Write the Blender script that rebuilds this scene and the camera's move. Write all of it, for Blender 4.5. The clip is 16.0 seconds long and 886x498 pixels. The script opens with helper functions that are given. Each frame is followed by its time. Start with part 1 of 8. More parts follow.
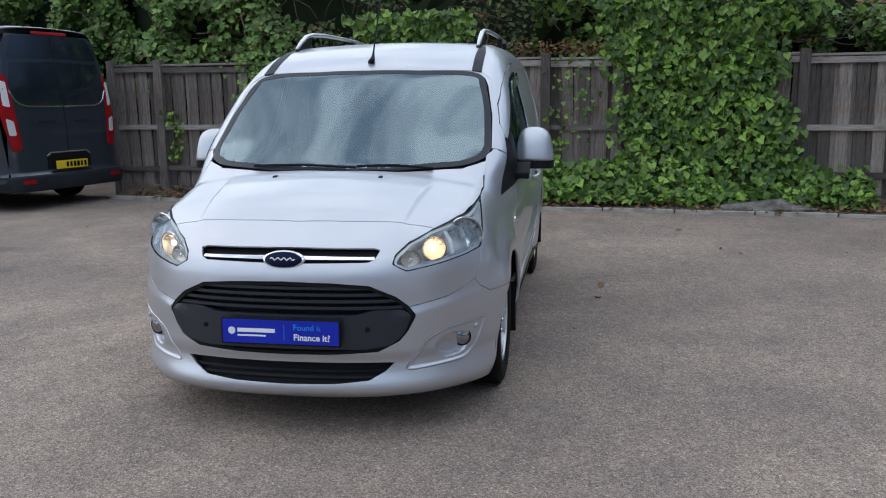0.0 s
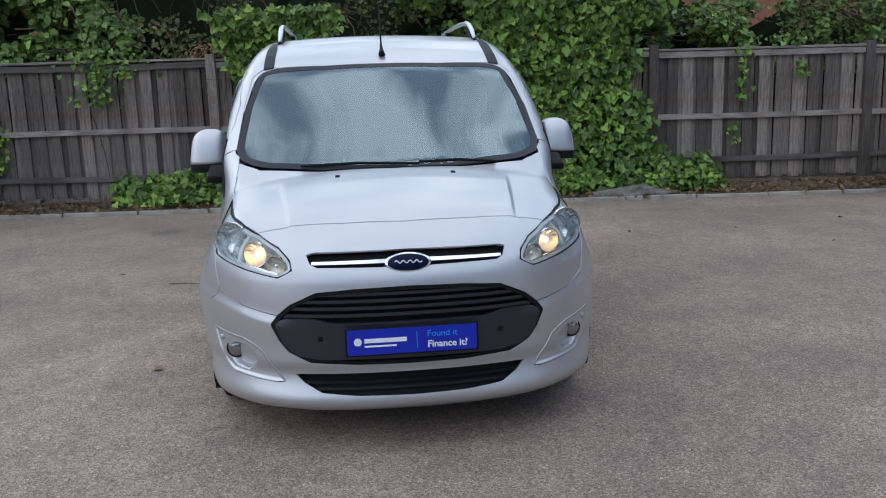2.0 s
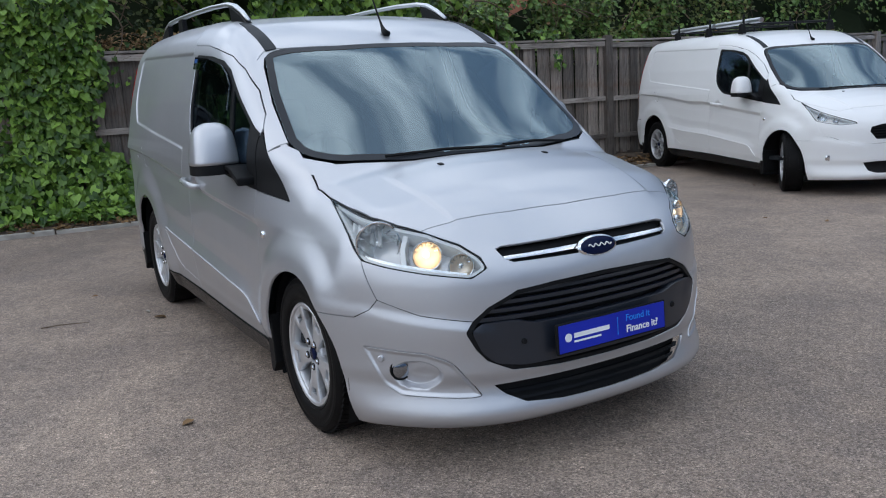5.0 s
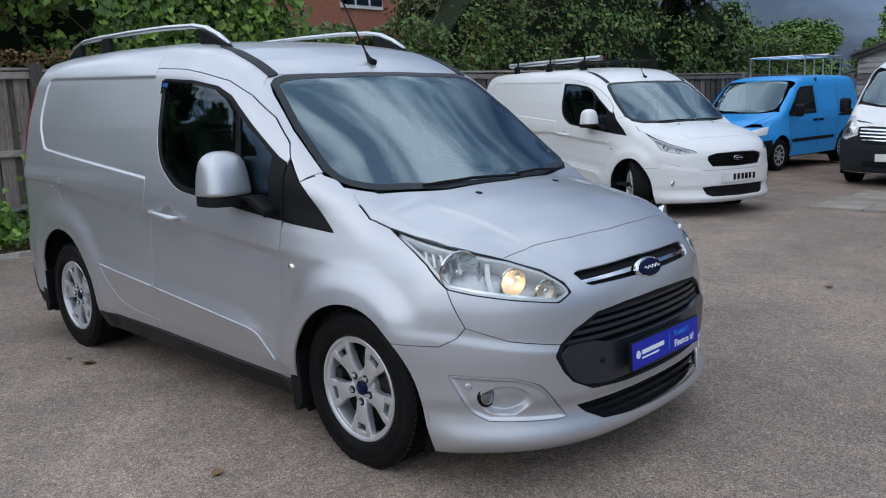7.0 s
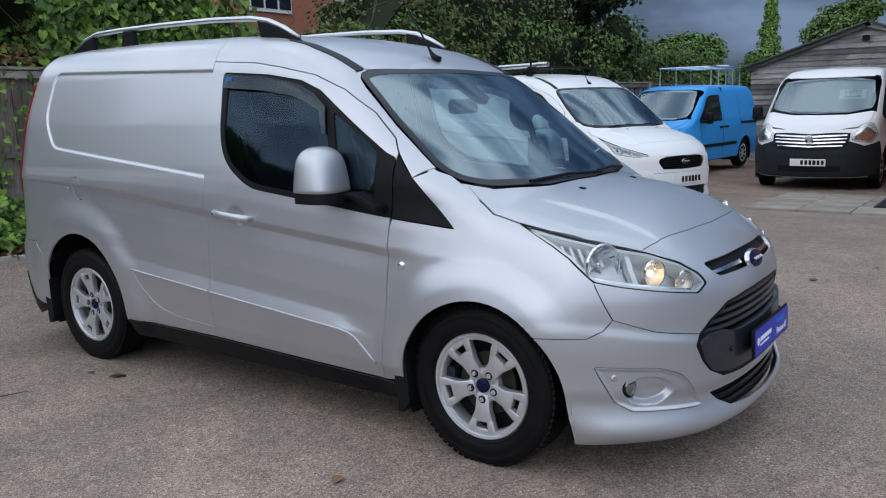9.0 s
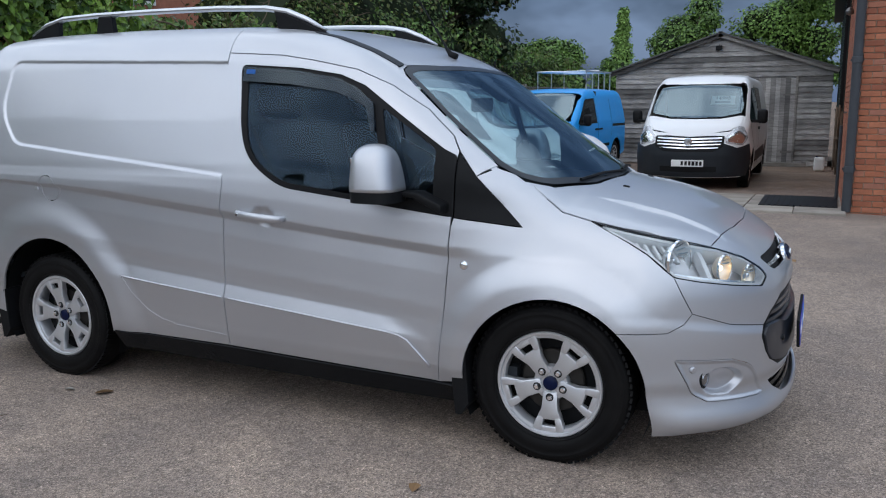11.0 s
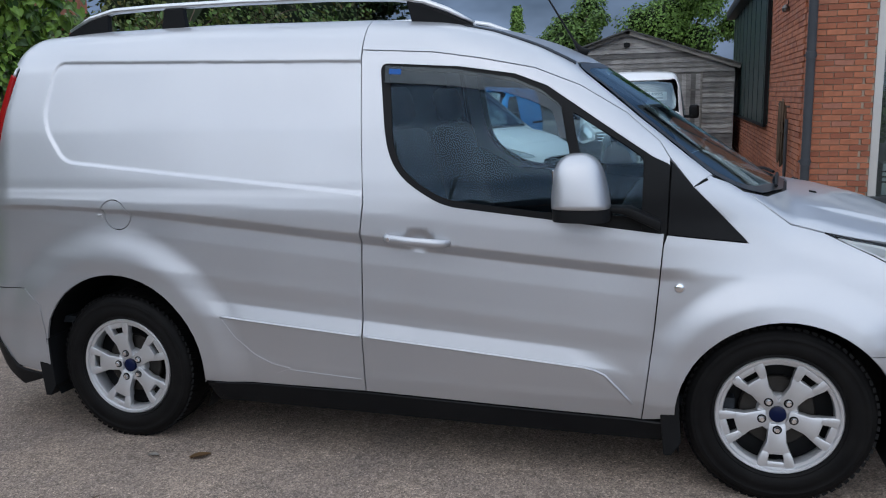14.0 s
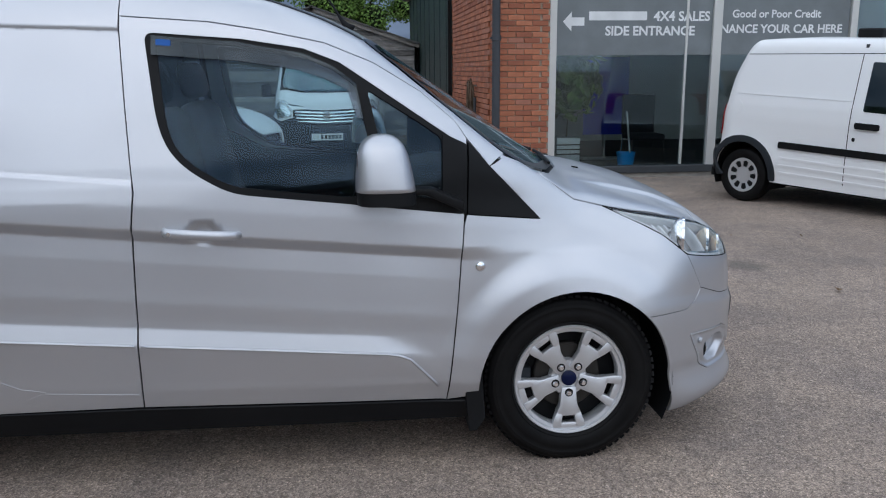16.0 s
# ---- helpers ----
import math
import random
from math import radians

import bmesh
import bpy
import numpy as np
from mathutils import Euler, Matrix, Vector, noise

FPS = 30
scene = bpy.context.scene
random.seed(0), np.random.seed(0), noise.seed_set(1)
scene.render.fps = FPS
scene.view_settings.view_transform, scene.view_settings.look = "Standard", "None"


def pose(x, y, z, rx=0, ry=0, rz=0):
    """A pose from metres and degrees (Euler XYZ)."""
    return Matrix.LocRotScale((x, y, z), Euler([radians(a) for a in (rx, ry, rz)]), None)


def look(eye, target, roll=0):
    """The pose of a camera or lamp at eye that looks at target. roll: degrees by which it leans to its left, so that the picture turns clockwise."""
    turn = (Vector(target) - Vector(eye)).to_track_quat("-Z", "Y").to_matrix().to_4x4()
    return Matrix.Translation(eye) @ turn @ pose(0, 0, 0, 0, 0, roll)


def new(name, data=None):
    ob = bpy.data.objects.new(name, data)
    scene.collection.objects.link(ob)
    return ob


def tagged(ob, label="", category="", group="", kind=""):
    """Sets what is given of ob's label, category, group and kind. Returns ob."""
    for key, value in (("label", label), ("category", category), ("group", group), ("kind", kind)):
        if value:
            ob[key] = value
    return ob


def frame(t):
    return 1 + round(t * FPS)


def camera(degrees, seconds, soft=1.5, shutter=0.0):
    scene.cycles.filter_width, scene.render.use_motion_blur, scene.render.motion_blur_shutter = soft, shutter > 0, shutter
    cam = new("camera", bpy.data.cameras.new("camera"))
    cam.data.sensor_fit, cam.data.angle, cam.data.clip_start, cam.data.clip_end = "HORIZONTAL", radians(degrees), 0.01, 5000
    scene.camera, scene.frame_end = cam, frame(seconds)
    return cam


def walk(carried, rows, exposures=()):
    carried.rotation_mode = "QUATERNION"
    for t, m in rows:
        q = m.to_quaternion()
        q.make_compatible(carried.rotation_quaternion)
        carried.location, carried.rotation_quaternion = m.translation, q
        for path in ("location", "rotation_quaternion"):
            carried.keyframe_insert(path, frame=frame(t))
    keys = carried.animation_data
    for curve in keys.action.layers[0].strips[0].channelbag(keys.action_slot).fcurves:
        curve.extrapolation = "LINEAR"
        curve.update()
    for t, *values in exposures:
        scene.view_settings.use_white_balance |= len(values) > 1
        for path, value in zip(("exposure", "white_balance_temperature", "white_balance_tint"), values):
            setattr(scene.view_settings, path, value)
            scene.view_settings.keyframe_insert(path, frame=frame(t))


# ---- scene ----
cam = camera(56.6, 16.0, soft=1.1)
PATH = [
    (0, (5.382, 1.236, 1.429), (3.444, 0.904, 1.065), -0.7),
    (0.5, (5.446, 0.901, 1.427), (3.49, 0.688, 1.063), -0.1),
    (1, (5.352, 0.577, 1.412), (3.388, 0.470, 1.041), -2.1),
    (1.5, (5.335, 0.258, 1.418), (3.372, 0.273, 1.041), -1.8),
    (2, (5.318, -0.210, 1.416), (3.366, 0.005, 1.042), -1.7),
    (2.5, (5.183, -0.549, 1.394), (3.259, -0.16, 1.009), -0.8),
    (3, (4.978, -0.827, 1.4), (3.082, -0.315, 1.018), -1.2),
    (3.5, (4.894, -1.181, 1.399), (3.047, -0.515, 1.017), -1.0),
    (4, (4.804, -1.492, 1.405), (3.001, -0.727, 1.001), -0.9),
    (4.2, (4.721, -1.581, 1.377), (2.931, -0.785, 0.974), -1.5),
    (6.3, (3.974, -2.633, 1.412), (2.522, -1.305, 1.055), -2.5),
    (6.5, (3.906, -2.703, 1.425), (2.481, -1.344, 1.08), -2.2),
    (7, (3.772, -2.839, 1.439), (2.402, -1.426, 1.081), -2.0),
    (7.5, (3.624, -3.076, 1.443), (2.311, -1.608, 1.092), -1.7),
    (8, (3.464, -3.224, 1.435), (2.208, -1.71, 1.077), -1.5),
    (8.5, (3.218, -3.313, 1.403), (2.028, -1.743, 1.058), -1.3),
    (8.7, (3.145, -3.359, 1.412), (1.967, -1.78, 1.067), -1.4),
    (10.8, (2.348, -3.792, 1.421), (1.507, -2.012, 1.066), -0.5),
    (11, (2.273, -3.822, 1.418), (1.444, -2.037, 1.065), -0.5),
    (11.5, (2.022, -3.94, 1.438), (1.218, -2.142, 1.09), -0.7),
    (12, (1.818, -3.97, 1.439), (1.049, -2.157, 1.087), -0.7),
    (12.5, (1.577, -3.891, 1.433), (0.832, -2.068, 1.085), -1.2),
    (13, (1.347, -3.841, 1.448), (0.623, -2.009, 1.099), -1.4),
    (13.5, (1.131, -3.848, 1.465), (0.523, -1.975, 1.113), -1.4),
    (14, (0.976, -3.81, 1.451), (0.435, -1.919, 1.091), -1.4),
    (14.5, (0.837, -3.719, 1.464), (0.452, -1.793, 1.09), -1.1),
    (15, (0.734, -3.668, 1.458), (0.529, -1.717, 1.068), -0.5),
    (15.5, (0.612, -3.679, 1.47), (0.615, -1.721, 1.061), -1.3),
    (16, (0.546, -3.693, 1.461), (0.765, -1.752, 1.035), -0.4),
]
walk(cam, [(t, look(eye, target, roll)) for t, eye, target, roll in PATH],
     [(0.0, 0.02), (4.0, -0.06), (7.0, -0.08), (11.0, -0.02), (16.0, -0.02)])

# ------------------------------------------------------------------ daylight: cloudy sky, veiled sun
SUN_UP, SUN_TURN = 46.0, 190.0          # degrees: height, and compass from +y clockwise
world = bpy.data.worlds.new("sky")
scene.world = world
world.use_nodes = True
wn, wl = world.node_tree.nodes, world.node_tree.links
wn.clear()
w_out, w_bg = wn.new("ShaderNodeOutputWorld"), wn.new("ShaderNodeBackground")
w_sky, w_co = wn.new("ShaderNodeTexSky"), wn.new("ShaderNodeTexCoord")
w_sky.sky_type, w_sky.sun_disc = "NISHITA", False
w_sky.sun_elevation, w_sky.sun_rotation = radians(SUN_UP), radians(SUN_TURN)
w_sky.air_density, w_sky.dust_density, w_sky.ozone_density = 1.0, 2.5, 1.0
w_map, w_noise, w_fine = wn.new("ShaderNodeMapping"), wn.new("ShaderNodeTexNoise"), wn.new("ShaderNodeTexNoise")
w_map.inputs["Scale"].default_value = (1.0, 1.0, 2.2)
w_map.inputs["Location"].default_value = (0.7, 0.3, 0.2)
w_noise.inputs["Scale"].default_value, w_noise.inputs["Detail"].default_value = 4.6, 4.5
w_noise.inputs["Roughness"].default_value = 0.55
w_sep = wn.new("ShaderNodeSeparateXYZ")
w_ramp, w_rise = wn.new("ShaderNodeValToRGB"), wn.new("ShaderNodeValToRGB")
w_mul, w_mix = wn.new("ShaderNodeMix"), wn.new("ShaderNodeMix")
w_mul.data_type = w_mix.data_type = "RGBA"
w_mul.blend_type = "MULTIPLY"
w_mul.inputs[0].default_value = 1.0
# cloud: brightness by the noise, and darker, bluer towards the horizon where the storm stands
e = w_ramp.color_ramp.elements
e[0].position, e[0].color = 0.41, (2.7, 3.7, 5.1, 1)
e[1].position, e[1].color = 0.61, (12.0, 12.7, 13.6, 1)
e = w_rise.color_ramp.elements
e[0].position, e[0].color = 0.0, (0.078, 0.112, 0.185, 1)
e[1].position, e[1].color = 1.0, (0.90, 0.92, 0.96, 1)
for at, tone in ((0.20, (0.105, 0.148, 0.23)), (0.36, (0.72, 0.77, 0.84)), (0.55, (1.08, 1.10, 1.14))):
    w_rise.color_ramp.elements.new(at).color = (*tone, 1)
wl.new(w_co.outputs["Generated"], w_map.inputs[0])
wl.new(w_map.outputs[0], w_noise.inputs["Vector"])
wl.new(w_noise.outputs["Fac"], w_ramp.inputs[0])
wl.new(w_co.outputs["Generated"], w_sep.inputs[0])
# the storm stands to the north; the sky clears overhead and to the south
w_lean = wn.new("ShaderNodeMath")
w_lean.operation = "MULTIPLY_ADD"
w_lean.inputs[1].default_value = -0.30
wl.new(w_sep.outputs["Y"], w_lean.inputs[0])
wl.new(w_sep.outputs["Z"], w_lean.inputs[2])
wl.new(w_lean.outputs[0], w_rise.inputs[0])
wl.new(w_ramp.outputs[0], w_mul.inputs[6])
wl.new(w_rise.outputs[0], w_mul.inputs[7])
w_mix.inputs[0].default_value = 0.86
wl.new(w_sky.outputs[0], w_mix.inputs[6])
wl.new(w_mul.outputs[2], w_mix.inputs[7])
wl.new(w_mix.outputs[2], w_bg.inputs["Color"])
w_bg.inputs["Strength"].default_value = 0.148
wl.new(w_bg.outputs[0], w_out.inputs[0])

sun = new("sun", bpy.data.lights.new("sun", "SUN"))
sun.data.energy, sun.data.angle, sun.data.color = 0.5, radians(140), (1.0, 0.96, 0.9)
_a = radians(SUN_TURN)
_d = Vector((math.sin(_a) * math.cos(radians(SUN_UP)), math.cos(_a) * math.cos(radians(SUN_UP)), math.sin(radians(SUN_UP))))
sun.matrix_basis = look(_d * 40, (0, 0, 0))

# ------------------------------------------------------------------ materials
class Nodes:
    """A small writer of node materials."""

    def __init__(self, name, rough=0.5, metal=0.0, color=(0.5, 0.5, 0.5)):
        self.mat = bpy.data.materials.new(name)
        self.mat.use_nodes = True
        self.t = self.mat.node_tree
        self.b = self.t.nodes["Principled BSDF"]
        self.set("Roughness", rough)
        self.set("Metallic", metal)
        self.set("Base Color", (*color, 1))
        self.co = None

    def set(self, key, value):
        self.b.inputs[key].default_value = value
        return self

    def node(self, kind, **keys):
        n = self.t.nodes.new(kind)
        for k, v in keys.items():
            n.inputs[k.replace("_", " ")].default_value = v
        return n

    def wire(self, a, b):
        self.t.links.new(a, b)

    def coords(self):
        if self.co is None:
            self.co = self.t.nodes.new("ShaderNodeTexCoord")
        return self.co.outputs["Object"]

    def noise(self, scale, detail=4.0, rough=0.55, stretch=None, world=False):
        n = self.node("ShaderNodeTexNoise", Scale=scale, Detail=detail, Roughness=rough)
        src = self.coords()
        if world:
            g = self.t.nodes.new("ShaderNodeNewGeometry")
            src = g.outputs["Position"]
        if stretch:
            m = self.node("ShaderNodeMapping", Scale=stretch)
            self.wire(src, m.inputs[0])
            src = m.outputs[0]
        self.wire(src, n.inputs["Vector"])
        return n.outputs["Fac"]

    def ramp(self, src, stops):
        r = self.t.nodes.new("ShaderNodeValToRGB")
        el = r.color_ramp.elements
        while len(el) < len(stops):
            el.new(0.5)
        for e, (p, c) in zip(el, stops):
            e.position = p
            e.color = (*c, 1) if not isinstance(c, (int, float)) else (c, c, c, 1)
        self.wire(src, r.inputs[0])
        return r.outputs[0]

    def mix(self, fac, a, b, mode="MIX"):
        m = self.t.nodes.new("ShaderNodeMix")
        m.data_type, m.blend_type = "RGBA", mode
        for s, v in ((m.inputs[0], fac), (m.inputs[6], a), (m.inputs[7], b)):
            if isinstance(v, (int, float)):
                s.default_value = v if s == m.inputs[0] else (v, v, v, 1)
            elif isinstance(v, tuple):
                s.default_value = (*v, 1)
            else:
                self.wire(v, s)
        return m.outputs[2]

    def random(self):
        return self.t.nodes.new("ShaderNodeObjectInfo").outputs["Random"]

    def island(self):
        return self.t.nodes.new("ShaderNodeNewGeometry").outputs["Random Per Island"]

    def color(self, src):
        self.wire(src, self.b.inputs["Base Color"])
        return self

    def rough(self, src):
        self.wire(src, self.b.inputs["Roughness"])
        return self

    def bump(self, src, strength=0.3, dist=0.01):
        n = self.node("ShaderNodeBump", Strength=strength, Distance=dist)
        self.wire(src, n.inputs["Height"])
        self.wire(n.outputs[0], self.b.inputs["Normal"])
        return self


def paint(name, color, metal=0.0, rough=0.35, coat=0.7, dirt=0.04):
    m = Nodes(name, rough, metal, color)
    m.set("Coat Weight", coat).set("Coat Roughness", 0.06)
    d = m.noise(2.3, 5)
    f = m.noise(900.0, 1)
    c = m.mix(m.ramp(d, [(0.35, 0.0), (0.8, dirt)]), tuple(color), tuple(0.7 * k + 0.03 for k in color))
    if metal:
        c = m.mix(m.ramp(f, [(0.4, 0.0), (0.7, 0.12)]), c, tuple(min(1, 1.25 * k) for k in color))
    m.color(c)
    m.rough(m.ramp(m.noise(5.0, 4), [(0.3, rough - 0.03), (0.75, rough + 0.05)]))
    return m.mat


def plastic(name, color, rough=0.55, grain=400.0):
    m = Nodes(name, rough, 0.0, color)
    m.set("Specular IOR Level", 0.14)
    m.color(m.mix(m.ramp(m.noise(3.0, 5), [(0.35, 0.0), (0.8, 0.5)]), tuple(color), tuple(1.5 * k + 0.003 for k in color)))
    m.bump(m.noise(grain, 2), 0.12, 0.002)
    return m.mat


def metal(name, color, rough=0.3):
    m = Nodes(name, rough, 1.0, color)
    m.rough(m.ramp(m.noise(30.0, 4), [(0.3, max(0.02, rough - 0.06)), (0.75, rough + 0.08)]))
    return m.mat


def glass(name, tint=(0.9, 0.95, 0.94), rough=0.0):
    m = Nodes(name, rough, 0.0, tint)
    m.set("Transmission Weight", 1.0).set("IOR", 1.45)
    return m.mat


def pane(name, tint, ior=1.5, sheen=(0.78, 0.92, 1.0), soft=0.01):
    """Thin glass: looks through unbent, with a sheet's reflection."""
    mat = bpy.data.materials.new(name)
    mat.use_nodes = True
    t = mat.node_tree
    t.nodes.clear()
    out, mix = t.nodes.new("ShaderNodeOutputMaterial"), t.nodes.new("ShaderNodeMixShader")
    tr, gl, fr = t.nodes.new("ShaderNodeBsdfTransparent"), t.nodes.new("ShaderNodeBsdfGlossy"), t.nodes.new("ShaderNodeFresnel")
    tr.inputs[0].default_value = (*tint, 1)
    gl.inputs["Color"].default_value = (*sheen, 1)
    gl.inputs["Roughness"].default_value = soft
    fr.inputs["IOR"].default_value = ior
    t.links.new(fr.outputs[0], mix.inputs[0])
    t.links.new(tr.outputs[0], mix.inputs[1])
    t.links.new(gl.outputs[0], mix.inputs[2])
    t.links.new(mix.outputs[0], out.inputs[0])
    return mat


SILVER = paint("silver_paint", (0.545, 0.561, 0.596), metal=0.80, rough=0.42, coat=0.7)
WHITE = paint("white_paint", (0.82, 0.83, 0.84), rough=0.4, coat=0.5)
BLUE = paint("blue_paint", (0.006, 0.33, 0.82), rough=0.4, coat=0.35)
NAVY = paint("dark_blue_grey_paint", (0.020, 0.028, 0.044), metal=0.1, rough=0.32, coat=0.9)
BLACK = plastic("black_plastic", (0.008, 0.0085, 0.0095), 0.5)
GLOSS = plastic("gloss_black", (0.006, 0.0065, 0.0075), 0.2, 50)
CHARCOAL = plastic("charcoal_plastic", (0.022, 0.026, 0.031), 0.5)
CLOTH = plastic("dark_seat_cloth", (0.022, 0.024, 0.028), 0.9, 1500)
GREY_TRIM = plastic("grey_trim", (0.055, 0.060, 0.066), 0.7, 1500)
CHROME = metal("chrome", (0.85, 0.86, 0.88), 0.12)
ALLOY = paint("alloy", (0.64, 0.655, 0.68), metal=0.7, rough=0.36, coat=0.4)
SATIN = metal("satin_aluminium", (0.66, 0.68, 0.70), 0.34)
STEEL = metal("dark_steel", (0.18, 0.17, 0.16), 0.45)
DISC = metal("brake_disc", (0.06, 0.056, 0.052), 0.6)
GLASS = pane("window_glass", (0.60, 0.72, 0.74), ior=1.5, sheen=(0.52, 0.74, 0.98))
SCREEN = pane("windscreen_glass", (0.50, 0.64, 0.66), ior=2.7, sheen=(0.72, 0.91, 1.0), soft=0.03)
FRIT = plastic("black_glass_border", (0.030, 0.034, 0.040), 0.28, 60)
GRILLE_BLACK = paint("blue_black_plastic", (0.011, 0.015, 0.024), rough=0.40, coat=0.35)
PRIVACY = paint("privacy_glass", (0.010, 0.016, 0.026), rough=0.12, coat=1.0)
DARKGLASS = pane("dark_glass", (0.10, 0.12, 0.13))
LENS = pane("lamp_lens", (0.95, 0.96, 0.96), ior=1.4)
def rubber():
    m = Nodes("tyre_rubber", 0.6, 0.0, (0.012, 0.012, 0.013))
    m.set("Specular IOR Level", 0.15)
    m.color(m.mix(m.ramp(m.noise(9.0, 5), [(0.4, 0.0), (0.75, 0.6)]), (0.004, 0.004, 0.0045), (0.011, 0.0105, 0.010)))
    m.bump(m.noise(160.0, 3), 0.25, 0.003)
    return m.mat


def glow(name, color, strength):
    m = Nodes(name, 0.3, 0.0, color)
    m.set("Emission Color", (*color, 1)).set("Emission Strength", strength)
    return m.mat


RUBBER = rubber()
BADGE_BLUE = plastic("badge_blue", (0.003, 0.007, 0.034), 0.25, 40)
CARD_BLUE = plastic("card_blue", (0.016, 0.030, 0.40), 0.3, 60)
CARD_LIGHT = plastic("card_light_blue", (0.03, 0.28, 0.85), 0.4, 60)
CARD_WHITE = plastic("card_white", (0.8, 0.82, 0.85), 0.4, 60)
PLATE_WHITE = plastic("plate_white", (0.72, 0.73, 0.72), 0.35, 60)
PLATE_YELLOW = plastic("plate_yellow", (0.72, 0.50, 0.03), 0.35, 60)
INK = plastic("plate_ink", (0.01, 0.01, 0.01), 0.4, 60)
STICKER = plastic("blue_sticker", (0.02, 0.10, 0.35), 0.3, 60)
SMOKE = pane("smoked_acrylic", (0.33, 0.31, 0.36), ior=1.6)
RED_LENS = plastic("red_lens", (0.30, 0.008, 0.010), 0.12, 90)
# reflector metal tinted with the lit bulb's warm glow
GLOW_TINT = metal("glow_tinted_reflector", (0.95, 0.84, 0.70), 0.45)
LAMP_BOWL = paint("lamp_bowl", (0.74, 0.75, 0.76), metal=0.25, rough=0.3, coat=0.4)
FOG_GLASS = metal("fog_glass", (0.34, 0.36, 0.39), 0.10)
BULB_ON = glow("lit_bulb", (1.0, 0.74, 0.46), 4.5)
LAMP_CHROME = metal("lamp_chrome", (0.80, 0.81, 0.82), 0.22)
LAMP_BACK = paint("lamp_backing", (0.60, 0.61, 0.63), metal=0.45, rough=0.26, coat=0.5)

# ------------------------------------------------------------------ helpers for building
from mathutils import geometry


def link_mesh(name, me, mat, parent=None, label="", kind=""):
    ob = new(name, me)
    if mat is not None:
        me.materials.append(mat)
    if parent is not None:
        ob.parent = parent
    if label:
        ob["label"] = label
    if kind:
        ob["kind"] = kind
    return ob


def part(name, bm, mat, parent=None, label="", smooth=False, kind=""):
    me = bpy.data.meshes.new(name)
    bm.normal_update()
    bm.to_mesh(me)
    bm.free()
    if smooth:
        me.shade_smooth()
        if smooth != "all":
            me.set_sharp_from_angle(angle=radians(38))
    return link_mesh(name, me, mat, parent, label, kind)


def thing(name, m, label, category, group="", kind=""):
    ob = new(name)
    ob.empty_display_size = 0.1
    ob.matrix_basis = m
    return tagged(ob, label, category, group, kind)


def box(cx, cy, cz, sx, sy, sz, bevel=0.0, seg=2, bm=None, m=None):
    own = bmesh.new()
    bmesh.ops.create_cube(own, size=1.0)
    for v in own.verts:
        v.co = Vector((v.co.x * sx, v.co.y * sy, v.co.z * sz))
    if bevel > 0:
        bmesh.ops.bevel(own, geom=own.edges[:], offset=bevel, segments=seg, affect="EDGES", profile=0.5)
    for v in own.verts:
        v.co = (m @ v.co if m is not None else v.co) + Vector((cx, cy, cz))
    return merge(bm, own)


def merge(bm, own):
    if bm is None:
        return own
    lut = {v: bm.verts.new(v.co) for v in own.verts}
    for f in own.faces:
        try:
            bm.faces.new([lut[v] for v in f.verts])
        except ValueError:
            pass
    own.free()
    return bm


def prism(pts, axis, a, b, bevel=0.0, bm=None, seg=2):
    """A solid from an outline in the plane across axis, from a to b along it."""
    own = bmesh.new()

    def at(u, v, w):
        return {"x": (w, u, v), "y": (u, w, v), "z": (u, v, w)}[axis]
    low = [own.verts.new(at(u, v, a)) for u, v in pts]
    high = [own.verts.new(at(u, v, b)) for u, v in pts]
    n = len(pts)
    own.faces.new(low[::-1])
    own.faces.new(high)
    for i in range(n):
        own.faces.new((low[i], low[(i + 1) % n], high[(i + 1) % n], high[i]))
    bmesh.ops.recalc_face_normals(own, faces=own.faces[:])
    if bevel > 0:
        bmesh.ops.bevel(own, geom=own.edges[:], offset=bevel, segments=seg, affect="EDGES", profile=0.5)
    return merge(bm, own)


def lathe(profile, seg=48, axis="y", close=True, bm=None):
    """A body of revolution round the axis from (radius, height) pairs."""
    own = bmesh.new()
    rings = []
    for r, h in profile:
        ring = []
        for i in range(seg):
            a = 2 * math.pi * i / seg
            c, s = r * math.cos(a), r * math.sin(a)
            ring.append(own.verts.new({"y": (c, h, s), "z": (c, s, h), "x": (h, c, s)}[axis]))
        rings.append(ring)
    for a, b in zip(rings, rings[1:]):
        for i in range(seg):
            own.faces.new((a[i], a[(i + 1) % seg], b[(i + 1) % seg], b[i]))
    if close:
        own.faces.new(rings[0])
        own.faces.new(rings[-1][::-1])
    bmesh.ops.remove_doubles(own, verts=own.verts[:], dist=1e-5)
    bmesh.ops.recalc_face_normals(own, faces=own.faces[:])
    return merge(bm, own)


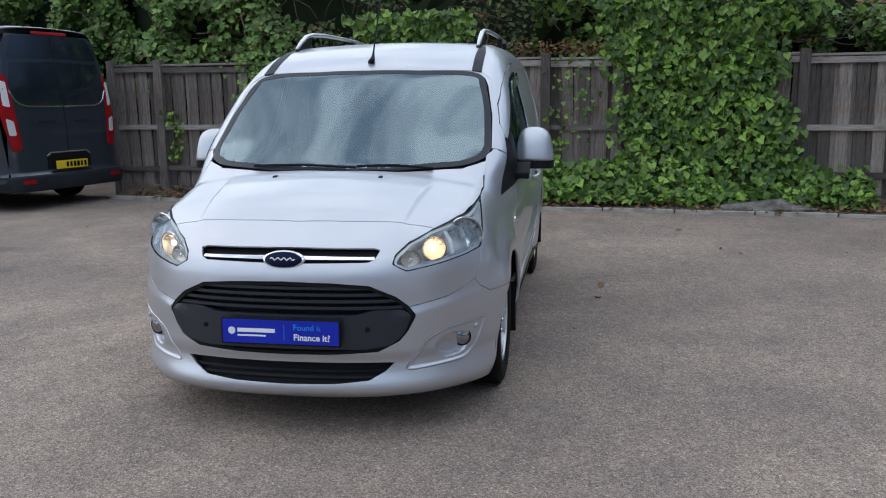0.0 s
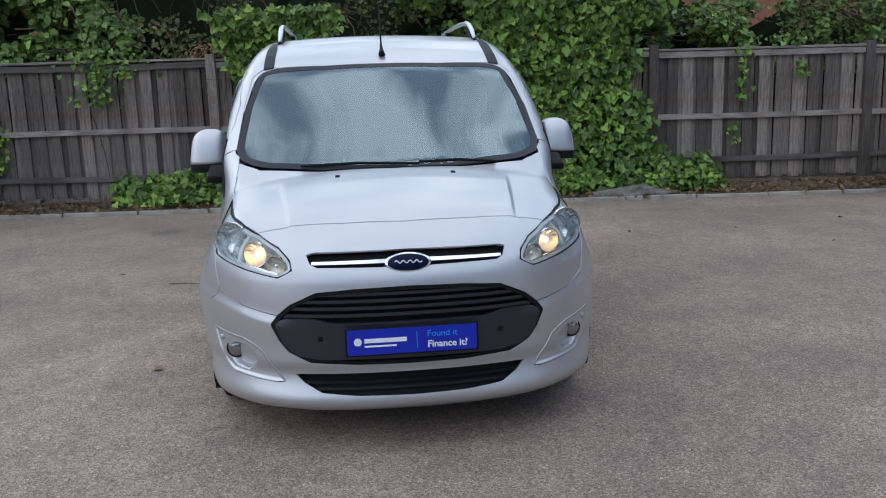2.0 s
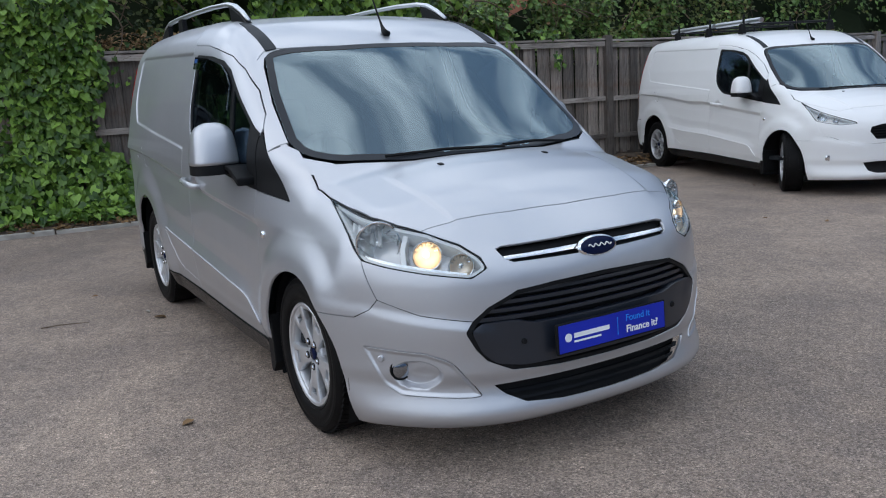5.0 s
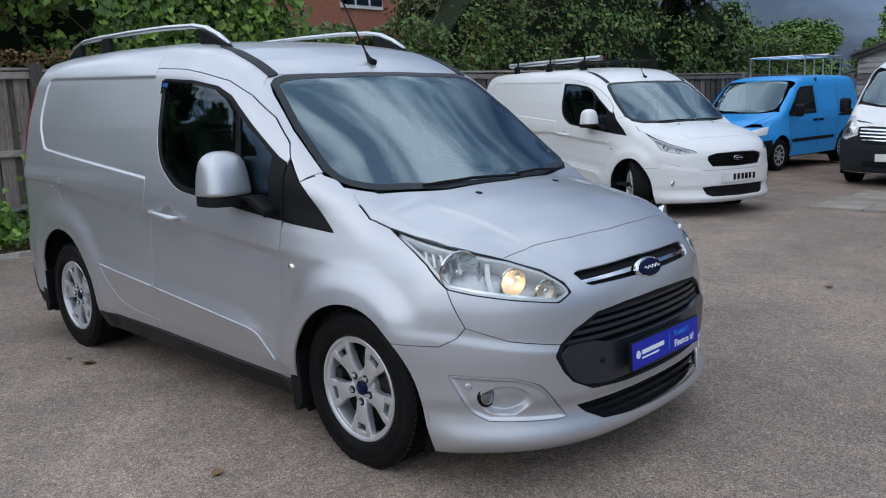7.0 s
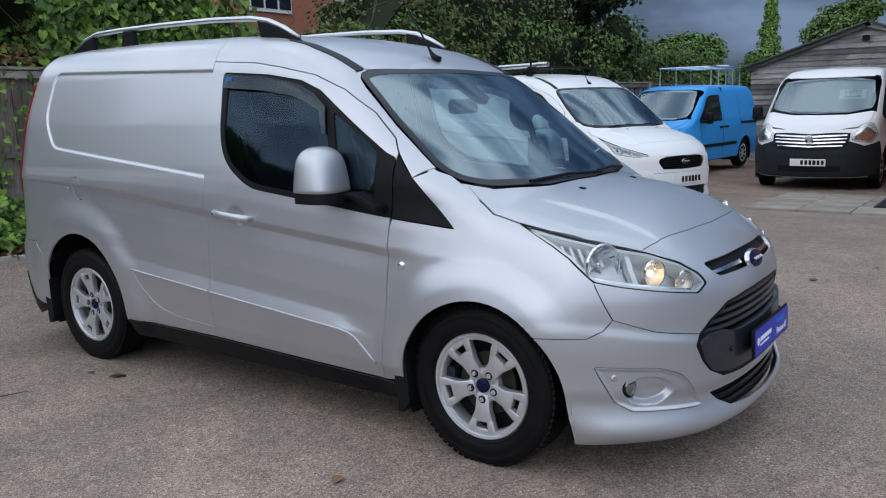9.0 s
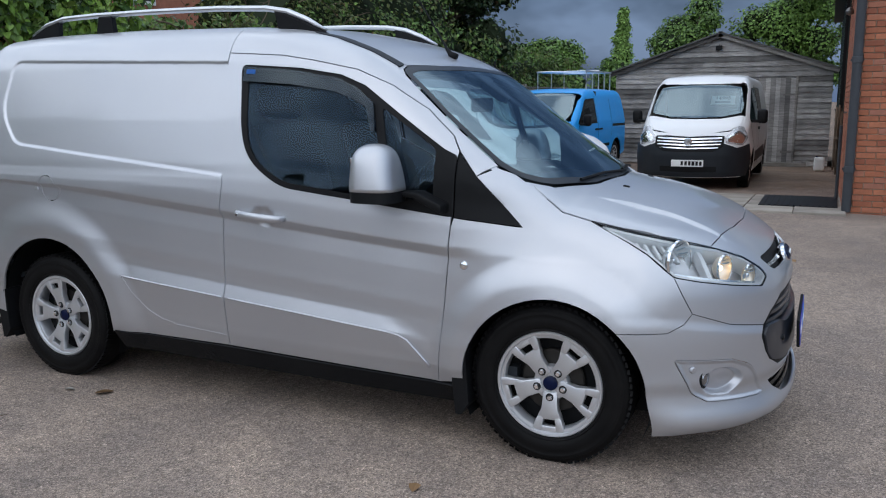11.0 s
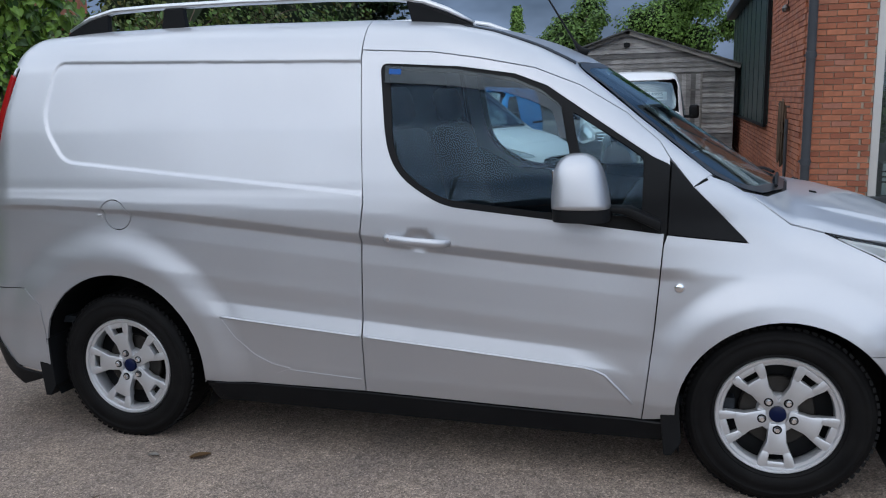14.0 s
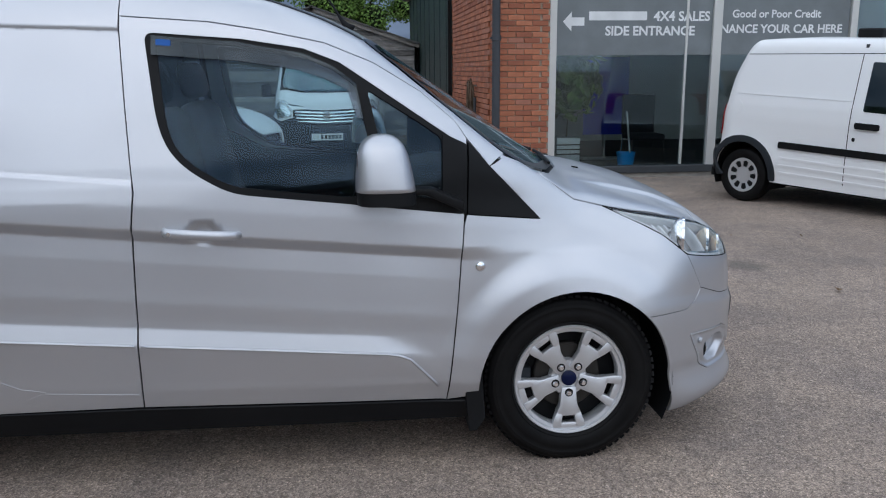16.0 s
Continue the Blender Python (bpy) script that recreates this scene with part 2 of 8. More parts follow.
def tube(pts, radius, seg=8, bm=None, flat=1.0, up=(0, 0, 1)):
    """A round or flattened bar along pts; radius may be a list."""
    own = bmesh.new()
    pts = [Vector(p) for p in pts]
    rings = []
    for i, p in enumerate(pts):
        d = (pts[min(i + 1, len(pts) - 1)] - pts[max(i - 1, 0)]).normalized()
        side = d.cross(Vector(up))
        if side.length < 1e-4:
            side = d.cross(Vector((1, 0, 0)))
        side.normalize()
        top = side.cross(d).normalized()
        r = radius[i] if isinstance(radius, (list, tuple)) else radius
        rings.append([own.verts.new(p + r * (math.cos(a) * side + flat * math.sin(a) * top))
                      for a in (2 * math.pi * k / seg for k in range(seg))])
    for a, b in zip(rings, rings[1:]):
        for i in range(seg):
            own.faces.new((a[i], a[(i + 1) % seg], b[(i + 1) % seg], b[i]))
    own.faces.new(rings[0][::-1])
    own.faces.new(rings[-1])
    bmesh.ops.recalc_face_normals(own, faces=own.faces[:])
    return merge(bm, own)


def rounded(pts, default=0.0, steps=6):
    """An outline whose corners (u, v[, radius]) are rounded."""
    out, n = [], len(pts)
    for i, p in enumerate(pts):
        r = p[2] if len(p) > 2 else default
        c = Vector(p[:2])
        a, b = Vector(pts[i - 1][:2]) - c, Vector(pts[(i + 1) % n][:2]) - c
        if r <= 0 or a.length < 1e-6 or b.length < 1e-6:
            out.append(tuple(c))
            continue
        p0, p1 = c + a * min(r / a.length, 0.48), c + b * min(r / b.length, 0.48)
        for k in range(steps + 1):
            t = k / steps
            q = (1 - t) ** 2 * p0 + 2 * t * (1 - t) * c + t * t * p1
            out.append((q.x, q.y))
    return out


def resample(pts, step, closed=True):
    out = []
    m = len(pts) if closed else len(pts) - 1
    for i in range(m):
        a, b = pts[i], pts[(i + 1) % len(pts)]
        d = math.hypot(b[0] - a[0], b[1] - a[1])
        if d < 1e-6:
            continue
        k = max(1, math.ceil(d / step))
        out += [(a[0] + (b[0] - a[0]) * j / k, a[1] + (b[1] - a[1]) * j / k) for j in range(k)]
    if not closed:
        out.append(tuple(pts[-1]))
    return out


def inset_loop(pts, d):
    """Moves a closed loop inwards by d (outwards where negative)."""
    p = np.array(pts)
    area = np.sum(p[:, 0] * np.roll(p[:, 1], -1) - np.roll(p[:, 0], -1) * p[:, 1])
    t = np.roll(p, -1, 0) - np.roll(p, 1, 0)
    t /= np.linalg.norm(t, axis=1, keepdims=True) + 1e-12
    n = np.stack([-t[:, 1], t[:, 0]], 1) * np.sign(area)
    return [tuple(q) for q in p + n * d]


def inside(p, loop):
    """Which of the points p lie in the closed loop."""
    q = np.array(loop)
    x, y = p[:, 0:1], p[:, 1:2]
    x0, y0, x1, y1 = q[:, 0], q[:, 1], np.roll(q[:, 0], -1), np.roll(q[:, 1], -1)
    dy = np.where(np.abs(y1 - y0) < 1e-12, 1e-12, y1 - y0)
    return (((y0 > y) != (y1 > y)) & (x < (x1 - x0) * (y - y0) / dy + x0)).sum(1) % 2 == 1


def table(nodes, soft=0.0):
    """A smooth curve through (input, output) nodes: linear, then blurred by soft."""
    a = np.array(nodes, float)
    lo, hi = a[0, 0] - 0.3, a[-1, 0] + 0.3
    g = np.arange(lo, hi, 0.004)
    v = np.interp(g, a[:, 0], a[:, 1])
    v = np.where(g < a[0, 0], a[0, 1] + (g - a[0, 0]) * (a[1, 1] - a[0, 1]) / (a[1, 0] - a[0, 0]), v)
    v = np.where(g > a[-1, 0], a[-1, 1] + (g - a[-1, 0]) * (a[-1, 1] - a[-2, 1]) / (a[-1, 0] - a[-2, 0]), v)
    if soft > 0:
        w = int(3 * soft / 0.004)
        kern = np.exp(-0.5 * (np.arange(-w, w + 1) * 0.004 / soft) ** 2)
        pad = np.concatenate([v[0] + (v[1] - v[0]) * np.arange(-w, 0), v, v[-1] + (v[-1] - v[-2]) * np.arange(1, w + 1)])
        v = np.convolve(pad, kern / kern.sum(), "valid")
    return lambda q: np.interp(q, g, v)


def smax(a, b, k):
    h = np.maximum(k - np.abs(a - b), 0) / k
    return np.maximum(a, b) + h * h * k * 0.25


def ease(q, a, b):
    t = np.clip((q - a) / (b - a), 0, 1)
    return t * t * (3 - 2 * t)


class Body:
    """A vehicle's skin: where skin(x, y, z) is zero. x forwards, y to its left, z up."""

    def __init__(self, skin, axis_x=1.0, axis_z=0.9):
        self.skin, self.ax, self.az = skin, axis_x, axis_z

    def rays(self, proj, uv):
        u, v = uv[:, 0], uv[:, 1]
        o, i = np.zeros(len(u)), np.ones(len(u))
        if proj == "side":
            return np.stack([u, -1.6 * i, v], 1), np.stack([o, i, o], 1), 1.55
        if proj == "top":
            return np.stack([u, v, 3.0 * i], 1), np.stack([o, o, -i], 1), 2.7
        if proj == "front":
            return np.stack([3.6 * i, u, v], 1), np.stack([-i, o, o], 1), 3.4
        if proj == "rear":
            return np.stack([-3.6 * i, u, v], 1), np.stack([i, o, o], 1), 3.4
        if proj == "nose":
            c, s = np.cos(u), np.sin(u)
            return np.stack([self.ax + 2.4 * c, 2.4 * s, v], 1), np.stack([-c, -s, o], 1), 2.3
        if proj == "tail":
            c, s = np.cos(u), np.sin(u)
            return np.stack([-self.ax - 2.4 * c, 2.4 * s, v], 1), np.stack([c, -s, o], 1), 2.3
        c, s = np.cos(v), np.sin(v)
        mid = self.az if proj == "cant" else 0.55
        return np.stack([u, -2.0 * c, mid + 2.0 * s], 1), np.stack([o, c, -s], 1), 1.95

    def flat(self, proj, p):
        p = np.asarray(p, float)
        x, y, z = p[:, 0], p[:, 1], p[:, 2]
        if proj == "nose":
            return np.stack([np.arctan2(y, x - self.ax), z], 1)
        if proj == "tail":
            return np.stack([np.arctan2(y, -x - self.ax), z], 1)
        if proj in ("cant", "hood"):
            return np.stack([x, np.arctan2(z - (self.az if proj == "cant" else 0.55), -y)], 1)
        return np.stack({"side": (x, z), "top": (x, y), "front": (y, z), "rear": (y, z)}[proj], 1)

    def at(self, proj, uv):
        uv = np.asarray(uv, float)
        o, d, far = self.rays(proj, uv)
        steps = np.linspace(0, far, 60)
        lo, hi, done = np.zeros(len(uv)), np.full(len(uv), far), np.zeros(len(uv), bool)
        for a, b in zip(steps, steps[1:]):
            q = o + d * b
            now = (self.skin(q[:, 0], q[:, 1], q[:, 2]) < 0) & ~done
            lo, hi = np.where(now, a, lo), np.where(now, b, hi)
            done |= now
            if done.all():
                break
        lo = np.where(done, lo, far)
        for _ in range(15):
            mid = (lo + hi) / 2
            q = o + d * mid[:, None]
            neg = self.skin(q[:, 0], q[:, 1], q[:, 2]) < 0
            lo, hi = np.where(neg, lo, mid), np.where(neg, mid, hi)
        return o + d * hi[:, None]

    def turn(self, src, pts, dst):
        """An outline of one projection in another."""
        return [tuple(q) for q in self.flat(dst, self.at(src, pts))]

    def normals(self, p):
        e, out = 2e-3, []
        for k in range(3):
            h = np.zeros(3)
            h[k] = e
            a, b = p + h, p - h
            out.append(self.skin(a[:, 0], a[:, 1], a[:, 2]) - self.skin(b[:, 0], b[:, 1], b[:, 2]))
        n = np.stack(out, 1)
        return n / (np.linalg.norm(n, axis=1, keepdims=True) + 1e-12)

    def panel(self, name, proj, outer, mat, parent, holes=(), res=0.035, gap=0.002, lift=0.0, rim=0.012, mirror=False,
              label="", dent=None, ratio=1.0, lines=(), tight=0.006):
        """One sheet of the skin within an outline, with turned-in edges. dent: a function of uv that lifts the sheet."""
        outer = inset_loop(resample(outer, res), gap)
        loops = [outer] + [inset_loop(resample(h, res), -gap) for h in holes]
        lo, hi = np.min(outer, 0), np.max(outer, 0)
        gu, gv = np.meshgrid(np.arange(lo[0], hi[0], res), np.arange(lo[1], hi[1], res * ratio))
        gu = gu + (np.arange(gu.shape[0]) % 2)[:, None] * res / 2
        g = np.stack([gu.ravel(), gv.ravel()], 1)
        g = g[inside(g, outer)]
        for h in loops[1:]:
            if len(g):
                g = g[~inside(g, h)]
        edge = np.concatenate([np.array(lp) for lp in loops])
        if len(g):
            keep = np.ones(len(g), bool)
            for e in np.array_split(edge, max(1, len(edge) // 60)):
                keep &= (np.hypot(g[:, None, 0] - e[None, :, 0], g[:, None, 1] - e[None, :, 1]).min(1) > res * 0.55)
            g = g[keep]
        # rows of points along the creases keep them crisp
        for ln in lines:
            ln = np.array(resample(ln, res, closed=False))
            t = np.gradient(ln, axis=0)
            t /= np.linalg.norm(t, axis=1, keepdims=True) + 1e-12
            rows = np.concatenate([ln + np.stack([-t[:, 1], t[:, 0]], 1) * (k * tight) for k in (-3, -2, -1, 0, 1, 2, 3)])
            ok = inside(rows, outer)
            for h in loops[1:]:
                ok &= ~inside(rows, h)
            rows = rows[ok]
            if not len(rows):
                continue
            rows = rows[np.hypot(rows[:, None, 0] - edge[None, :, 0], rows[:, None, 1] - edge[None, :, 1]).min(1) > tight * 0.6]
            if len(g) and len(rows):
                far_off = np.ones(len(g), bool)
                for e in np.array_split(rows, max(1, len(rows) // 60)):
                    far_off &= np.hypot(g[:, None, 0] - e[None, :, 0], g[:, None, 1] - e[None, :, 1]).min(1) > tight * 0.9
                g = np.concatenate([g[far_off], rows])
        verts = [tuple(p) for p in edge] + [tuple(p) for p in g]
        edges, k = [], 0
        for lp in loops:
            edges += [(k + i, k + (i + 1) % len(lp)) for i in range(len(lp))]
            k += len(lp)
        cv, ce, cf, ov, _, _ = geometry.delaunay_2d_cdt([Vector(v) for v in verts], edges, [], 1, 1e-6)
        uv = np.array([(v.x, v.y) for v in cv])
        tri = np.array([tuple(f) for f in cf])
        mid = uv[tri].mean(1)
        good = inside(mid, outer)
        for h in loops[1:]:
            good &= ~inside(mid, h)
        cf = [tuple(int(k) for k in f) for f in tri[good]]
        p = self.at(proj, uv)
        n = self.normals(p)
        flat_p, flat_n = p, n
        raise_by = lift + (dent(p) if dent else 0.0)
        p = p + n * np.reshape(raise_by, (-1, 1))
        faces = [tuple(f) for f in cf]
        a, b, c = (p[[f[i] for f in faces]] for i in range(3))
        wrong = (np.cross(b - a, c - a) * n[[f[0] for f in faces]]).sum(1) < 0
        faces = [f[::-1] if w else f for f, w in zip(faces, wrong)]
        if dent:
            slope = np.stack([(dent(flat_p + h) - dent(flat_p - h)) / 0.003 for h in np.eye(3) * 0.0015], 1)
            slope -= flat_n * (slope * flat_n).sum(1, keepdims=True)
            n = flat_n - slope
            n /= np.linalg.norm(n, axis=1, keepdims=True)
        count, pts, nrm = len(p), list(p), list(n)
        if rim > 0:
            use = {}
            for f in faces:
                for i in range(len(f)):
                    s, t = f[i], f[(i + 1) % len(f)]
                    use[(s, t)] = True
            lut = {}
            for s, t in list(use):
                if (t, s) in use:
                    continue
                out = np.cross(p[t] - p[s], n[s])
                out = out / (np.linalg.norm(out) + 1e-9)
                for q in (s, t):
                    if q not in lut:
                        lut[q] = (len(pts), len(pts) + 1)
                        pts += [p[q], p[q] - n[q] * rim]
                        nrm += [0.6 * n[q] + out, out]
                (s0, s1), (t0, t1) = lut[s], lut[t]
                faces.append((s0, s1, t1, t0))
        pts, nrm = np.array(pts), np.array(nrm)
        if mirror:
            pts[:, 1] *= -1
            nrm[:, 1] *= -1
            faces = [f[::-1] for f in faces]
        me = bpy.data.meshes.new(name)
        me.from_pydata(pts.tolist(), [], faces)
        me.shade_smooth()
        nrm = nrm / (np.linalg.norm(nrm, axis=1, keepdims=True) + 1e-12)
        me.normals_split_custom_set_from_vertices(nrm.tolist())
        return link_mesh(name, me, mat, parent, label)


def text_mesh(words, size, mat, parent, m, name="lettering", bold=0.0, depth=0.0006):
    cu = bpy.data.curves.new(name, "FONT")
    cu.body, cu.size, cu.align_x, cu.align_y, cu.extrude, cu.offset, cu.resolution_u = words, size, "CENTER", "CENTER", depth, bold, 3
    tmp = bpy.data.objects.new(name, cu)
    me = bpy.data.meshes.new_from_object(tmp)
    bpy.data.objects.remove(tmp)
    bpy.data.curves.remove(cu)
    me.materials.clear()
    ob = link_mesh(name, me, mat, parent)
    ob.matrix_basis = m
    return ob

# ------------------------------------------------------------------ ground
def tarmac():
    m = Nodes("worn_tarmac", 0.9, 0.0, (0.12, 0.115, 0.11))
    stone = m.node("ShaderNodeTexVoronoi", Scale=130.0)
    m.wire(m.coords(), stone.inputs["Vector"])
    fine = m.node("ShaderNodeTexVoronoi", Scale=260.0)
    m.wire(m.coords(), fine.inputs["Vector"])
    big, mid, small = m.noise(0.35, 6, 0.6), m.noise(1.6, 7, 0.7), m.noise(14.0, 6, 0.7)
    c = m.ramp(big, [(0.32, (0.238, 0.186, 0.143)), (0.48, (0.352, 0.276, 0.209)), (0.64, (0.445, 0.350, 0.264))])
    c = m.mix(m.ramp(mid, [(0.36, 0.55), (0.60, 0.0)]), c, (0.185, 0.155, 0.135))
    c = m.mix(m.ramp(small, [(0.38, 0.30), (0.55, 0.0)]), c, (0.140, 0.118, 0.104))
    c = m.mix(m.ramp(small, [(0.60, 0.0), (0.76, 0.25)]), c, (0.46, 0.39, 0.335))
    c = m.mix(1.0, c, (0.985, 0.980, 1.035), "MULTIPLY")
    speck = m.ramp(stone.outputs["Color"], [(0.08, 0.40), (0.5, 0.95), (0.80, 1.2), (0.97, 1.9)])
    c = m.mix(0.85, c, m.mix(1.0, c, speck, "MULTIPLY"))
    speck2 = m.ramp(fine.outputs["Color"], [(0.1, 0.45), (0.6, 1.0), (0.95, 1.8)])
    c = m.mix(0.7, c, m.mix(1.0, c, speck2, "MULTIPLY"))
    # dark oil spots and fine cracks
    spots = m.node("ShaderNodeTexVoronoi", Scale=0.55)
    m.wire(m.coords(), spots.inputs["Vector"])
    c = m.mix(m.ramp(m.mix(0.12, spots.outputs["Distance"], small), [(0.10, 0.55), (0.19, 0.0)]), c, (0.06, 0.056, 0.054))
    # dirt and gravel washed towards the shed
    pos = m.t.nodes.new("ShaderNodeSeparateXYZ")
    m.wire(m.coords(), pos.inputs[0])
    far = m.t.nodes.new("ShaderNodeMapRange")
    far.inputs[1].default_value, far.inputs[2].default_value = 8.0, 11.5
    m.wire(pos.outputs["Y"], far.inputs[0])
    c = m.mix(m.mix(1.0, far.outputs[0], m.ramp(m.noise(1.2, 6, 0.7), [(0.30, 0.35), (0.60, 0.95)]), "MULTIPLY"), c, m.mix(1.0, c, (0.62, 0.52, 0.42), "MULTIPLY"))
    m.color(c)
    h = m.mix(0.5, stone.outputs["Distance"], m.noise(60.0, 4))
    m.bump(h, 0.8, 0.008)
    return m.mat


def ground_z(x, y):
    """The yard falls a little towards the shed and before the office."""
    east = -0.060 * float(ease(np.array(y), 3.0, 7.0) * ease(np.array(x), 2.4, 4.4))
    return (-0.022 * max(0.0, y - 7.5) if y < 22 else -0.319) + east


def make_ground():
    bm = bmesh.new()
    xs = [-400, -120, -40, -15] + [i * 0.5 for i in range(-20, 31)] + [22, 40, 120, 400]
    ys = [-400, -120, -40, -18] + [i * 0.5 for i in range(-22, 45)] + [40, 120, 400]
    grid = [[bm.verts.new((x, y, ground_z(x, y) + (0.012 * noise.noise(Vector((x * 0.4, y * 0.4, 0))) if abs(x) < 12 and abs(y) < 24 and (abs(x) > 3 or abs(y) > 2) else 0)))
             for y in ys] for x in xs]
    for i in range(len(xs) - 1):
        for j in range(len(ys) - 1):
            bm.faces.new((grid[i][j], grid[i + 1][j], grid[i + 1][j + 1], grid[i][j + 1]))
    ob = part("ground", bm, tarmac(), smooth="all")
    return tagged(ob, "worn grey-brown tarmac of a car park", "ground", kind="structure")


make_ground()

# ------------------------------------------------------------------ yard: edging, bank, fence
def fence_x(y):
    return -5.95 + 0.075 * y


def kerb_x(y):
    return -5.12 + 0.107 * y


def grey_wood(name, light, dark, rust=0.0, along="z"):
    m = Nodes(name, 0.85, 0.0, light)
    st = {"z": (9.0, 9.0, 0.7), "y": (9.0, 0.7, 9.0), "x": (0.7, 9.0, 9.0)}[along]
    grain = m.noise(6.0, 7, 0.65, stretch=st)
    c = m.ramp(grain, [(0.28, dark), (0.52, light), (0.78, tuple(1.35 * k for k in light))])
    c = m.mix(m.ramp(m.noise(1.7, 5), [(0.45, 0.0), (0.75, 0.75)]), c, tuple(0.55 * k for k in dark))
    if rust:
        c = m.mix(m.ramp(m.noise(3.1, 4), [(0.5, 0.0), (0.75, rust)]), c, (0.16, 0.085, 0.05))
    shade = m.ramp(m.random(), [(0.0, 0.42), (0.5, 0.95), (1.0, 1.5)])
    m.color(m.mix(1.0, c, shade, "MULTIPLY"))
    m.bump(grain, 0.5, 0.004)
    return m.mat


BOARD = grey_wood("weathered_board", (0.238, 0.206, 0.182), (0.060, 0.049, 0.043), 0.7)
RAIL = grey_wood("weathered_rail", (0.30, 0.268, 0.240), (0.13, 0.108, 0.096), 0.3, "y")
CONCRETE = Nodes("concrete", 0.85, 0.0, (0.3, 0.29, 0.27))
CONCRETE.color(CONCRETE.mix(CONCRETE.ramp(CONCRETE.noise(3.0, 6), [(0.35, 0.0), (0.7, 1.0)]), (0.26, 0.245, 0.22), (0.50, 0.475, 0.43)))
CONCRETE.bump(CONCRETE.noise(60.0, 5), 0.35, 0.004)
CONCRETE = CONCRETE.mat


RUBBLE = Nodes("old_rubble", 0.9, 0.0, (0.2, 0.19, 0.17))
RUBBLE.color(RUBBLE.mix(RUBBLE.ramp(RUBBLE.noise(6.0, 7, 0.7), [(0.35, 0.0), (0.65, 1.0)]), (0.085, 0.076, 0.066), (0.27, 0.25, 0.225)))
RUBBLE.bump(RUBBLE.noise(30.0, 6, 0.7), 0.9, 0.02)
RUBBLE = RUBBLE.mat


def board_mesh(w, h, t, seed):
    rnd = random.Random(seed)
    bm = box(0, 0, h / 2, t, w, h, 0.004, 1)
    for v in bm.verts:
        if v.co.z > h * 0.5:
            v.co.z += rnd.uniform(-0.012, 0.012)
        v.co.x += rnd.uniform(-0.003, 0.003)
    me = bpy.data.meshes.new("board")
    bm.to_mesh(me)
    bm.free()
    me.materials.append(BOARD)
    return me


def make_fence():
    posts = [-5.82, -5.02, -1.95, 0.73, 3.9, 6.85, 10.0, 13.0, 16.0, 19.0, 22.0]
    rnd = random.Random(4)
    wide = [board_mesh(0.148, 1.80, 0.020, k) for k in range(5)]
    thin = [board_mesh(0.085, 1.80, 0.018, 20 + k) for k in range(4)]
    turn = math.degrees(math.atan(0.075))
    whole = thing("fence", pose(0, 0, 0), "weathered grey timber fence of upright boards on three rails", "fence")
    for i, y in enumerate(posts):
        z0 = ground_z(0, y)
        top = 1.99 - 0.006 * (y + 5) + z0 * 0.3
        po = part("post", box(0, 0, (top + 0.02 - z0) / 2 - 0.05, 0.11, 0.125, top + 0.08 - z0, 0.008), BOARD, whole)
        po.matrix_basis = pose(fence_x(y) + 0.07, y, z0 + 0.02, 0, rnd.uniform(-0.8, 0.8), -turn)
        if i == len(posts) - 1:
            break
        y1 = posts[i + 1]
        span = math.hypot(y1 - y, fence_x(y1) - fence_x(y))
        pan = new("bay")
        pan.parent, pan.matrix_basis = whole, pose(fence_x(y), y, z0, 0, 0, -turn)
        high = top - 0.10 - z0
        k, pos = 0, 0.02
        while pos < span - 0.05:
            w = 0.148 if k % 2 == 0 else 0.085
            b = new("board", rnd.choice(wide if k % 2 == 0 else thin))
            b.parent = pan
            b.matrix_basis = Matrix.LocRotScale((-0.006 if k % 2 else 0.024, pos + w / 2, 0.14 + rnd.uniform(-0.01, 0.01)), Euler((radians(rnd.uniform(-0.7, 0.7)), 0, radians(rnd.uniform(-2, 2)))), (1, 1, (high - 0.16 + 0.04) / 1.80))
            pos += w + rnd.uniform(-0.010, 0.014) - 0.010
            k += 1
        for z, d, h in ((high - 0.02, 0.055, 0.075), (0.5 * high + 0.08, 0.05, 0.07), (0.42, 0.05, 0.07)):
            sag = rnd.uniform(-0.02, 0.008)
            bm = box(0.058, span / 2, z, d, span, h)
            bmesh.ops.subdivide_edges(bm, edges=[e for e in bm.edges if abs(e.verts[0].co.y - e.verts[1].co.y) > 0.5], cuts=7)
            for v in bm.verts:
                v.co.z += sag * math.sin(math.pi * min(1, max(0, v.co.y / span)))
            part("rail", bm, RAIL, pan)
        part("cap", box(0.03, span / 2, high + 0.045, 0.13, span, 0.03, 0.004), RAIL, pan)
        part("gravel_board", box(0.015, span / 2, 0.07, 0.03, span, 0.17, 0.004), BOARD, pan)


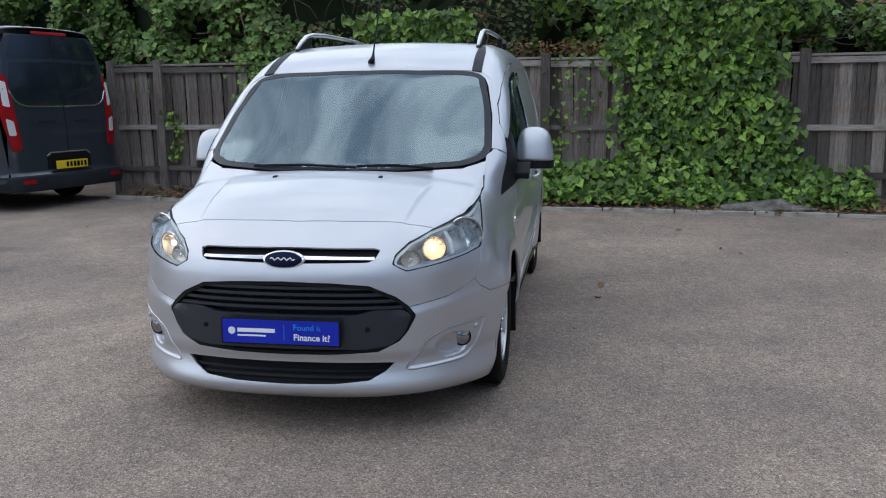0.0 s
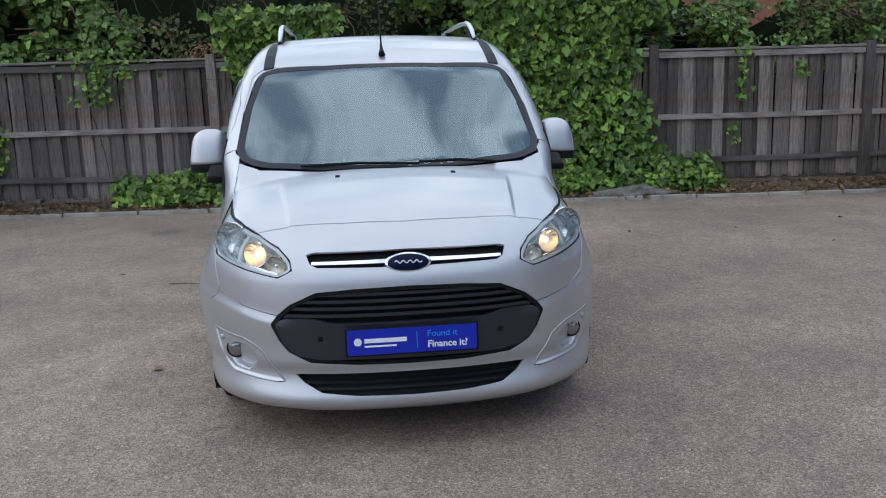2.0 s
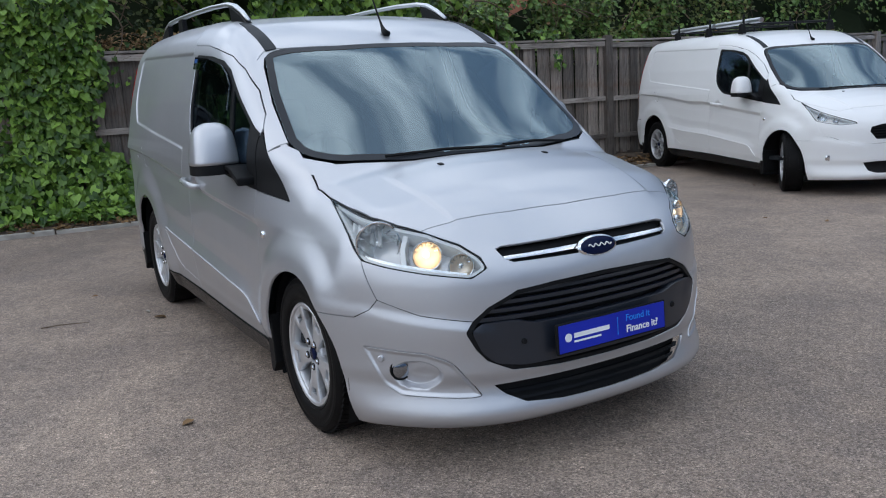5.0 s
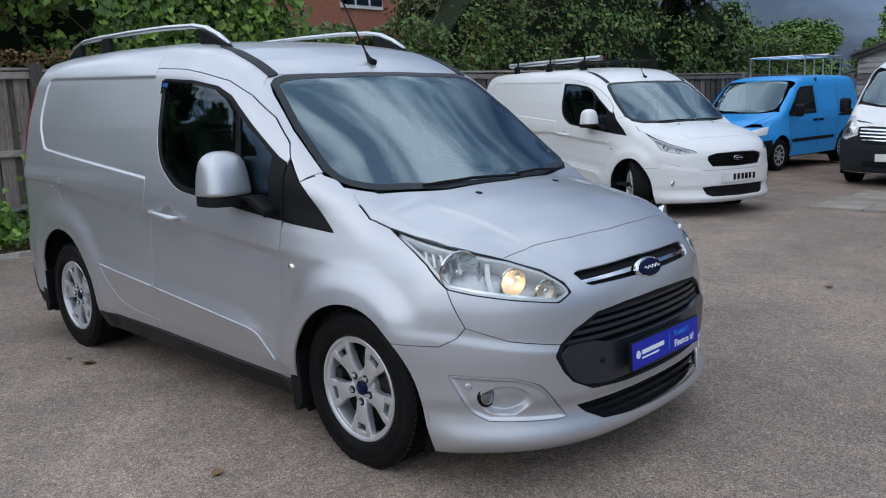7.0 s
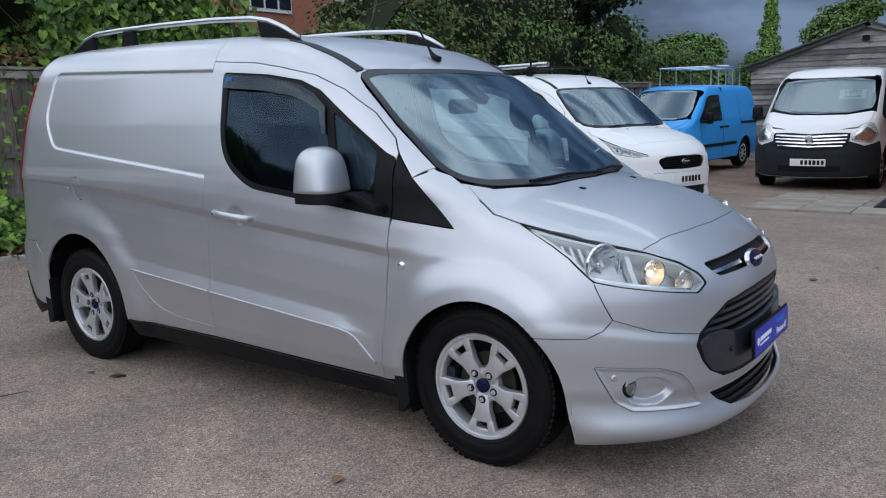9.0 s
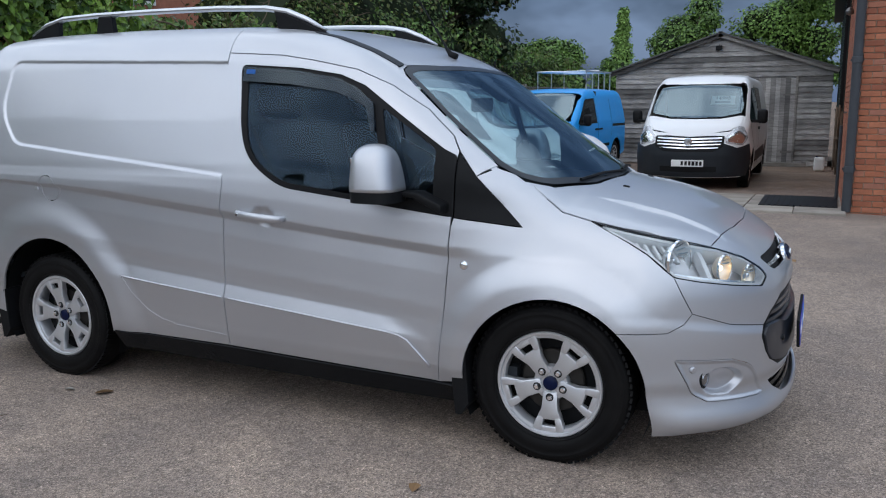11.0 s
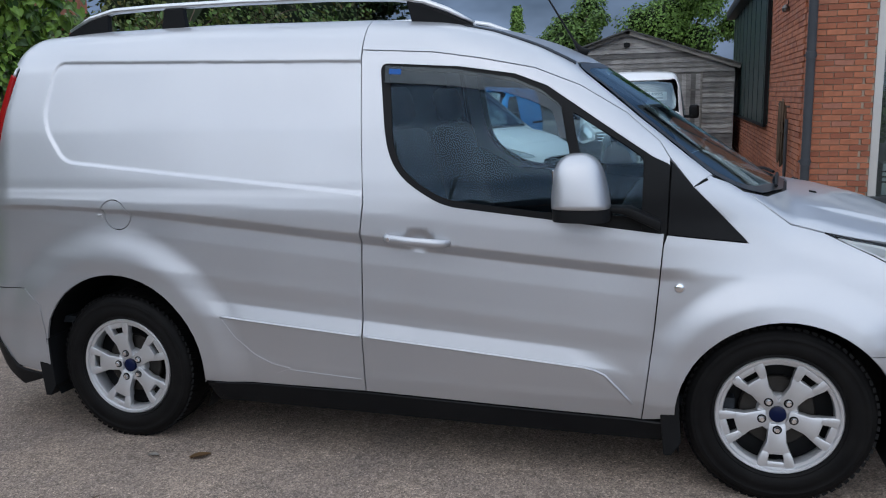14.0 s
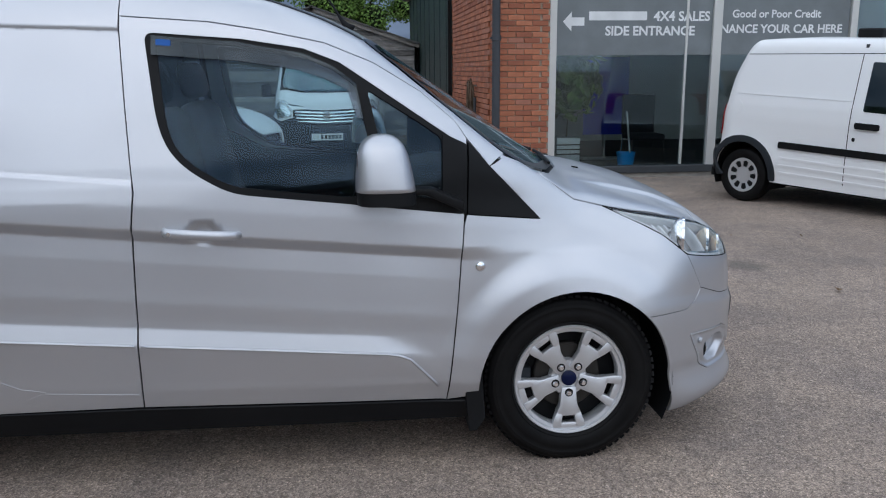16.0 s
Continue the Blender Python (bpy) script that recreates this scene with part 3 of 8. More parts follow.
def make_bank():
    """A low strip of soil and litter between the edging and the fence."""
    soil = Nodes("leaf_litter_soil", 0.95, 0.0, (0.08, 0.06, 0.045))
    c = soil.ramp(soil.noise(7.0, 8, 0.7), [(0.3, (0.045, 0.033, 0.025)), (0.5, (0.10, 0.072, 0.052)), (0.66, (0.17, 0.125, 0.085)), (0.8, (0.20, 0.18, 0.155))])
    soil.color(c)
    soil.bump(soil.noise(40.0, 6), 0.9, 0.02)
    bm = bmesh.new()
    rows = []
    ys = [-5.7 + 0.2 * i for i in range(145)]
    for y in ys:
        a, b = kerb_x(min(y, 8.5)) - 0.05, fence_x(y) - 0.3
        row = []
        for k in range(9):
            t = k / 8
            x = a + (b - a) * t
            z = ground_z(0, y) + 0.03 + 0.09 * ease(np.array(t), 0, 0.8).item() + (0.03 * noise.noise(Vector((x * 2.3, y * 2.3, 1))) if 0 < k < 8 else 0)
            row.append(bm.verts.new((x, y, z)))
        rows.append(row)
    for r, s in zip(rows, rows[1:]):
        for k in range(8):
            bm.faces.new((r[k], r[k + 1], s[k + 1], s[k]))
    bmesh.ops.recalc_face_normals(bm, faces=bm.faces[:])
    ob = part("bank", bm, soil.mat, smooth="all")
    tagged(ob, "low bank of soil and dead leaves along the fence", "bank", kind="structure")
    # a thin concrete edging in lengths
    rnd = random.Random(8)
    y = -5.65
    edging = thing("kerb", pose(0, 0, 0), "low worn concrete edging kerb", "kerb", kind="structure")
    while y < 8.4:
        ln = rnd.uniform(0.85, 0.95)
        k = part("kerb_stone", box(0, 0, 0, 0.055, ln - 0.012, 0.14, 0.008), CONCRETE, edging)
        k.matrix_basis = pose(kerb_x(y + ln / 2), y + ln / 2, -0.022 + rnd.uniform(-0.008, 0.008), 0, 0, -math.degrees(math.atan(0.107)) + rnd.uniform(-0.6, 0.6))
        y += ln
    # a lump of old concrete at the ivy's foot
    bm = bmesh.new()
    bmesh.ops.create_icosphere(bm, subdivisions=4, radius=1)
    for v in bm.verts:
        d = noise.noise(v.co * 1.7) * 0.25 + noise.noise(v.co * 5) * 0.22 + noise.noise(v.co * 12) * 0.10
        v.co = Vector((v.co.x * (0.30 + d * 0.2), v.co.y * (0.85 + d * 0.5), max(-0.02, v.co.z * (0.15 + 0.12 * d))))
        v.co.z += 0.06 * math.exp(-((v.co.y - 0.2) / 0.18) ** 2)
    lump = part("concrete_lump", bm, RUBBLE, smooth="all")
    lump.matrix_basis = Matrix.LocRotScale((-4.98, 3.40, 0.02), Euler((0, 0, radians(-6))), (0.8, 0.75, 0.75))
    tagged(lump, "rough broken lump of old concrete on the bank", "rubble")


make_fence()
make_bank()

# ------------------------------------------------------------------ plants
def leaf_mat(name, dark, light, dry=None, rough=0.5):
    m = Nodes(name, rough, 0.0, light)
    c = m.ramp(m.island(), [(0.0, dark), (0.5, tuple(0.68 * a + 0.32 * b for a, b in zip(dark, light))), (0.93, light), (1.0, dry or light)])
    big = m.noise(0.9, 3)
    c = m.mix(m.ramp(big, [(0.35, 0.0), (0.7, 0.7)]), c, m.mix(1.0, c, (0.55, 0.62, 0.5), "MULTIPLY"))
    m.color(c)
    m.set("Subsurface Weight", 0.0)
    m.set("Specular IOR Level", 0.35)
    return m.mat


IVY = leaf_mat("ivy_leaf", (0.030, 0.080, 0.012), (0.270, 0.440, 0.075), rough=0.34)
HEDGE = leaf_mat("hedge_leaf", (0.085, 0.160, 0.036), (0.290, 0.430, 0.090), (0.16, 0.09, 0.04))
OLIVE = leaf_mat("olive_leaf", (0.050, 0.075, 0.018), (0.175, 0.200, 0.052), (0.20, 0.10, 0.04))
DEEP = leaf_mat("deep_leaf", (0.015, 0.032, 0.012), (0.050, 0.085, 0.026), (0.10, 0.04, 0.02))
FRESH = leaf_mat("fresh_leaf", (0.075, 0.150, 0.028), (0.21, 0.36, 0.075))
PALE = leaf_mat("pale_leaf", (0.13, 0.24, 0.05), (0.32, 0.50, 0.13))
MIDGREEN = leaf_mat("mid_leaf", (0.065, 0.130, 0.030), (0.190, 0.320, 0.070))
DRY = leaf_mat("dry_leaf", (0.16, 0.085, 0.040), (0.36, 0.22, 0.11), rough=0.8)
BARK = plastic("bark", (0.075, 0.060, 0.048), 0.9, 60)
TWIG = plastic("twig", (0.115, 0.085, 0.062), 0.9, 90)
# near-black for added cores: the shade deep in the leaves, put into colour
SHADE = plastic("foliage_inner_shade", (0.016, 0.024, 0.011), 0.95, 20)

LEAF_OVAL = (np.array([(0, 0, 0), (0.42, 0.35, 0.10), (0.30, 0.75, 0.06), (0, 1, -0.08), (-0.30, 0.75, 0.06), (-0.42, 0.35, 0.10)]), [(0, 1, 2), (0, 2, 3), (0, 3, 4), (0, 4, 5)])
LEAF_HEART = (np.array([(0, 0.10, 0), (0.30, -0.08, 0.05), (0.50, 0.22, 0.06), (0.30, 0.60, 0.03), (0, 1, -0.10), (-0.30, 0.60, 0.03), (-0.50, 0.22, 0.06), (-0.30, -0.08, 0.05)]),
              [(0, 1, 2), (0, 2, 3), (0, 3, 4), (0, 4, 5), (0, 5, 6), (0, 6, 7)])
LEAF_SIMPLE = (np.array([(0, 0, 0), (0.36, 0.5, 0.08), (0, 1, -0.06), (-0.36, 0.5, 0.08)]), [(0, 1, 2), (0, 2, 3)])


def leaves(name, at, facing, size, mat, parent=None, shape=LEAF_OVAL, hang=0.5, rng=None, label=""):
    """Many leaves in one mesh: at (n, 3), facing (n, 3) their upper sides, size (n,)."""
    rng = rng or np.random.default_rng(1)
    n = len(at)
    f = facing + rng.normal(0, 0.45, (n, 3))
    f /= np.linalg.norm(f, axis=1, keepdims=True) + 1e-9
    down = np.tile((0.0, 0.0, -1.0), (n, 1)) * hang + rng.normal(0, 0.55, (n, 3))
    v = down - f * (down * f).sum(1, keepdims=True)
    v /= np.linalg.norm(v, axis=1, keepdims=True) + 1e-9
    u = np.cross(v, f)
    s, tri = shape
    pts = at[:, None] + size[:, None, None] * (u[:, None] * s[None, :, 0:1] + v[:, None] * s[None, :, 1:2] + f[:, None] * s[None, :, 2:3])
    k = len(s)
    faces = (np.arange(n)[:, None, None] * k + np.array(tri)[None]).reshape(-1, 3)
    me = bpy.data.meshes.new(name)
    me.from_pydata(pts.reshape(-1, 3).tolist(), [], faces.tolist())
    return link_mesh(name, me, mat, parent, label, "stuff")


def blob(rng, n, centre, radii, power=0.4):
    """Points in the outer part of an ellipsoid, with their outward ways."""
    d = rng.normal(0, 1, (n, 3))
    d /= np.linalg.norm(d, axis=1, keepdims=True)
    r = rng.random(n)[:, None] ** power
    return np.array(centre) + d * r * np.array(radii), d


def ivy_sheet(rng, n, y_lo, y_hi, left_at, right_at, top_at):
    """Points of a climbing sheet on the fence between two uneven edges."""
    y = rng.uniform(y_lo, y_hi, n)
    z = rng.uniform(0.0, top_at, n)
    edge = np.array([noise.noise(Vector((a * 1.3, b * 1.3, 3))) for a, b in zip(y, z)])
    left = left_at + 0.5 * edge - 0.5 * ease(z, 1.6, 2.6) - 1.6 * (1 - ease(z, 0.25, 0.7))
    right = right_at + 0.35 * edge + 0.45 * (1 - ease(z, 0.2, 1.3)) + 0.2 * ease(z, 2.0, 2.5)
    keep = (y > left) & (y < right)
    fine = rng.random(n) < np.where((y > left + 0.15) & (y < right - 0.12), 1.0, 0.35)
    y, z, edge = y[keep & fine], z[keep & fine], edge[keep & fine]
    swell = 0.16 + 0.10 * edge + 0.28 * (1 - ease(z, 0.1, 0.7)) + 0.12 * ease(z, 1.9, 2.6)
    x = fence_x(y) + 0.06 + swell * rng.random(len(y)) ** 0.5
    return np.stack([x, y, z + 0.06], 1)


def make_ivy():
    rng = np.random.default_rng(11)
    at = np.concatenate([ivy_sheet(rng, 17000, -0.9, 5.3, 1.55, 3.75, 4.2), ivy_sheet(rng, 9500, -3.4, 0.3, -1.65, -0.35, 2.5)])
    face = np.tile((1.0, 0.0, 0.42), (len(at), 1))
    ivy = thing("ivy", pose(0, 0, 0), "dense green ivy with heart-shaped leaves climbing over the fence", "ivy")
    leaves("leaf_mass", at, face, rng.uniform(0.055, 0.125, len(at)), IVY, ivy, LEAF_HEART, 0.9, rng)
    # runners along the ground and hanging wisps on other boards
    rows = [(-3.3, 4.9, 900, 0.16, -0.05), (-1.0, 5.0, 1500, 0.30, 0.0), (4.1, 4.75, 160, 0.5, 0.0)]
    spots = []
    for a, b, k, h, dx in rows:
        yy = rng.uniform(a, b, k)
        t = rng.random(k)
        xx = fence_x(yy) + 0.1 + 0.62 * t + dx
        ok = np.array([noise.noise(Vector((p * 1.1, 7.0, 0))) for p in yy]) > -0.25
        spots.append(np.stack([xx, yy, 0.10 + h * rng.random(k) * (1 - 0.6 * t)], 1)[ok])
    at = np.concatenate(spots)
    leaves("runner_mass", at, np.tile((0.6, 0.0, 0.9), (len(at), 1)), rng.uniform(0.05, 0.11, len(at)), IVY, ivy, LEAF_HEART, 0.4, rng)
    wisps = []
    for yc, z0, z1, k, w in ((-4.8, 0.5, 1.3, 60, 0.06), (-3.45, 1.35, 2.05, 130, 0.16), (-3.2, 1.75, 2.1, 90, 0.3), (0.9, 0.3, 1.2, 90, 0.22), (1.1, 1.2, 1.95, 60, 0.25), (5.1, 1.2, 1.9, 45, 0.06), (5.9, 1.5, 1.75, 26, 0.05),
                            (5.0, 0.6, 0.9, 14, 0.05), (-0.5, 1.55, 2.0, 60, 0.25), (5.6, 1.92, 2.05, 40, 0.2)):
        wisps.append(np.stack([fence_x(yc) + rng.uniform(0.08, 0.16, k), rng.normal(yc, w, k), rng.uniform(z0, z1, k)], 1))
    at = np.concatenate(wisps)
    leaves("wisp_mass", at, np.tile((1.0, 0.0, 0.4), (len(at), 1)), rng.uniform(0.04, 0.085, len(at)), IVY, ivy, LEAF_HEART, 0.8, rng)
    stems = bmesh.new()
    rnd = random.Random(5)
    for yc in [1.6 + 0.23 * i for i in range(10)] + [-3.4, -4.8, 5.1, 0.9]:
        pts, yy = [], yc
        for i in range(9):
            pts.append((fence_x(yy) + 0.075, yy, 0.1 + i * 0.23))
            yy += rnd.uniform(-0.07, 0.07)
        tube(pts, 0.007, 5, bm=stems)
    part("stem_mass", stems, TWIG, ivy, kind="stuff")
    # dead leaves on the bank
    k = 1500
    yy = rng.uniform(-5.5, 8.0, k)
    t = rng.random(k)
    at = np.stack([kerb_x(yy) - 0.08 - 0.75 * t, yy, 0.055 + 0.06 * t], 1)
    few = np.stack([rng.uniform(-4.0, 4.5, 40), rng.uniform(-4.5, 6.5, 40), np.full(40, 0.012)], 1)
    at = np.concatenate([at, few[(np.abs(few[:, 0]) > 2.4) | (np.abs(few[:, 1]) > 1.1)]])
    k = len(at)
    lit = leaves("leaf_litter", at, np.tile((0.0, 0.0, 1.0), (k, 1)), rng.uniform(0.03, 0.075, k), DRY, None, LEAF_OVAL, 0.0, rng)
    tagged(lit, "dry brown leaves lying on the bank and tarmac", "dead leaves", kind="stuff")


def hedge_top(y):
    low = 1 - ease(np.abs(y - 6.3), 1.4, 2.6)
    high = 3.9 + 0.5 * np.sin(y * 0.7) + 0.35 * np.sin(y * 1.9 + 1)
    high = high * (1 - ease(y, 13.5, 16.5)) + (2.75 + 0.15 * np.sin(2.3 * y)) * ease(y, 13.5, 16.5)
    return high * (1 - low) + (2.65 + 0.12 * np.sin(3 * y)) * low


def hedge_x(y):
    """Where the hedge runs: along the fence, then further back behind the parked van."""
    return fence_x(y) - 1.3 * ease(-np.asarray(y), 4.9, 6.8)


def make_hedge():
    """An overgrown hedge behind the fence: a near-black sheet for its inner shade, bare twigs, several sorts of leaf.
    """
    rng = np.random.default_rng(23)
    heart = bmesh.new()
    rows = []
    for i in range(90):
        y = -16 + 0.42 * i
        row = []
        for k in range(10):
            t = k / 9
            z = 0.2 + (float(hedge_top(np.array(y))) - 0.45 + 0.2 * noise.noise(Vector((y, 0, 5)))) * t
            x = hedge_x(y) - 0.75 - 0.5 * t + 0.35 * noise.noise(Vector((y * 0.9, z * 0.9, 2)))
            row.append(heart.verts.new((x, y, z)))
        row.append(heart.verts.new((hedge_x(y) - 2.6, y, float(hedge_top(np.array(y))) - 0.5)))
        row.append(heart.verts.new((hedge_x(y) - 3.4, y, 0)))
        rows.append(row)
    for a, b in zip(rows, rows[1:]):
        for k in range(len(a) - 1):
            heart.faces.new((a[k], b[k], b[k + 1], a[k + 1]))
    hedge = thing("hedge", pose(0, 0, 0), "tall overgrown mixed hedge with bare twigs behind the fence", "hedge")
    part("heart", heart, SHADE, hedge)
    stretches = ((-13.0, -3.5, HEDGE, 0.12, 15000, LEAF_OVAL), (-4.5, 0.8, OLIVE, 0.075, 3800, LEAF_OVAL), (-3.0, 2.0, DEEP, 0.07, 1500, LEAF_OVAL), (0.5, 5.5, IVY, 0.105, 5200, LEAF_HEART), (4.0, 10.5, OLIVE, 0.065, 9000, LEAF_OVAL),
                 (4.0, 9.0, MIDGREEN, 0.08, 4500, LEAF_OVAL), (9.5, 21.5, OLIVE, 0.09, 5000, LEAF_SIMPLE), (9.0, 21.5, MIDGREEN, 0.10, 6000, LEAF_SIMPLE), (-10.0, -3.0, MIDGREEN, 0.12, 13000, LEAF_OVAL))
    for a, b, mat, size, count, shape in stretches:
        y = rng.uniform(a, b, count)
        top = hedge_top(y)
        z = 1.55 + (top - 1.55) * rng.random(count)
        clump = np.array([noise.noise(Vector((p * 1.6, q * 1.6, 9))) for p, q in zip(y, z)])
        ok = clump > -0.22 + 0.25 * rng.random(count)
        y, z, clump = y[ok], z[ok], clump[ok]
        x = hedge_x(y) - 0.55 - 0.35 * (z - 1.5) / 2 + 0.75 * clump + rng.normal(0, 0.13, len(y))
        x = np.where((z < 2.1) & (x > hedge_x(y) - 0.06), hedge_x(y) - 0.06 - 0.1 * rng.random(len(y)), x)
        at = np.stack([x, y, z], 1)
        leaves("foliage", at, np.tile((0.8, 0.0, 0.6), (len(y), 1)), rng.uniform(0.6, 1.3, len(y)) * size, mat, hedge, shape, 0.5, rng)
    twigs = bmesh.new()
    rnd = random.Random(9)
    for i in range(230):
        y = rnd.choice([rnd.uniform(-5.5, 2.0), rnd.uniform(-4.5, 0.5), rnd.uniform(3.5, 9.0), rnd.uniform(-12, 12)])
        z = rnd.uniform(1.7, 3.6)
        x = hedge_x(y) - rnd.uniform(0.15, 0.55)
        d = Vector((rnd.uniform(-0.1, 0.35), rnd.uniform(-1, 1), rnd.uniform(-0.25, 0.9))).normalized()
        pts, p = [], Vector((x, y, z))
        for k in range(6):
            pts.append(p.copy())
            d = (d + Vector((rnd.uniform(-0.2, 0.2), rnd.uniform(-0.35, 0.35), rnd.uniform(-0.35, 0.25)))).normalized()
            p += d * rnd.uniform(0.10, 0.24)
        r = rnd.uniform(0.004, 0.013)
        tube(pts, [r * (1 - 0.14 * k) for k in range(6)], 4, bm=twigs)
    part("twig_mass", twigs, TWIG, hedge, kind="stuff")
    # brown thatch of dead ivy along the fence's top
    k = 2600
    y = rng.uniform(-2.2, 3.0, k)
    at = np.stack([hedge_x(y) - rng.uniform(-0.06, 0.4, k), y, 1.98 + 0.16 * rng.random(k) ** 1.5], 1)
    leaves("thatch", at, np.tile((0.3, 0.0, 1.0), (k, 1)), rng.uniform(0.03, 0.07, k), DRY, hedge, LEAF_SIMPLE, 0.6, rng)


def tree(m, high, radii, mat, count, size, seed, label, crown_low=0.35, trunk=0.16, shape=LEAF_SIMPLE, clumps=26, heart=True, category="tree", puff=1.0, spire=False):
    rng, rnd = np.random.default_rng(seed), random.Random(seed)
    t = thing("tree", m, label, category)
    tr = tube([(0, 0, -0.3), (0.05, 0.02, high * 0.3), (-0.05, 0.06, high * 0.6), (0.02, 0, high * 0.85)], [trunk, trunk * 0.8, trunk * 0.5, trunk * 0.15], 9)
    part("trunk", tr, BARK, t, smooth=True)
    at, out, limbs, inner = [], [], bmesh.new(), bmesh.new()
    for i in range(clumps):
        d = Vector((rnd.gauss(0, 1), rnd.gauss(0, 1), rnd.gauss(0.1, 0.8))).normalized()
        k = rnd.uniform(0.35, 0.95)
        mid = high * (crown_low + 1) / 2
        c = Vector((d.x * radii[0] * k, d.y * radii[1] * k, mid + d.z * (high - high * crown_low) / 2 * k))
        r = rnd.uniform(0.22, 0.42) * min(radii) * puff
        if spire:
            up = (i + 0.5) / clumps
            wide = radii[0] * (1 - up**1.6) + 0.06
            c = Vector((rnd.uniform(-0.6, 0.6) * wide, rnd.uniform(-0.6, 0.6) * wide, high * (crown_low + (0.97 - crown_low) * up)))
            r = 0.12 + 0.5 * wide
        a, b = blob(rng, count // clumps, c, (r * 1.15, r * 1.15, r * 0.9), 0.45)
        at.append(a)
        out.append(b * 0.7 + np.array((0, 0, 0.5)))
        tube([(0, 0, max(0.4, c.z - rnd.uniform(0.8, 1.6))), (c.x * 0.5, c.y * 0.5, c.z - 0.4), c], [trunk * 0.3, trunk * 0.2, trunk * 0.06], 5, bm=limbs)
        # dark balls added in the clumps stand in for the crown's inner shade
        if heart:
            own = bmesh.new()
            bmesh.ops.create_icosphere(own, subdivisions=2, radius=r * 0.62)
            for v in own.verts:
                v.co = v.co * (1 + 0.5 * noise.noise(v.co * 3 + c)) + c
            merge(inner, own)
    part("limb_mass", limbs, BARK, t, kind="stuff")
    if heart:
        part("crown_inner_shade", inner, SHADE, t, kind="stuff")
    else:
        inner.free()
    at, out = np.concatenate(at), np.concatenate(out)
    leaves("crown", at, out, rng.uniform(0.6, 1.35, len(at)) * size, mat, t, shape, 0.4, rng)
    return t


make_ivy()
make_hedge()
tree(pose(-7.0, 16.0, -0.2), 6.8, (1.9, 2.0, 3), DEEP, 15000, 0.13, 31, "dark broad tree with a few rusty dead sprays, behind the fence", 0.16, 0.2, clumps=34)
tree(pose(-7.6, 10.2, 0), 5.0, (1.2, 2.0, 3), OLIVE, 9000, 0.10, 32, "olive-green bushy tree behind the fence", 0.2, 0.15)
tree(pose(-7.0, 25.5, -0.3), 4.1, (2.8, 1.5, 2), FRESH, 15000, 0.125, 33, "light green leafy shrub beyond the parked vans", 0.1, 0.15)
tree(pose(-10.6, 23.5, -0.3), 4.0, (2.2, 2.2, 2), OLIVE, 10000, 0.12, 40, "mid-green shrub beyond the fence", 0.1, 0.15)
tree(pose(-12.0, 31.5, -0.3), 5.3, (2.6, 2.4, 2), MIDGREEN, 9000, 0.16, 34, "rounded green tree beyond the yard", 0.2, 0.2)
tree(pose(-5.2, 29.0, -0.3), 5.3, (0.62, 0.62, 3), PALE, 15000, 0.10, 35, "slim bright green upright young tree", 0.1, 0.1, clumps=44, heart=True, spire=True)
tree(pose(-4.6, 27.4, -0.3), 3.5, (1.5, 1.3, 2), FRESH, 12000, 0.10, 41, "light green leafy shrub beside the slim tree", 0.1, 0.12)
tree(pose(-3.0, 33.0, -0.3), 5.9, (2.0, 1.9, 3), MIDGREEN, 20000, 0.13, 36, "dark green tree with an uneven crown behind the shed", 0.3, 0.2, clumps=20)
tree(pose(1.3, 33.0, -0.3), 7.0, (2.7, 2.4, 3), FRESH, 30000, 0.12, 37, "tall green tree with a loose crown behind the shed", 0.25, 0.22, clumps=26)
tree(pose(6.5, 36.0, -0.3), 7.0, (3.0, 2.6, 3), MIDGREEN, 8000, 0.2, 38, "green tree behind the brick office", 0.25, 0.22)
for i, (x, y, h, r, mt) in enumerate(((-16, -12, 7, 4, HEDGE), (-13, -4, 6.5, 3.4, MIDGREEN), (-12.5, 2.0, 6.0, 2.6, DEEP))):
    tree(pose(x, y, 0), h, (r, r, 3), mt, 7000, 0.2, 50 + i, "leafy green tree standing behind the hedge", 0.2, 0.2)


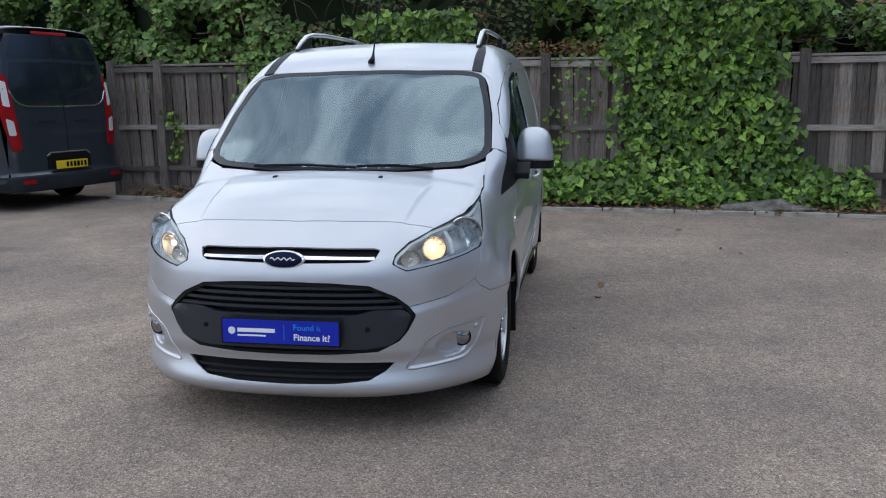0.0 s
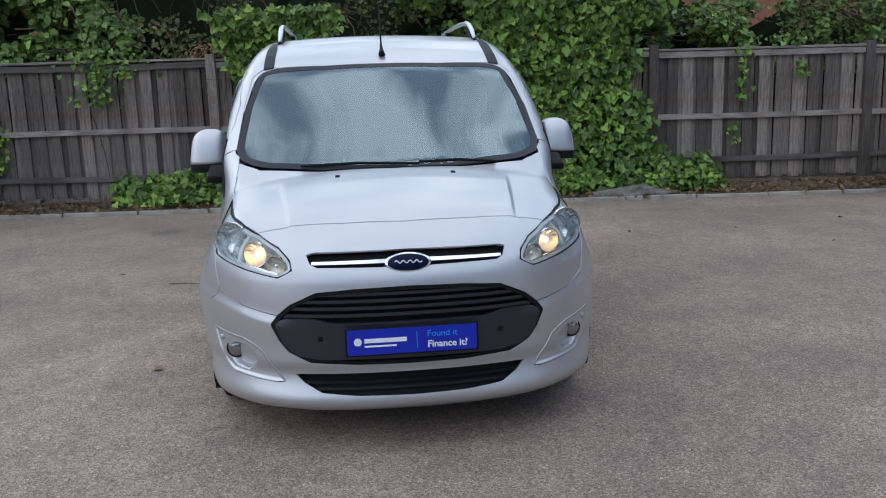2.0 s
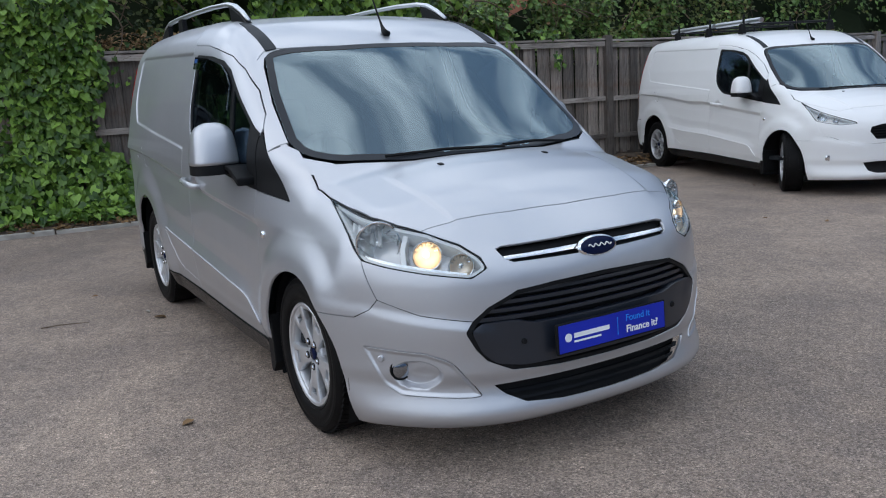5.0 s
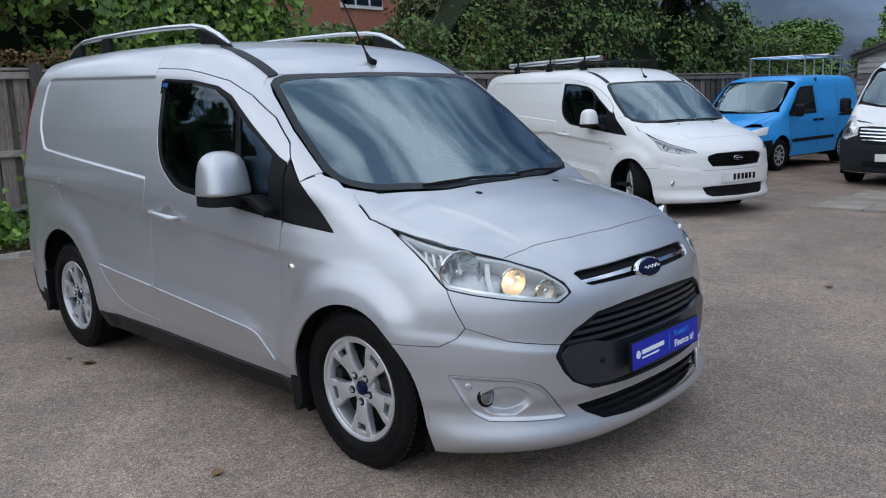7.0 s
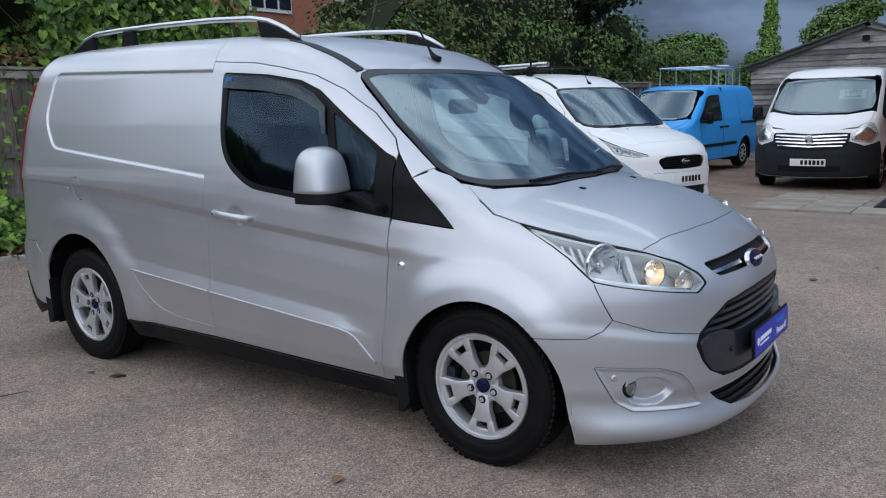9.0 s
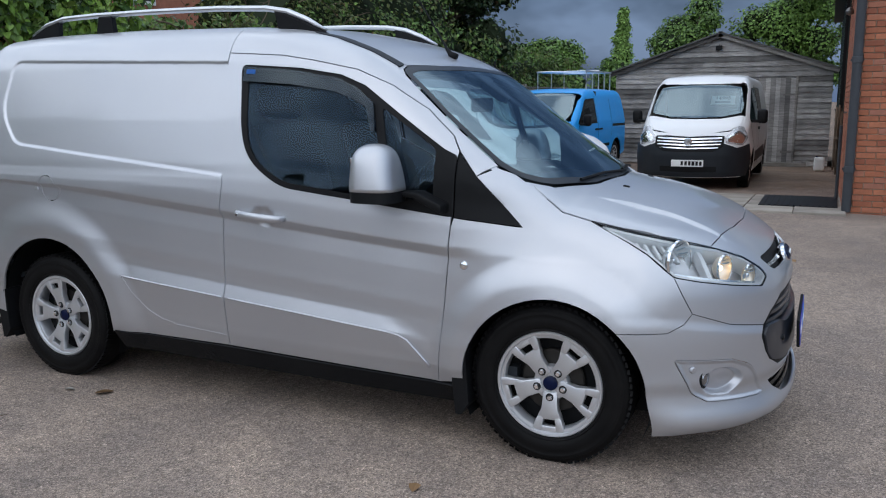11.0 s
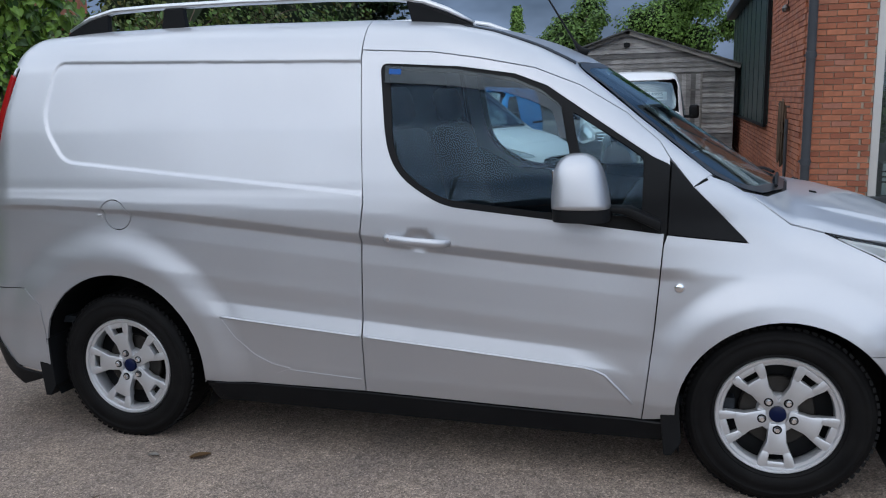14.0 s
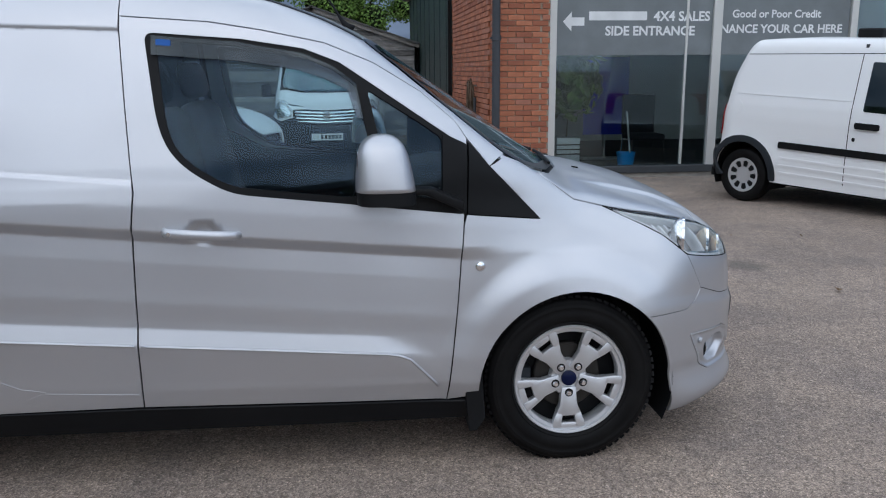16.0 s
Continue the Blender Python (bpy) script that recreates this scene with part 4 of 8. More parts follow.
def make_litter():
    """Dry leaves along the bank, and the few bits that lie on the tarmac."""
    rng = np.random.default_rng(61)
    n = 900
    y = rng.uniform(-5.4, 8.2, n)
    x = np.array([kerb_x(v) for v in y]) - rng.random(n) ** 1.4 * 0.55 + 0.03
    z = 0.055 + 0.10 * np.clip((np.array([kerb_x(v) for v in y]) - x) / 0.6, 0, 1)
    ob = leaves("leaf_litter", np.stack([x, y, z], 1), np.tile((0.0, 0.0, 1.2), (n, 1)), rng.uniform(0.03, 0.075, n), DRY, None, LEAF_OVAL, 0.1, rng)
    tagged(ob, "dry brown leaves scattered on the bank", "leaf litter", kind="stuff")
    # a dry leaf, and a small pale chip made from the same curled sheet
    for x, y, turn, size, tone, label in ((-0.907, -0.99, 40, 0.085, DRY, "curled dry brown leaf on the tarmac"), (-1.106, -1.028, 200, 0.045, CONCRETE, "small pale chip on the tarmac")):
        bm = bmesh.new()
        rows = []
        for i in range(7):
            t = i / 6
            w = 0.26 * size * math.sin(math.pi * min(1, 0.08 + 0.9 * t)) + 0.002
            rows.append([bm.verts.new((size * (t - 0.5), k * w, 0.003 + 0.006 * k * k + 0.004 * math.sin(3 * t))) for k in (-1, -0.5, 0, 0.5, 1)])
        for a, b in zip(rows, rows[1:]):
            for k in range(4):
                bm.faces.new((a[k], a[k + 1], b[k + 1], b[k]))
        bmesh.ops.solidify(bm, geom=bm.faces[:], thickness=0.001)
        lf = part("fallen_leaf" if tone is DRY else "pale_chip", bm, tone, smooth="all")
        lf.matrix_basis = pose(x, y, 0.002, 0, 0, turn)
        tagged(lf, label, "leaf" if tone is DRY else "litter")
    tw = part("twig", tube([(-1.163, -1.66, 0.006), (-1.14, -1.56, 0.012), (-1.125, -1.47, 0.008), (-1.085, -1.39, 0.010)], [0.004, 0.0035, 0.003, 0.0015], 6), TWIG, smooth=True)
    tagged(tw, "thin bare twig lying on the tarmac", "twig")


make_litter()

# ------------------------------------------------------------------ shed
def make_shed():
    zb = -0.24
    plank = grey_wood("shed_plank", (0.33, 0.315, 0.30), (0.16, 0.150, 0.143), 0.0, "x")
    edge = grey_wood("shed_edge", (0.25, 0.232, 0.21), (0.12, 0.11, 0.10), 0.0, "x")
    shed = thing("shed", pose(-0.30, 18.4, zb), "grey weathered timber shed with a shallow gable and plank door", "shed")
    w, eave, apex, deep = 2.62, 2.36, 3.24, 5.0
    part("wall_core", prism([(-w, 0), (w, 0), (w, eave), (0, apex), (-w, eave)], "y", 0.03, deep), plank, shed)
    # front boarding
    rnd = random.Random(2)
    z, step = 0.02, 0.128
    while z < apex - 0.05:
        z1 = z + step
        half = w if z1 <= eave else w * (apex - z1) / (apex - eave)
        lo = w if z <= eave else w * (apex - z) / (apex - eave)
        runs = [(-lo, -half, lo, half)]
        if z < 2.18:
            runs = [(-lo, -half, 0.98, 0.98), (1.82, 1.82, lo, half)]
        for a0, a1, b0, b1 in runs:
            cuts = sorted([0.0, 1.0] + ([rnd.uniform(0.3, 0.7)] if b0 - a0 > 2 else []))
            for c0, c1 in zip(cuts, cuts[1:]):
                p = [(a0 + (b0 - a0) * c0, z), (a0 + (b0 - a0) * c1 - 0.004, z), (a1 + (b1 - a1) * c1 - 0.004, z1), (a1 + (b1 - a1) * c0, z1)]
                bm = bmesh.new()
                low = [bm.verts.new((u, -0.024 if k < 2 else 0.006, v)) for k, (u, v) in enumerate(p)]
                hi = [bm.verts.new((u, 0.03, v)) for u, v in p]
                bm.faces.new(low[::-1])
                bm.faces.new(hi)
                for k in range(4):
                    bm.faces.new((low[k], low[(k + 1) % 4], hi[(k + 1) % 4], hi[k]))
                bmesh.ops.recalc_face_normals(bm, faces=bm.faces[:])
                part("plank", bm, plank, shed)
        z = z1
    door = part("door", box(1.40, -0.012, 1.10, 0.80, 0.03, 2.12, 0.004), edge, shed, "grey plank shed door")
    for i in range(7):
        part("door_board", box(1.055 + 0.115 * i, -0.035, 1.10, 0.111, 0.02, 2.10, 0.003), plank, door)
    for z in (0.35, 1.75):
        part("hinge", box(1.66, -0.05, z, 0.26, 0.008, 0.045), STEEL, door)
    part("door_frame", box(0.975, -0.02, 1.10, 0.05, 0.06, 2.2, 0.004), edge, shed)
    part("door_frame", box(1.825, -0.02, 1.10, 0.05, 0.06, 2.2, 0.004), edge, shed)
    ang = math.atan2(apex - eave, w)
    ln = math.hypot(apex - eave, w) + 0.18
    for s in (-1, 1):
        mm = Matrix.Rotation(s * ang, 3, "Y")
        c = Vector((s * (w / 2 + 0.04), deep / 2 - 0.05, (eave + apex) / 2 + 0.035))
        part("roof_felt", box(c.x, c.y, c.z, ln, deep + 0.35, 0.035, m=mm), FELT, shed)
        part("bargeboard", box(c.x, -0.13, c.z - 0.055, ln, 0.025, 0.13, 0.004, m=mm), edge, shed)
    lamp = part("floodlight", box(-0.03, -0.10, 2.92, 0.15, 0.06, 0.11, 0.01), BLACK, shed)
    part("lamp_arm", tube([(-0.03, 0, 2.98), (-0.03, -0.09, 2.99)], 0.012, 6), BLACK, lamp)
    part("step", box(1.65, -0.32, 0.06, 1.0, 0.30, 0.10, 0.01), edge, shed)


FELT = plastic("roof_felt", (0.10, 0.10, 0.095), 0.9, 120)


# ------------------------------------------------------------------ brick office
def brick_mat():
    m = Nodes("red_brick", 0.85, 0.0, (0.36, 0.13, 0.07))
    c = m.ramp(m.random(), [(0.0, (0.30, 0.098, 0.055)), (0.35, (0.42, 0.145, 0.075)), (0.7, (0.50, 0.185, 0.098)), (1.0, (0.38, 0.165, 0.115))])
    c = m.mix(m.ramp(m.noise(9.0, 6), [(0.4, 0.0), (0.8, 0.55)]), c, (0.22, 0.085, 0.05))
    m.color(c)
    m.bump(m.noise(90.0, 5), 0.5, 0.004)
    return m.mat


def brick_mass_mat():
    m = Nodes("red_brick_wall", 0.85, 0.0, (0.36, 0.13, 0.07))
    c = m.ramp(m.island(), [(0.0, (0.30, 0.098, 0.055)), (0.35, (0.42, 0.145, 0.075)), (0.7, (0.50, 0.185, 0.098)), (1.0, (0.38, 0.165, 0.115))])
    c = m.mix(m.ramp(m.noise(9.0, 6), [(0.4, 0.0), (0.8, 0.55)]), c, (0.22, 0.085, 0.05))
    m.color(c)
    m.bump(m.noise(90.0, 5), 0.5, 0.004)
    return m.mat


MORTAR = plastic("mortar", (0.36, 0.30, 0.24), 0.95, 90)
ALU = paint("white_frame", (0.56, 0.56, 0.54), metal=0.2, rough=0.4, coat=0.1)


def make_office():
    red, mass = brick_mat(), brick_mass_mat()
    x0, x1, y0, y1, top = 2.50, 13.0, 7.60, 21.8, 3.35
    wall = part("wall_front", box((x0 + 0.04 + 3.30) / 2, y0 + 0.12, top / 2 - 0.10, 3.30 - x0 - 0.04, 0.20, top + 0.2), MORTAR)
    tagged(wall, "red brick pier beside the office window", "wall", kind="structure")
    bm = box(0, 0, 0, 0.215, 0.1025, 0.065, 0.004, 1)
    me = bpy.data.meshes.new("brick")
    bm.to_mesh(me)
    bm.free()
    me.materials.append(red)
    bm = box(0, 0, 0, 0.1025, 0.1025, 0.065, 0.004, 1)
    me2 = bpy.data.meshes.new("brick")
    bm.to_mesh(me2)
    bm.free()
    me2.materials.append(red)
    rnd = random.Random(1)
    for r in range(-2, int(top / 0.075)):
        z = 0.04 + 0.075 * r
        xs = [x0 + 0.1075 + 0.225 * i for i in range(4)] if r % 2 == 0 else [x0 + 0.05125] + [x0 + 0.22 + 0.225 * i for i in range(3)]
        for k, x in enumerate(xs):
            small = r % 2 == 1 and k == 0
            xx, half = x, (0.051 if small else 0.1075)
            if xx + half > 3.302:
                if xx - half > 3.22:
                    continue
                small, xx = True, 3.302 - 0.052
            b = new("brick", me2 if small else me)
            b.parent = wall
            b.location = (xx, y0 + 0.05 + rnd.uniform(-0.0015, 0.0015), z)
    side = part("wall_side", box(x0 + 0.14, (y0 + y1) / 2 + 0.05, top / 2 - 0.15, 0.20, y1 - y0 - 0.1, top + 0.3), MORTAR)
    tagged(side, "long red brick side wall of the office", "wall", kind="structure")
    verts, faces = [], []
    for r in range(-3, int(top / 0.075)):
        z = 0.04 + 0.075 * r
        y = y0 + (0.165 if r % 2 else 0.05)
        while y < 21.7:
            y += 0.225
            if y > 11.9 and z > 0.85:
                break
            a, b, c, d = y - 0.1075, y + 0.1075, z - 0.0325, z + 0.0325
            o, j = len(verts), rnd.uniform(-0.0015, 0.0015)
            verts += [(x0 + j, a, c), (x0 + j, b, c), (x0 + j, b, d), (x0 + j, a, d), (x0 + 0.05, a, c), (x0 + 0.05, b, c), (x0 + 0.05, b, d), (x0 + 0.05, a, d)]
            faces += [(o, o + 3, o + 2, o + 1), (o, o + 1, o + 5, o + 4), (o + 1, o + 2, o + 6, o + 5), (o + 2, o + 3, o + 7, o + 6), (o + 3, o, o + 4, o + 7)]
    me = bpy.data.meshes.new("brickwork")
    me.from_pydata(verts, [], faces)
    link_mesh("brickwork", me, mass, side, "", "stuff")
    green = paint("dark_green_cladding", (0.012, 0.030, 0.026), rough=0.45, coat=0.1)
    clad = thing("cladding", pose(x0 - 0.02, 11.9, 0.86), "dark green sheet cladding on the side wall", "cladding", kind="structure")
    part("sheet", box(0.0, 4.9, 1.3, 0.04, 9.8, 2.6), green, clad)
    for i in range(9):
        part("batten", box(-0.025, 0.55 + 1.1 * i, 1.3, 0.012, 0.05, 2.58), green, clad)
    part("frame", box(-0.03, 0.0, 1.3, 0.05, 0.06, 2.62), BLACK, clad)
    part("frame", box(-0.03, 4.9, -0.02, 0.05, 9.8, 0.05), BLACK, clad)
    tagged(part("fascia", box(x0 - 0.12, 16.6, 3.50, 0.28, 10.0, 0.14, 0.01), BLACK), "black gutter and fascia along the eave", "gutter", kind="structure")
    tagged(part("wall_upper", box(x0 + 0.145, 16.8, 3.42, 0.19, 9.8, 0.10), MORTAR), "plain wall top under the eave", "wall", kind="structure")
    tagged(part("roof", box(7.7, 14.7, 3.62, 10.9, 14.6, 0.12), FELT), "flat grey felt roof of the office", "roof", kind="structure")
    tagged(part("lintel", box(8.15, y0 + 0.14, 3.22, 9.7, 0.22, 0.66), ALU), "pale panel above the shop window", "lintel", kind="structure")
    # glazed front
    win = thing("window_1", pose(0, y0, 0), "large aluminium-framed shop window with a grey sign band", "window", kind="structure")
    posts = [(3.36, 0.10), (5.70, 0.13), (7.72, 0.10), (9.9, 0.10), (12.9, 0.12)]
    for x, w in posts:
        part("window_frame", box(x, 0.09, 1.515, w, 0.10, 2.92, 0.006), ALU, win)
    part("window_frame", box(5.27, 0.10, 1.49, 0.035, 0.05, 2.76, 0.004), ALU, win)
    part("window_sill", box(8.1, 0.08, 0.050, 9.7, 0.16, 0.10, 0.01), GREY_TRIM, win)
    part("plinth", box(8.1, 0.12, -0.075, 9.7, 0.16, 0.15), CONCRETE, win)
    for (a, wa), (b, wb) in zip(posts, posts[1:]):
        part("pane", box((a + b) / 2, 0.10, 1.485, b - a - (wa + wb) / 2 + 0.01, 0.008, 2.79), SHOPGLASS, win).visible_shadow = False
        if a > 7.5:
            continue
        sign = part("sign_band", box((a + b) / 2, 0.088, 2.22, b - a - (wa + wb) / 2, 0.006, 1.16), SIGN_GREY, win)
        face = Matrix(((1, 0, 0, 0), (0, 0, -1, 0.083), (0, 1, 0, 0), (0, 0, 0, 1)))
        if a < 5:
            part("bar", box(4.275, 0.083, 2.165, 0.82, 0.003, 0.118), SIGN_WHITE, win)
            text_mesh("4X4 SALES", 0.178, SIGN_WHITE, win, face @ pose(5.19, 2.155, 0), bold=0.005)
            text_mesh("SIDE ENTRANCE", 0.174, SIGN_WHITE, win, face @ pose(4.74, 1.96, 0), bold=0.005)
            part("arrow", prism([(3.50, 2.09), (3.62, 2.22), (3.62, 2.145), (3.80, 2.145), (3.80, 2.035), (3.62, 2.035), (3.62, 1.96)], "y", 0.081, 0.084), SIGN_WHITE, win)
        else:
            text_mesh("Good or Poor Credit", 0.149, SIGN_WHITE, win, face @ pose(6.57, 2.19, 0), bold=0.003)
            text_mesh("FINANCE YOUR CAR HERE", 0.160, SIGN_WHITE, win, face @ pose(6.60, 1.985, 0), bold=0.004)
    # the room behind the glass
    room = thing("showroom", pose(0, 0, 0), "dim office room behind the shop window", "room", kind="structure")
    part("room_floor", box(8.0, 10.6, -0.06, 10.4, 5.8, 0.10), GREY_TRIM, room)
    part("room_wall", box(8.0, 13.2, 1.5, 10.4, 0.10, 3.1), ROOM, room)
    part("room_wall", box(2.86, 10.5, 1.5, 0.08, 5.4, 3.1), ROOM, room)
    part("room_wall", box(13.0, 10.5, 1.5, 0.08, 5.8, 3.1), ROOM, room)
    part("room_ceiling", box(8.0, 10.6, 3.0, 10.4, 5.8, 0.08), ROOM, room)
    # drainpipe, lamp bell, coiled hose, container
    pipe = thing("drainpipe", pose(2.545, 7.50, 0.0), "dark grey plastic drainpipe with brackets", "drainpipe")
    part("pipe", tube([(0, 0, 0.02), (0, 0, 3.6)], 0.055, 16), PIPE, pipe, smooth=True)
    for z in (0.55, 1.87, 3.1):
        part("pipe_collar", lathe([(0.055, -0.04), (0.064, -0.035), (0.064, 0.035), (0.055, 0.04)], 16, axis="z", close=False), PIPE, pipe, smooth=True).location = (0, 0, z)
        part("pipe_clip", box(0, 0.05, z, 0.15, 0.05, 0.03, 0.004), PIPE, pipe)
    bell = thing("alarm_bell", pose(x0 - 0.05, 9.5, 2.62), "small round weathered bell on the brick wall", "bell")
    part("bell", lathe([(0.0, -0.06), (0.05, -0.04), (0.06, 0.0), (0.03, 0.05), (0.0, 0.06)], 14, axis="z"), STEEL, bell, smooth=True)
    part("bell_wire", tube([(0.03, 0, 0.05), (0.03, 0, 0.9)], 0.006, 5), BLACK, bell)
    hose = thing("hose_reel", pose(x0 - 0.06, 8.9, 0.0), "coiled brown hose hanging on the side wall", "hose")
    rr = random.Random(3)
    for i in range(7):
        w, h, dz = rr.uniform(0.10, 0.17), rr.uniform(0.30, 0.48), rr.uniform(-0.04, 0.04)
        bm = tube([(0.0 - 0.012 * i, w * math.cos(a), 0.85 + dz + h * math.sin(a)) for a in (2 * math.pi * k / 18 for k in range(19))], 0.011, 6)
        part("coil", bm, TWIG, hose, smooth=True)
    part("hook", tube([(0.06, 0, 1.22), (-0.08, 0, 1.22), (-0.09, 0, 1.27)], 0.012, 6), STEEL, hose)
    part("standpipe", tube([(0.0, -0.20, 0.0), (0.0, -0.20, 1.05)], 0.022, 8), PIPE, hose)
    can = thing("plastic_container", pose(2.15, 16.6, ground_z(0, 16.6)), "white plastic jerry can on the ground", "container")
    part("can", box(0, 0, 0.16, 0.22, 0.16, 0.30, 0.03, 3), PLATE_WHITE, can, smooth=True)
    part("cap", lathe([(0.03, 0.0), (0.03, 0.04), (0.0, 0.04)], 12, axis="z"), BADGE_BLUE, can).location = (-0.05, 0, 0.30)
    # paving and mat before the side door
    pav = thing("pavement", pose(0, 0, 0), "pale concrete paving slabs beside the office", "paving", kind="structure")
    rnd = random.Random(6)
    for i in range(4):
        for j in range(4):
            s = part("slab", box(0, 0, 0, 0.592, 0.592 if j < 3 else 0.38, 0.06, 0.006, 1), SLAB, pav)
            s.matrix_basis = pose(0.44 + 0.602 * i, 7.50 + 0.602 * j - (0.1 if j == 3 else 0), ground_z(0, 7.5 + 0.6 * j) + 0.004 + rnd.uniform(0, 0.004), rnd.uniform(-0.3, 0.3), rnd.uniform(-0.3, 0.3), 0)
    mat_ob = thing("door_mat", pose(1.98, 8.35, 0.036), "dark ribbed rubber mat on the paving", "mat")
    part("mat", box(0, 0, 0, 0.95, 1.25, 0.016, 0.004), BLACK, mat_ob)
    for i in range(12):
        part("rib", box(-0.42 + 0.0765 * i, 0, 0.010, 0.03, 1.2, 0.01), BLACK, mat_ob)


def room_things():
    pot = thing("potted_plant", pose(3.80, 8.50, -0.01), "tall leafy pot plant in a silver ribbed planter", "plant")
    part("planter", box(0, 0, 0.24, 0.36, 0.30, 0.46, 0.01), SATIN, pot)
    for i in range(3):
        part("band", box(0, -0.152, 0.22 + 0.07 * i, 0.36, 0.006, 0.02), BLACK, pot)
    part("cane", tube([(0, 0, 0.4), (0.04, 0.02, 1.0), (-0.03, 0, 1.5)], 0.018, 6), TWIG, pot)
    rng = np.random.default_rng(77)
    a, d = blob(rng, 700, (0.02, 0.05, 1.35), (0.52, 0.34, 0.62), 0.5)
    leaves("fronds", a, d, rng.uniform(0.12, 0.26, len(a)), MIDGREEN, pot, LEAF_SIMPLE, 0.6, rng)
    desk = thing("office_chair", pose(5.0, 8.5, -0.01), "black upholstered office chair with chrome legs", "chair")
    part("backrest", box(0, 0.25, 0.78, 0.52, 0.07, 0.60, 0.03, 2), CLOTH, desk, smooth=True)
    part("seat", box(0, 0, 0.46, 0.52, 0.50, 0.09, 0.03, 2), CLOTH, desk, smooth=True)
    for x in (-0.24, 0.24):
        for y in (-0.22, 0.24):
            part("leg", tube([(x, y, 0.44), (x * 1.1, y * 1.1, 0)], 0.012, 6), CHROME, desk)
    bucket = thing("bucket", pose(4.62, 8.15, -0.01), "small blue cleaning bucket with a mop stick", "bucket")
    part("tub", lathe([(0.10, 0.0), (0.14, 0.26), (0.13, 0.26), (0.09, 0.02)], 20, axis="z", close=False), BLUE, bucket, smooth=True)
    part("stick", tube([(0.10, 0.05, 0.05), (0.02, 0.08, 0.85)], 0.014, 6), PLATE_WHITE, bucket)
    poster = thing("wall_notice", pose(5.05, 13.13, 1.45), "small framed notice on the wall", "notice")
    part("frame", box(0, 0, 0, 0.34, 0.02, 0.46), PLATE_WHITE, poster)
    part("sheet", box(0, -0.012, 0, 0.28, 0.004, 0.40), SIGN_GREY, poster)
    banner = thing("banner", pose(4.75, 9.6, 0.0), "tall blue roller banner", "banner")
    part("sheet", box(0, 0, 1.02, 0.75, 0.01, 1.25), CARD_BLUE, banner)
    part("pole", box(0, 0.02, 0.5, 0.03, 0.02, 1.0), SATIN, banner)
    part("foot", box(0, 0.0, 0.0, 0.78, 0.16, 0.05, 0.01), SATIN, banner)


SHOPGLASS = pane("shop_glass", (0.82, 0.88, 0.88), ior=1.7)
SIGN_GREY = plastic("sign_grey", (0.17, 0.19, 0.20), 0.5, 60)
SIGN_WHITE = plastic("sign_white", (0.68, 0.70, 0.71), 0.5, 60)
ROOM = plastic("room_wall_paint", (0.42, 0.41, 0.39), 0.9, 60)
PIPE = plastic("grey_pipe", (0.055, 0.06, 0.068), 0.4, 80)
SLAB = Nodes("paving_slab", 0.9, 0.0, (0.33, 0.30, 0.26))
_c = SLAB.ramp(SLAB.noise(2.5, 7), [(0.3, (0.22, 0.195, 0.165)), (0.55, (0.32, 0.29, 0.25)), (0.8, (0.40, 0.37, 0.32))])
SLAB.color(SLAB.mix(1.0, _c, SLAB.ramp(SLAB.random(), [(0.0, 0.8), (1.0, 1.1)]), "MULTIPLY"))
SLAB.bump(SLAB.noise(70.0, 5), 0.4, 0.004)
SLAB = SLAB.mat

make_shed()
make_office()
room_things()

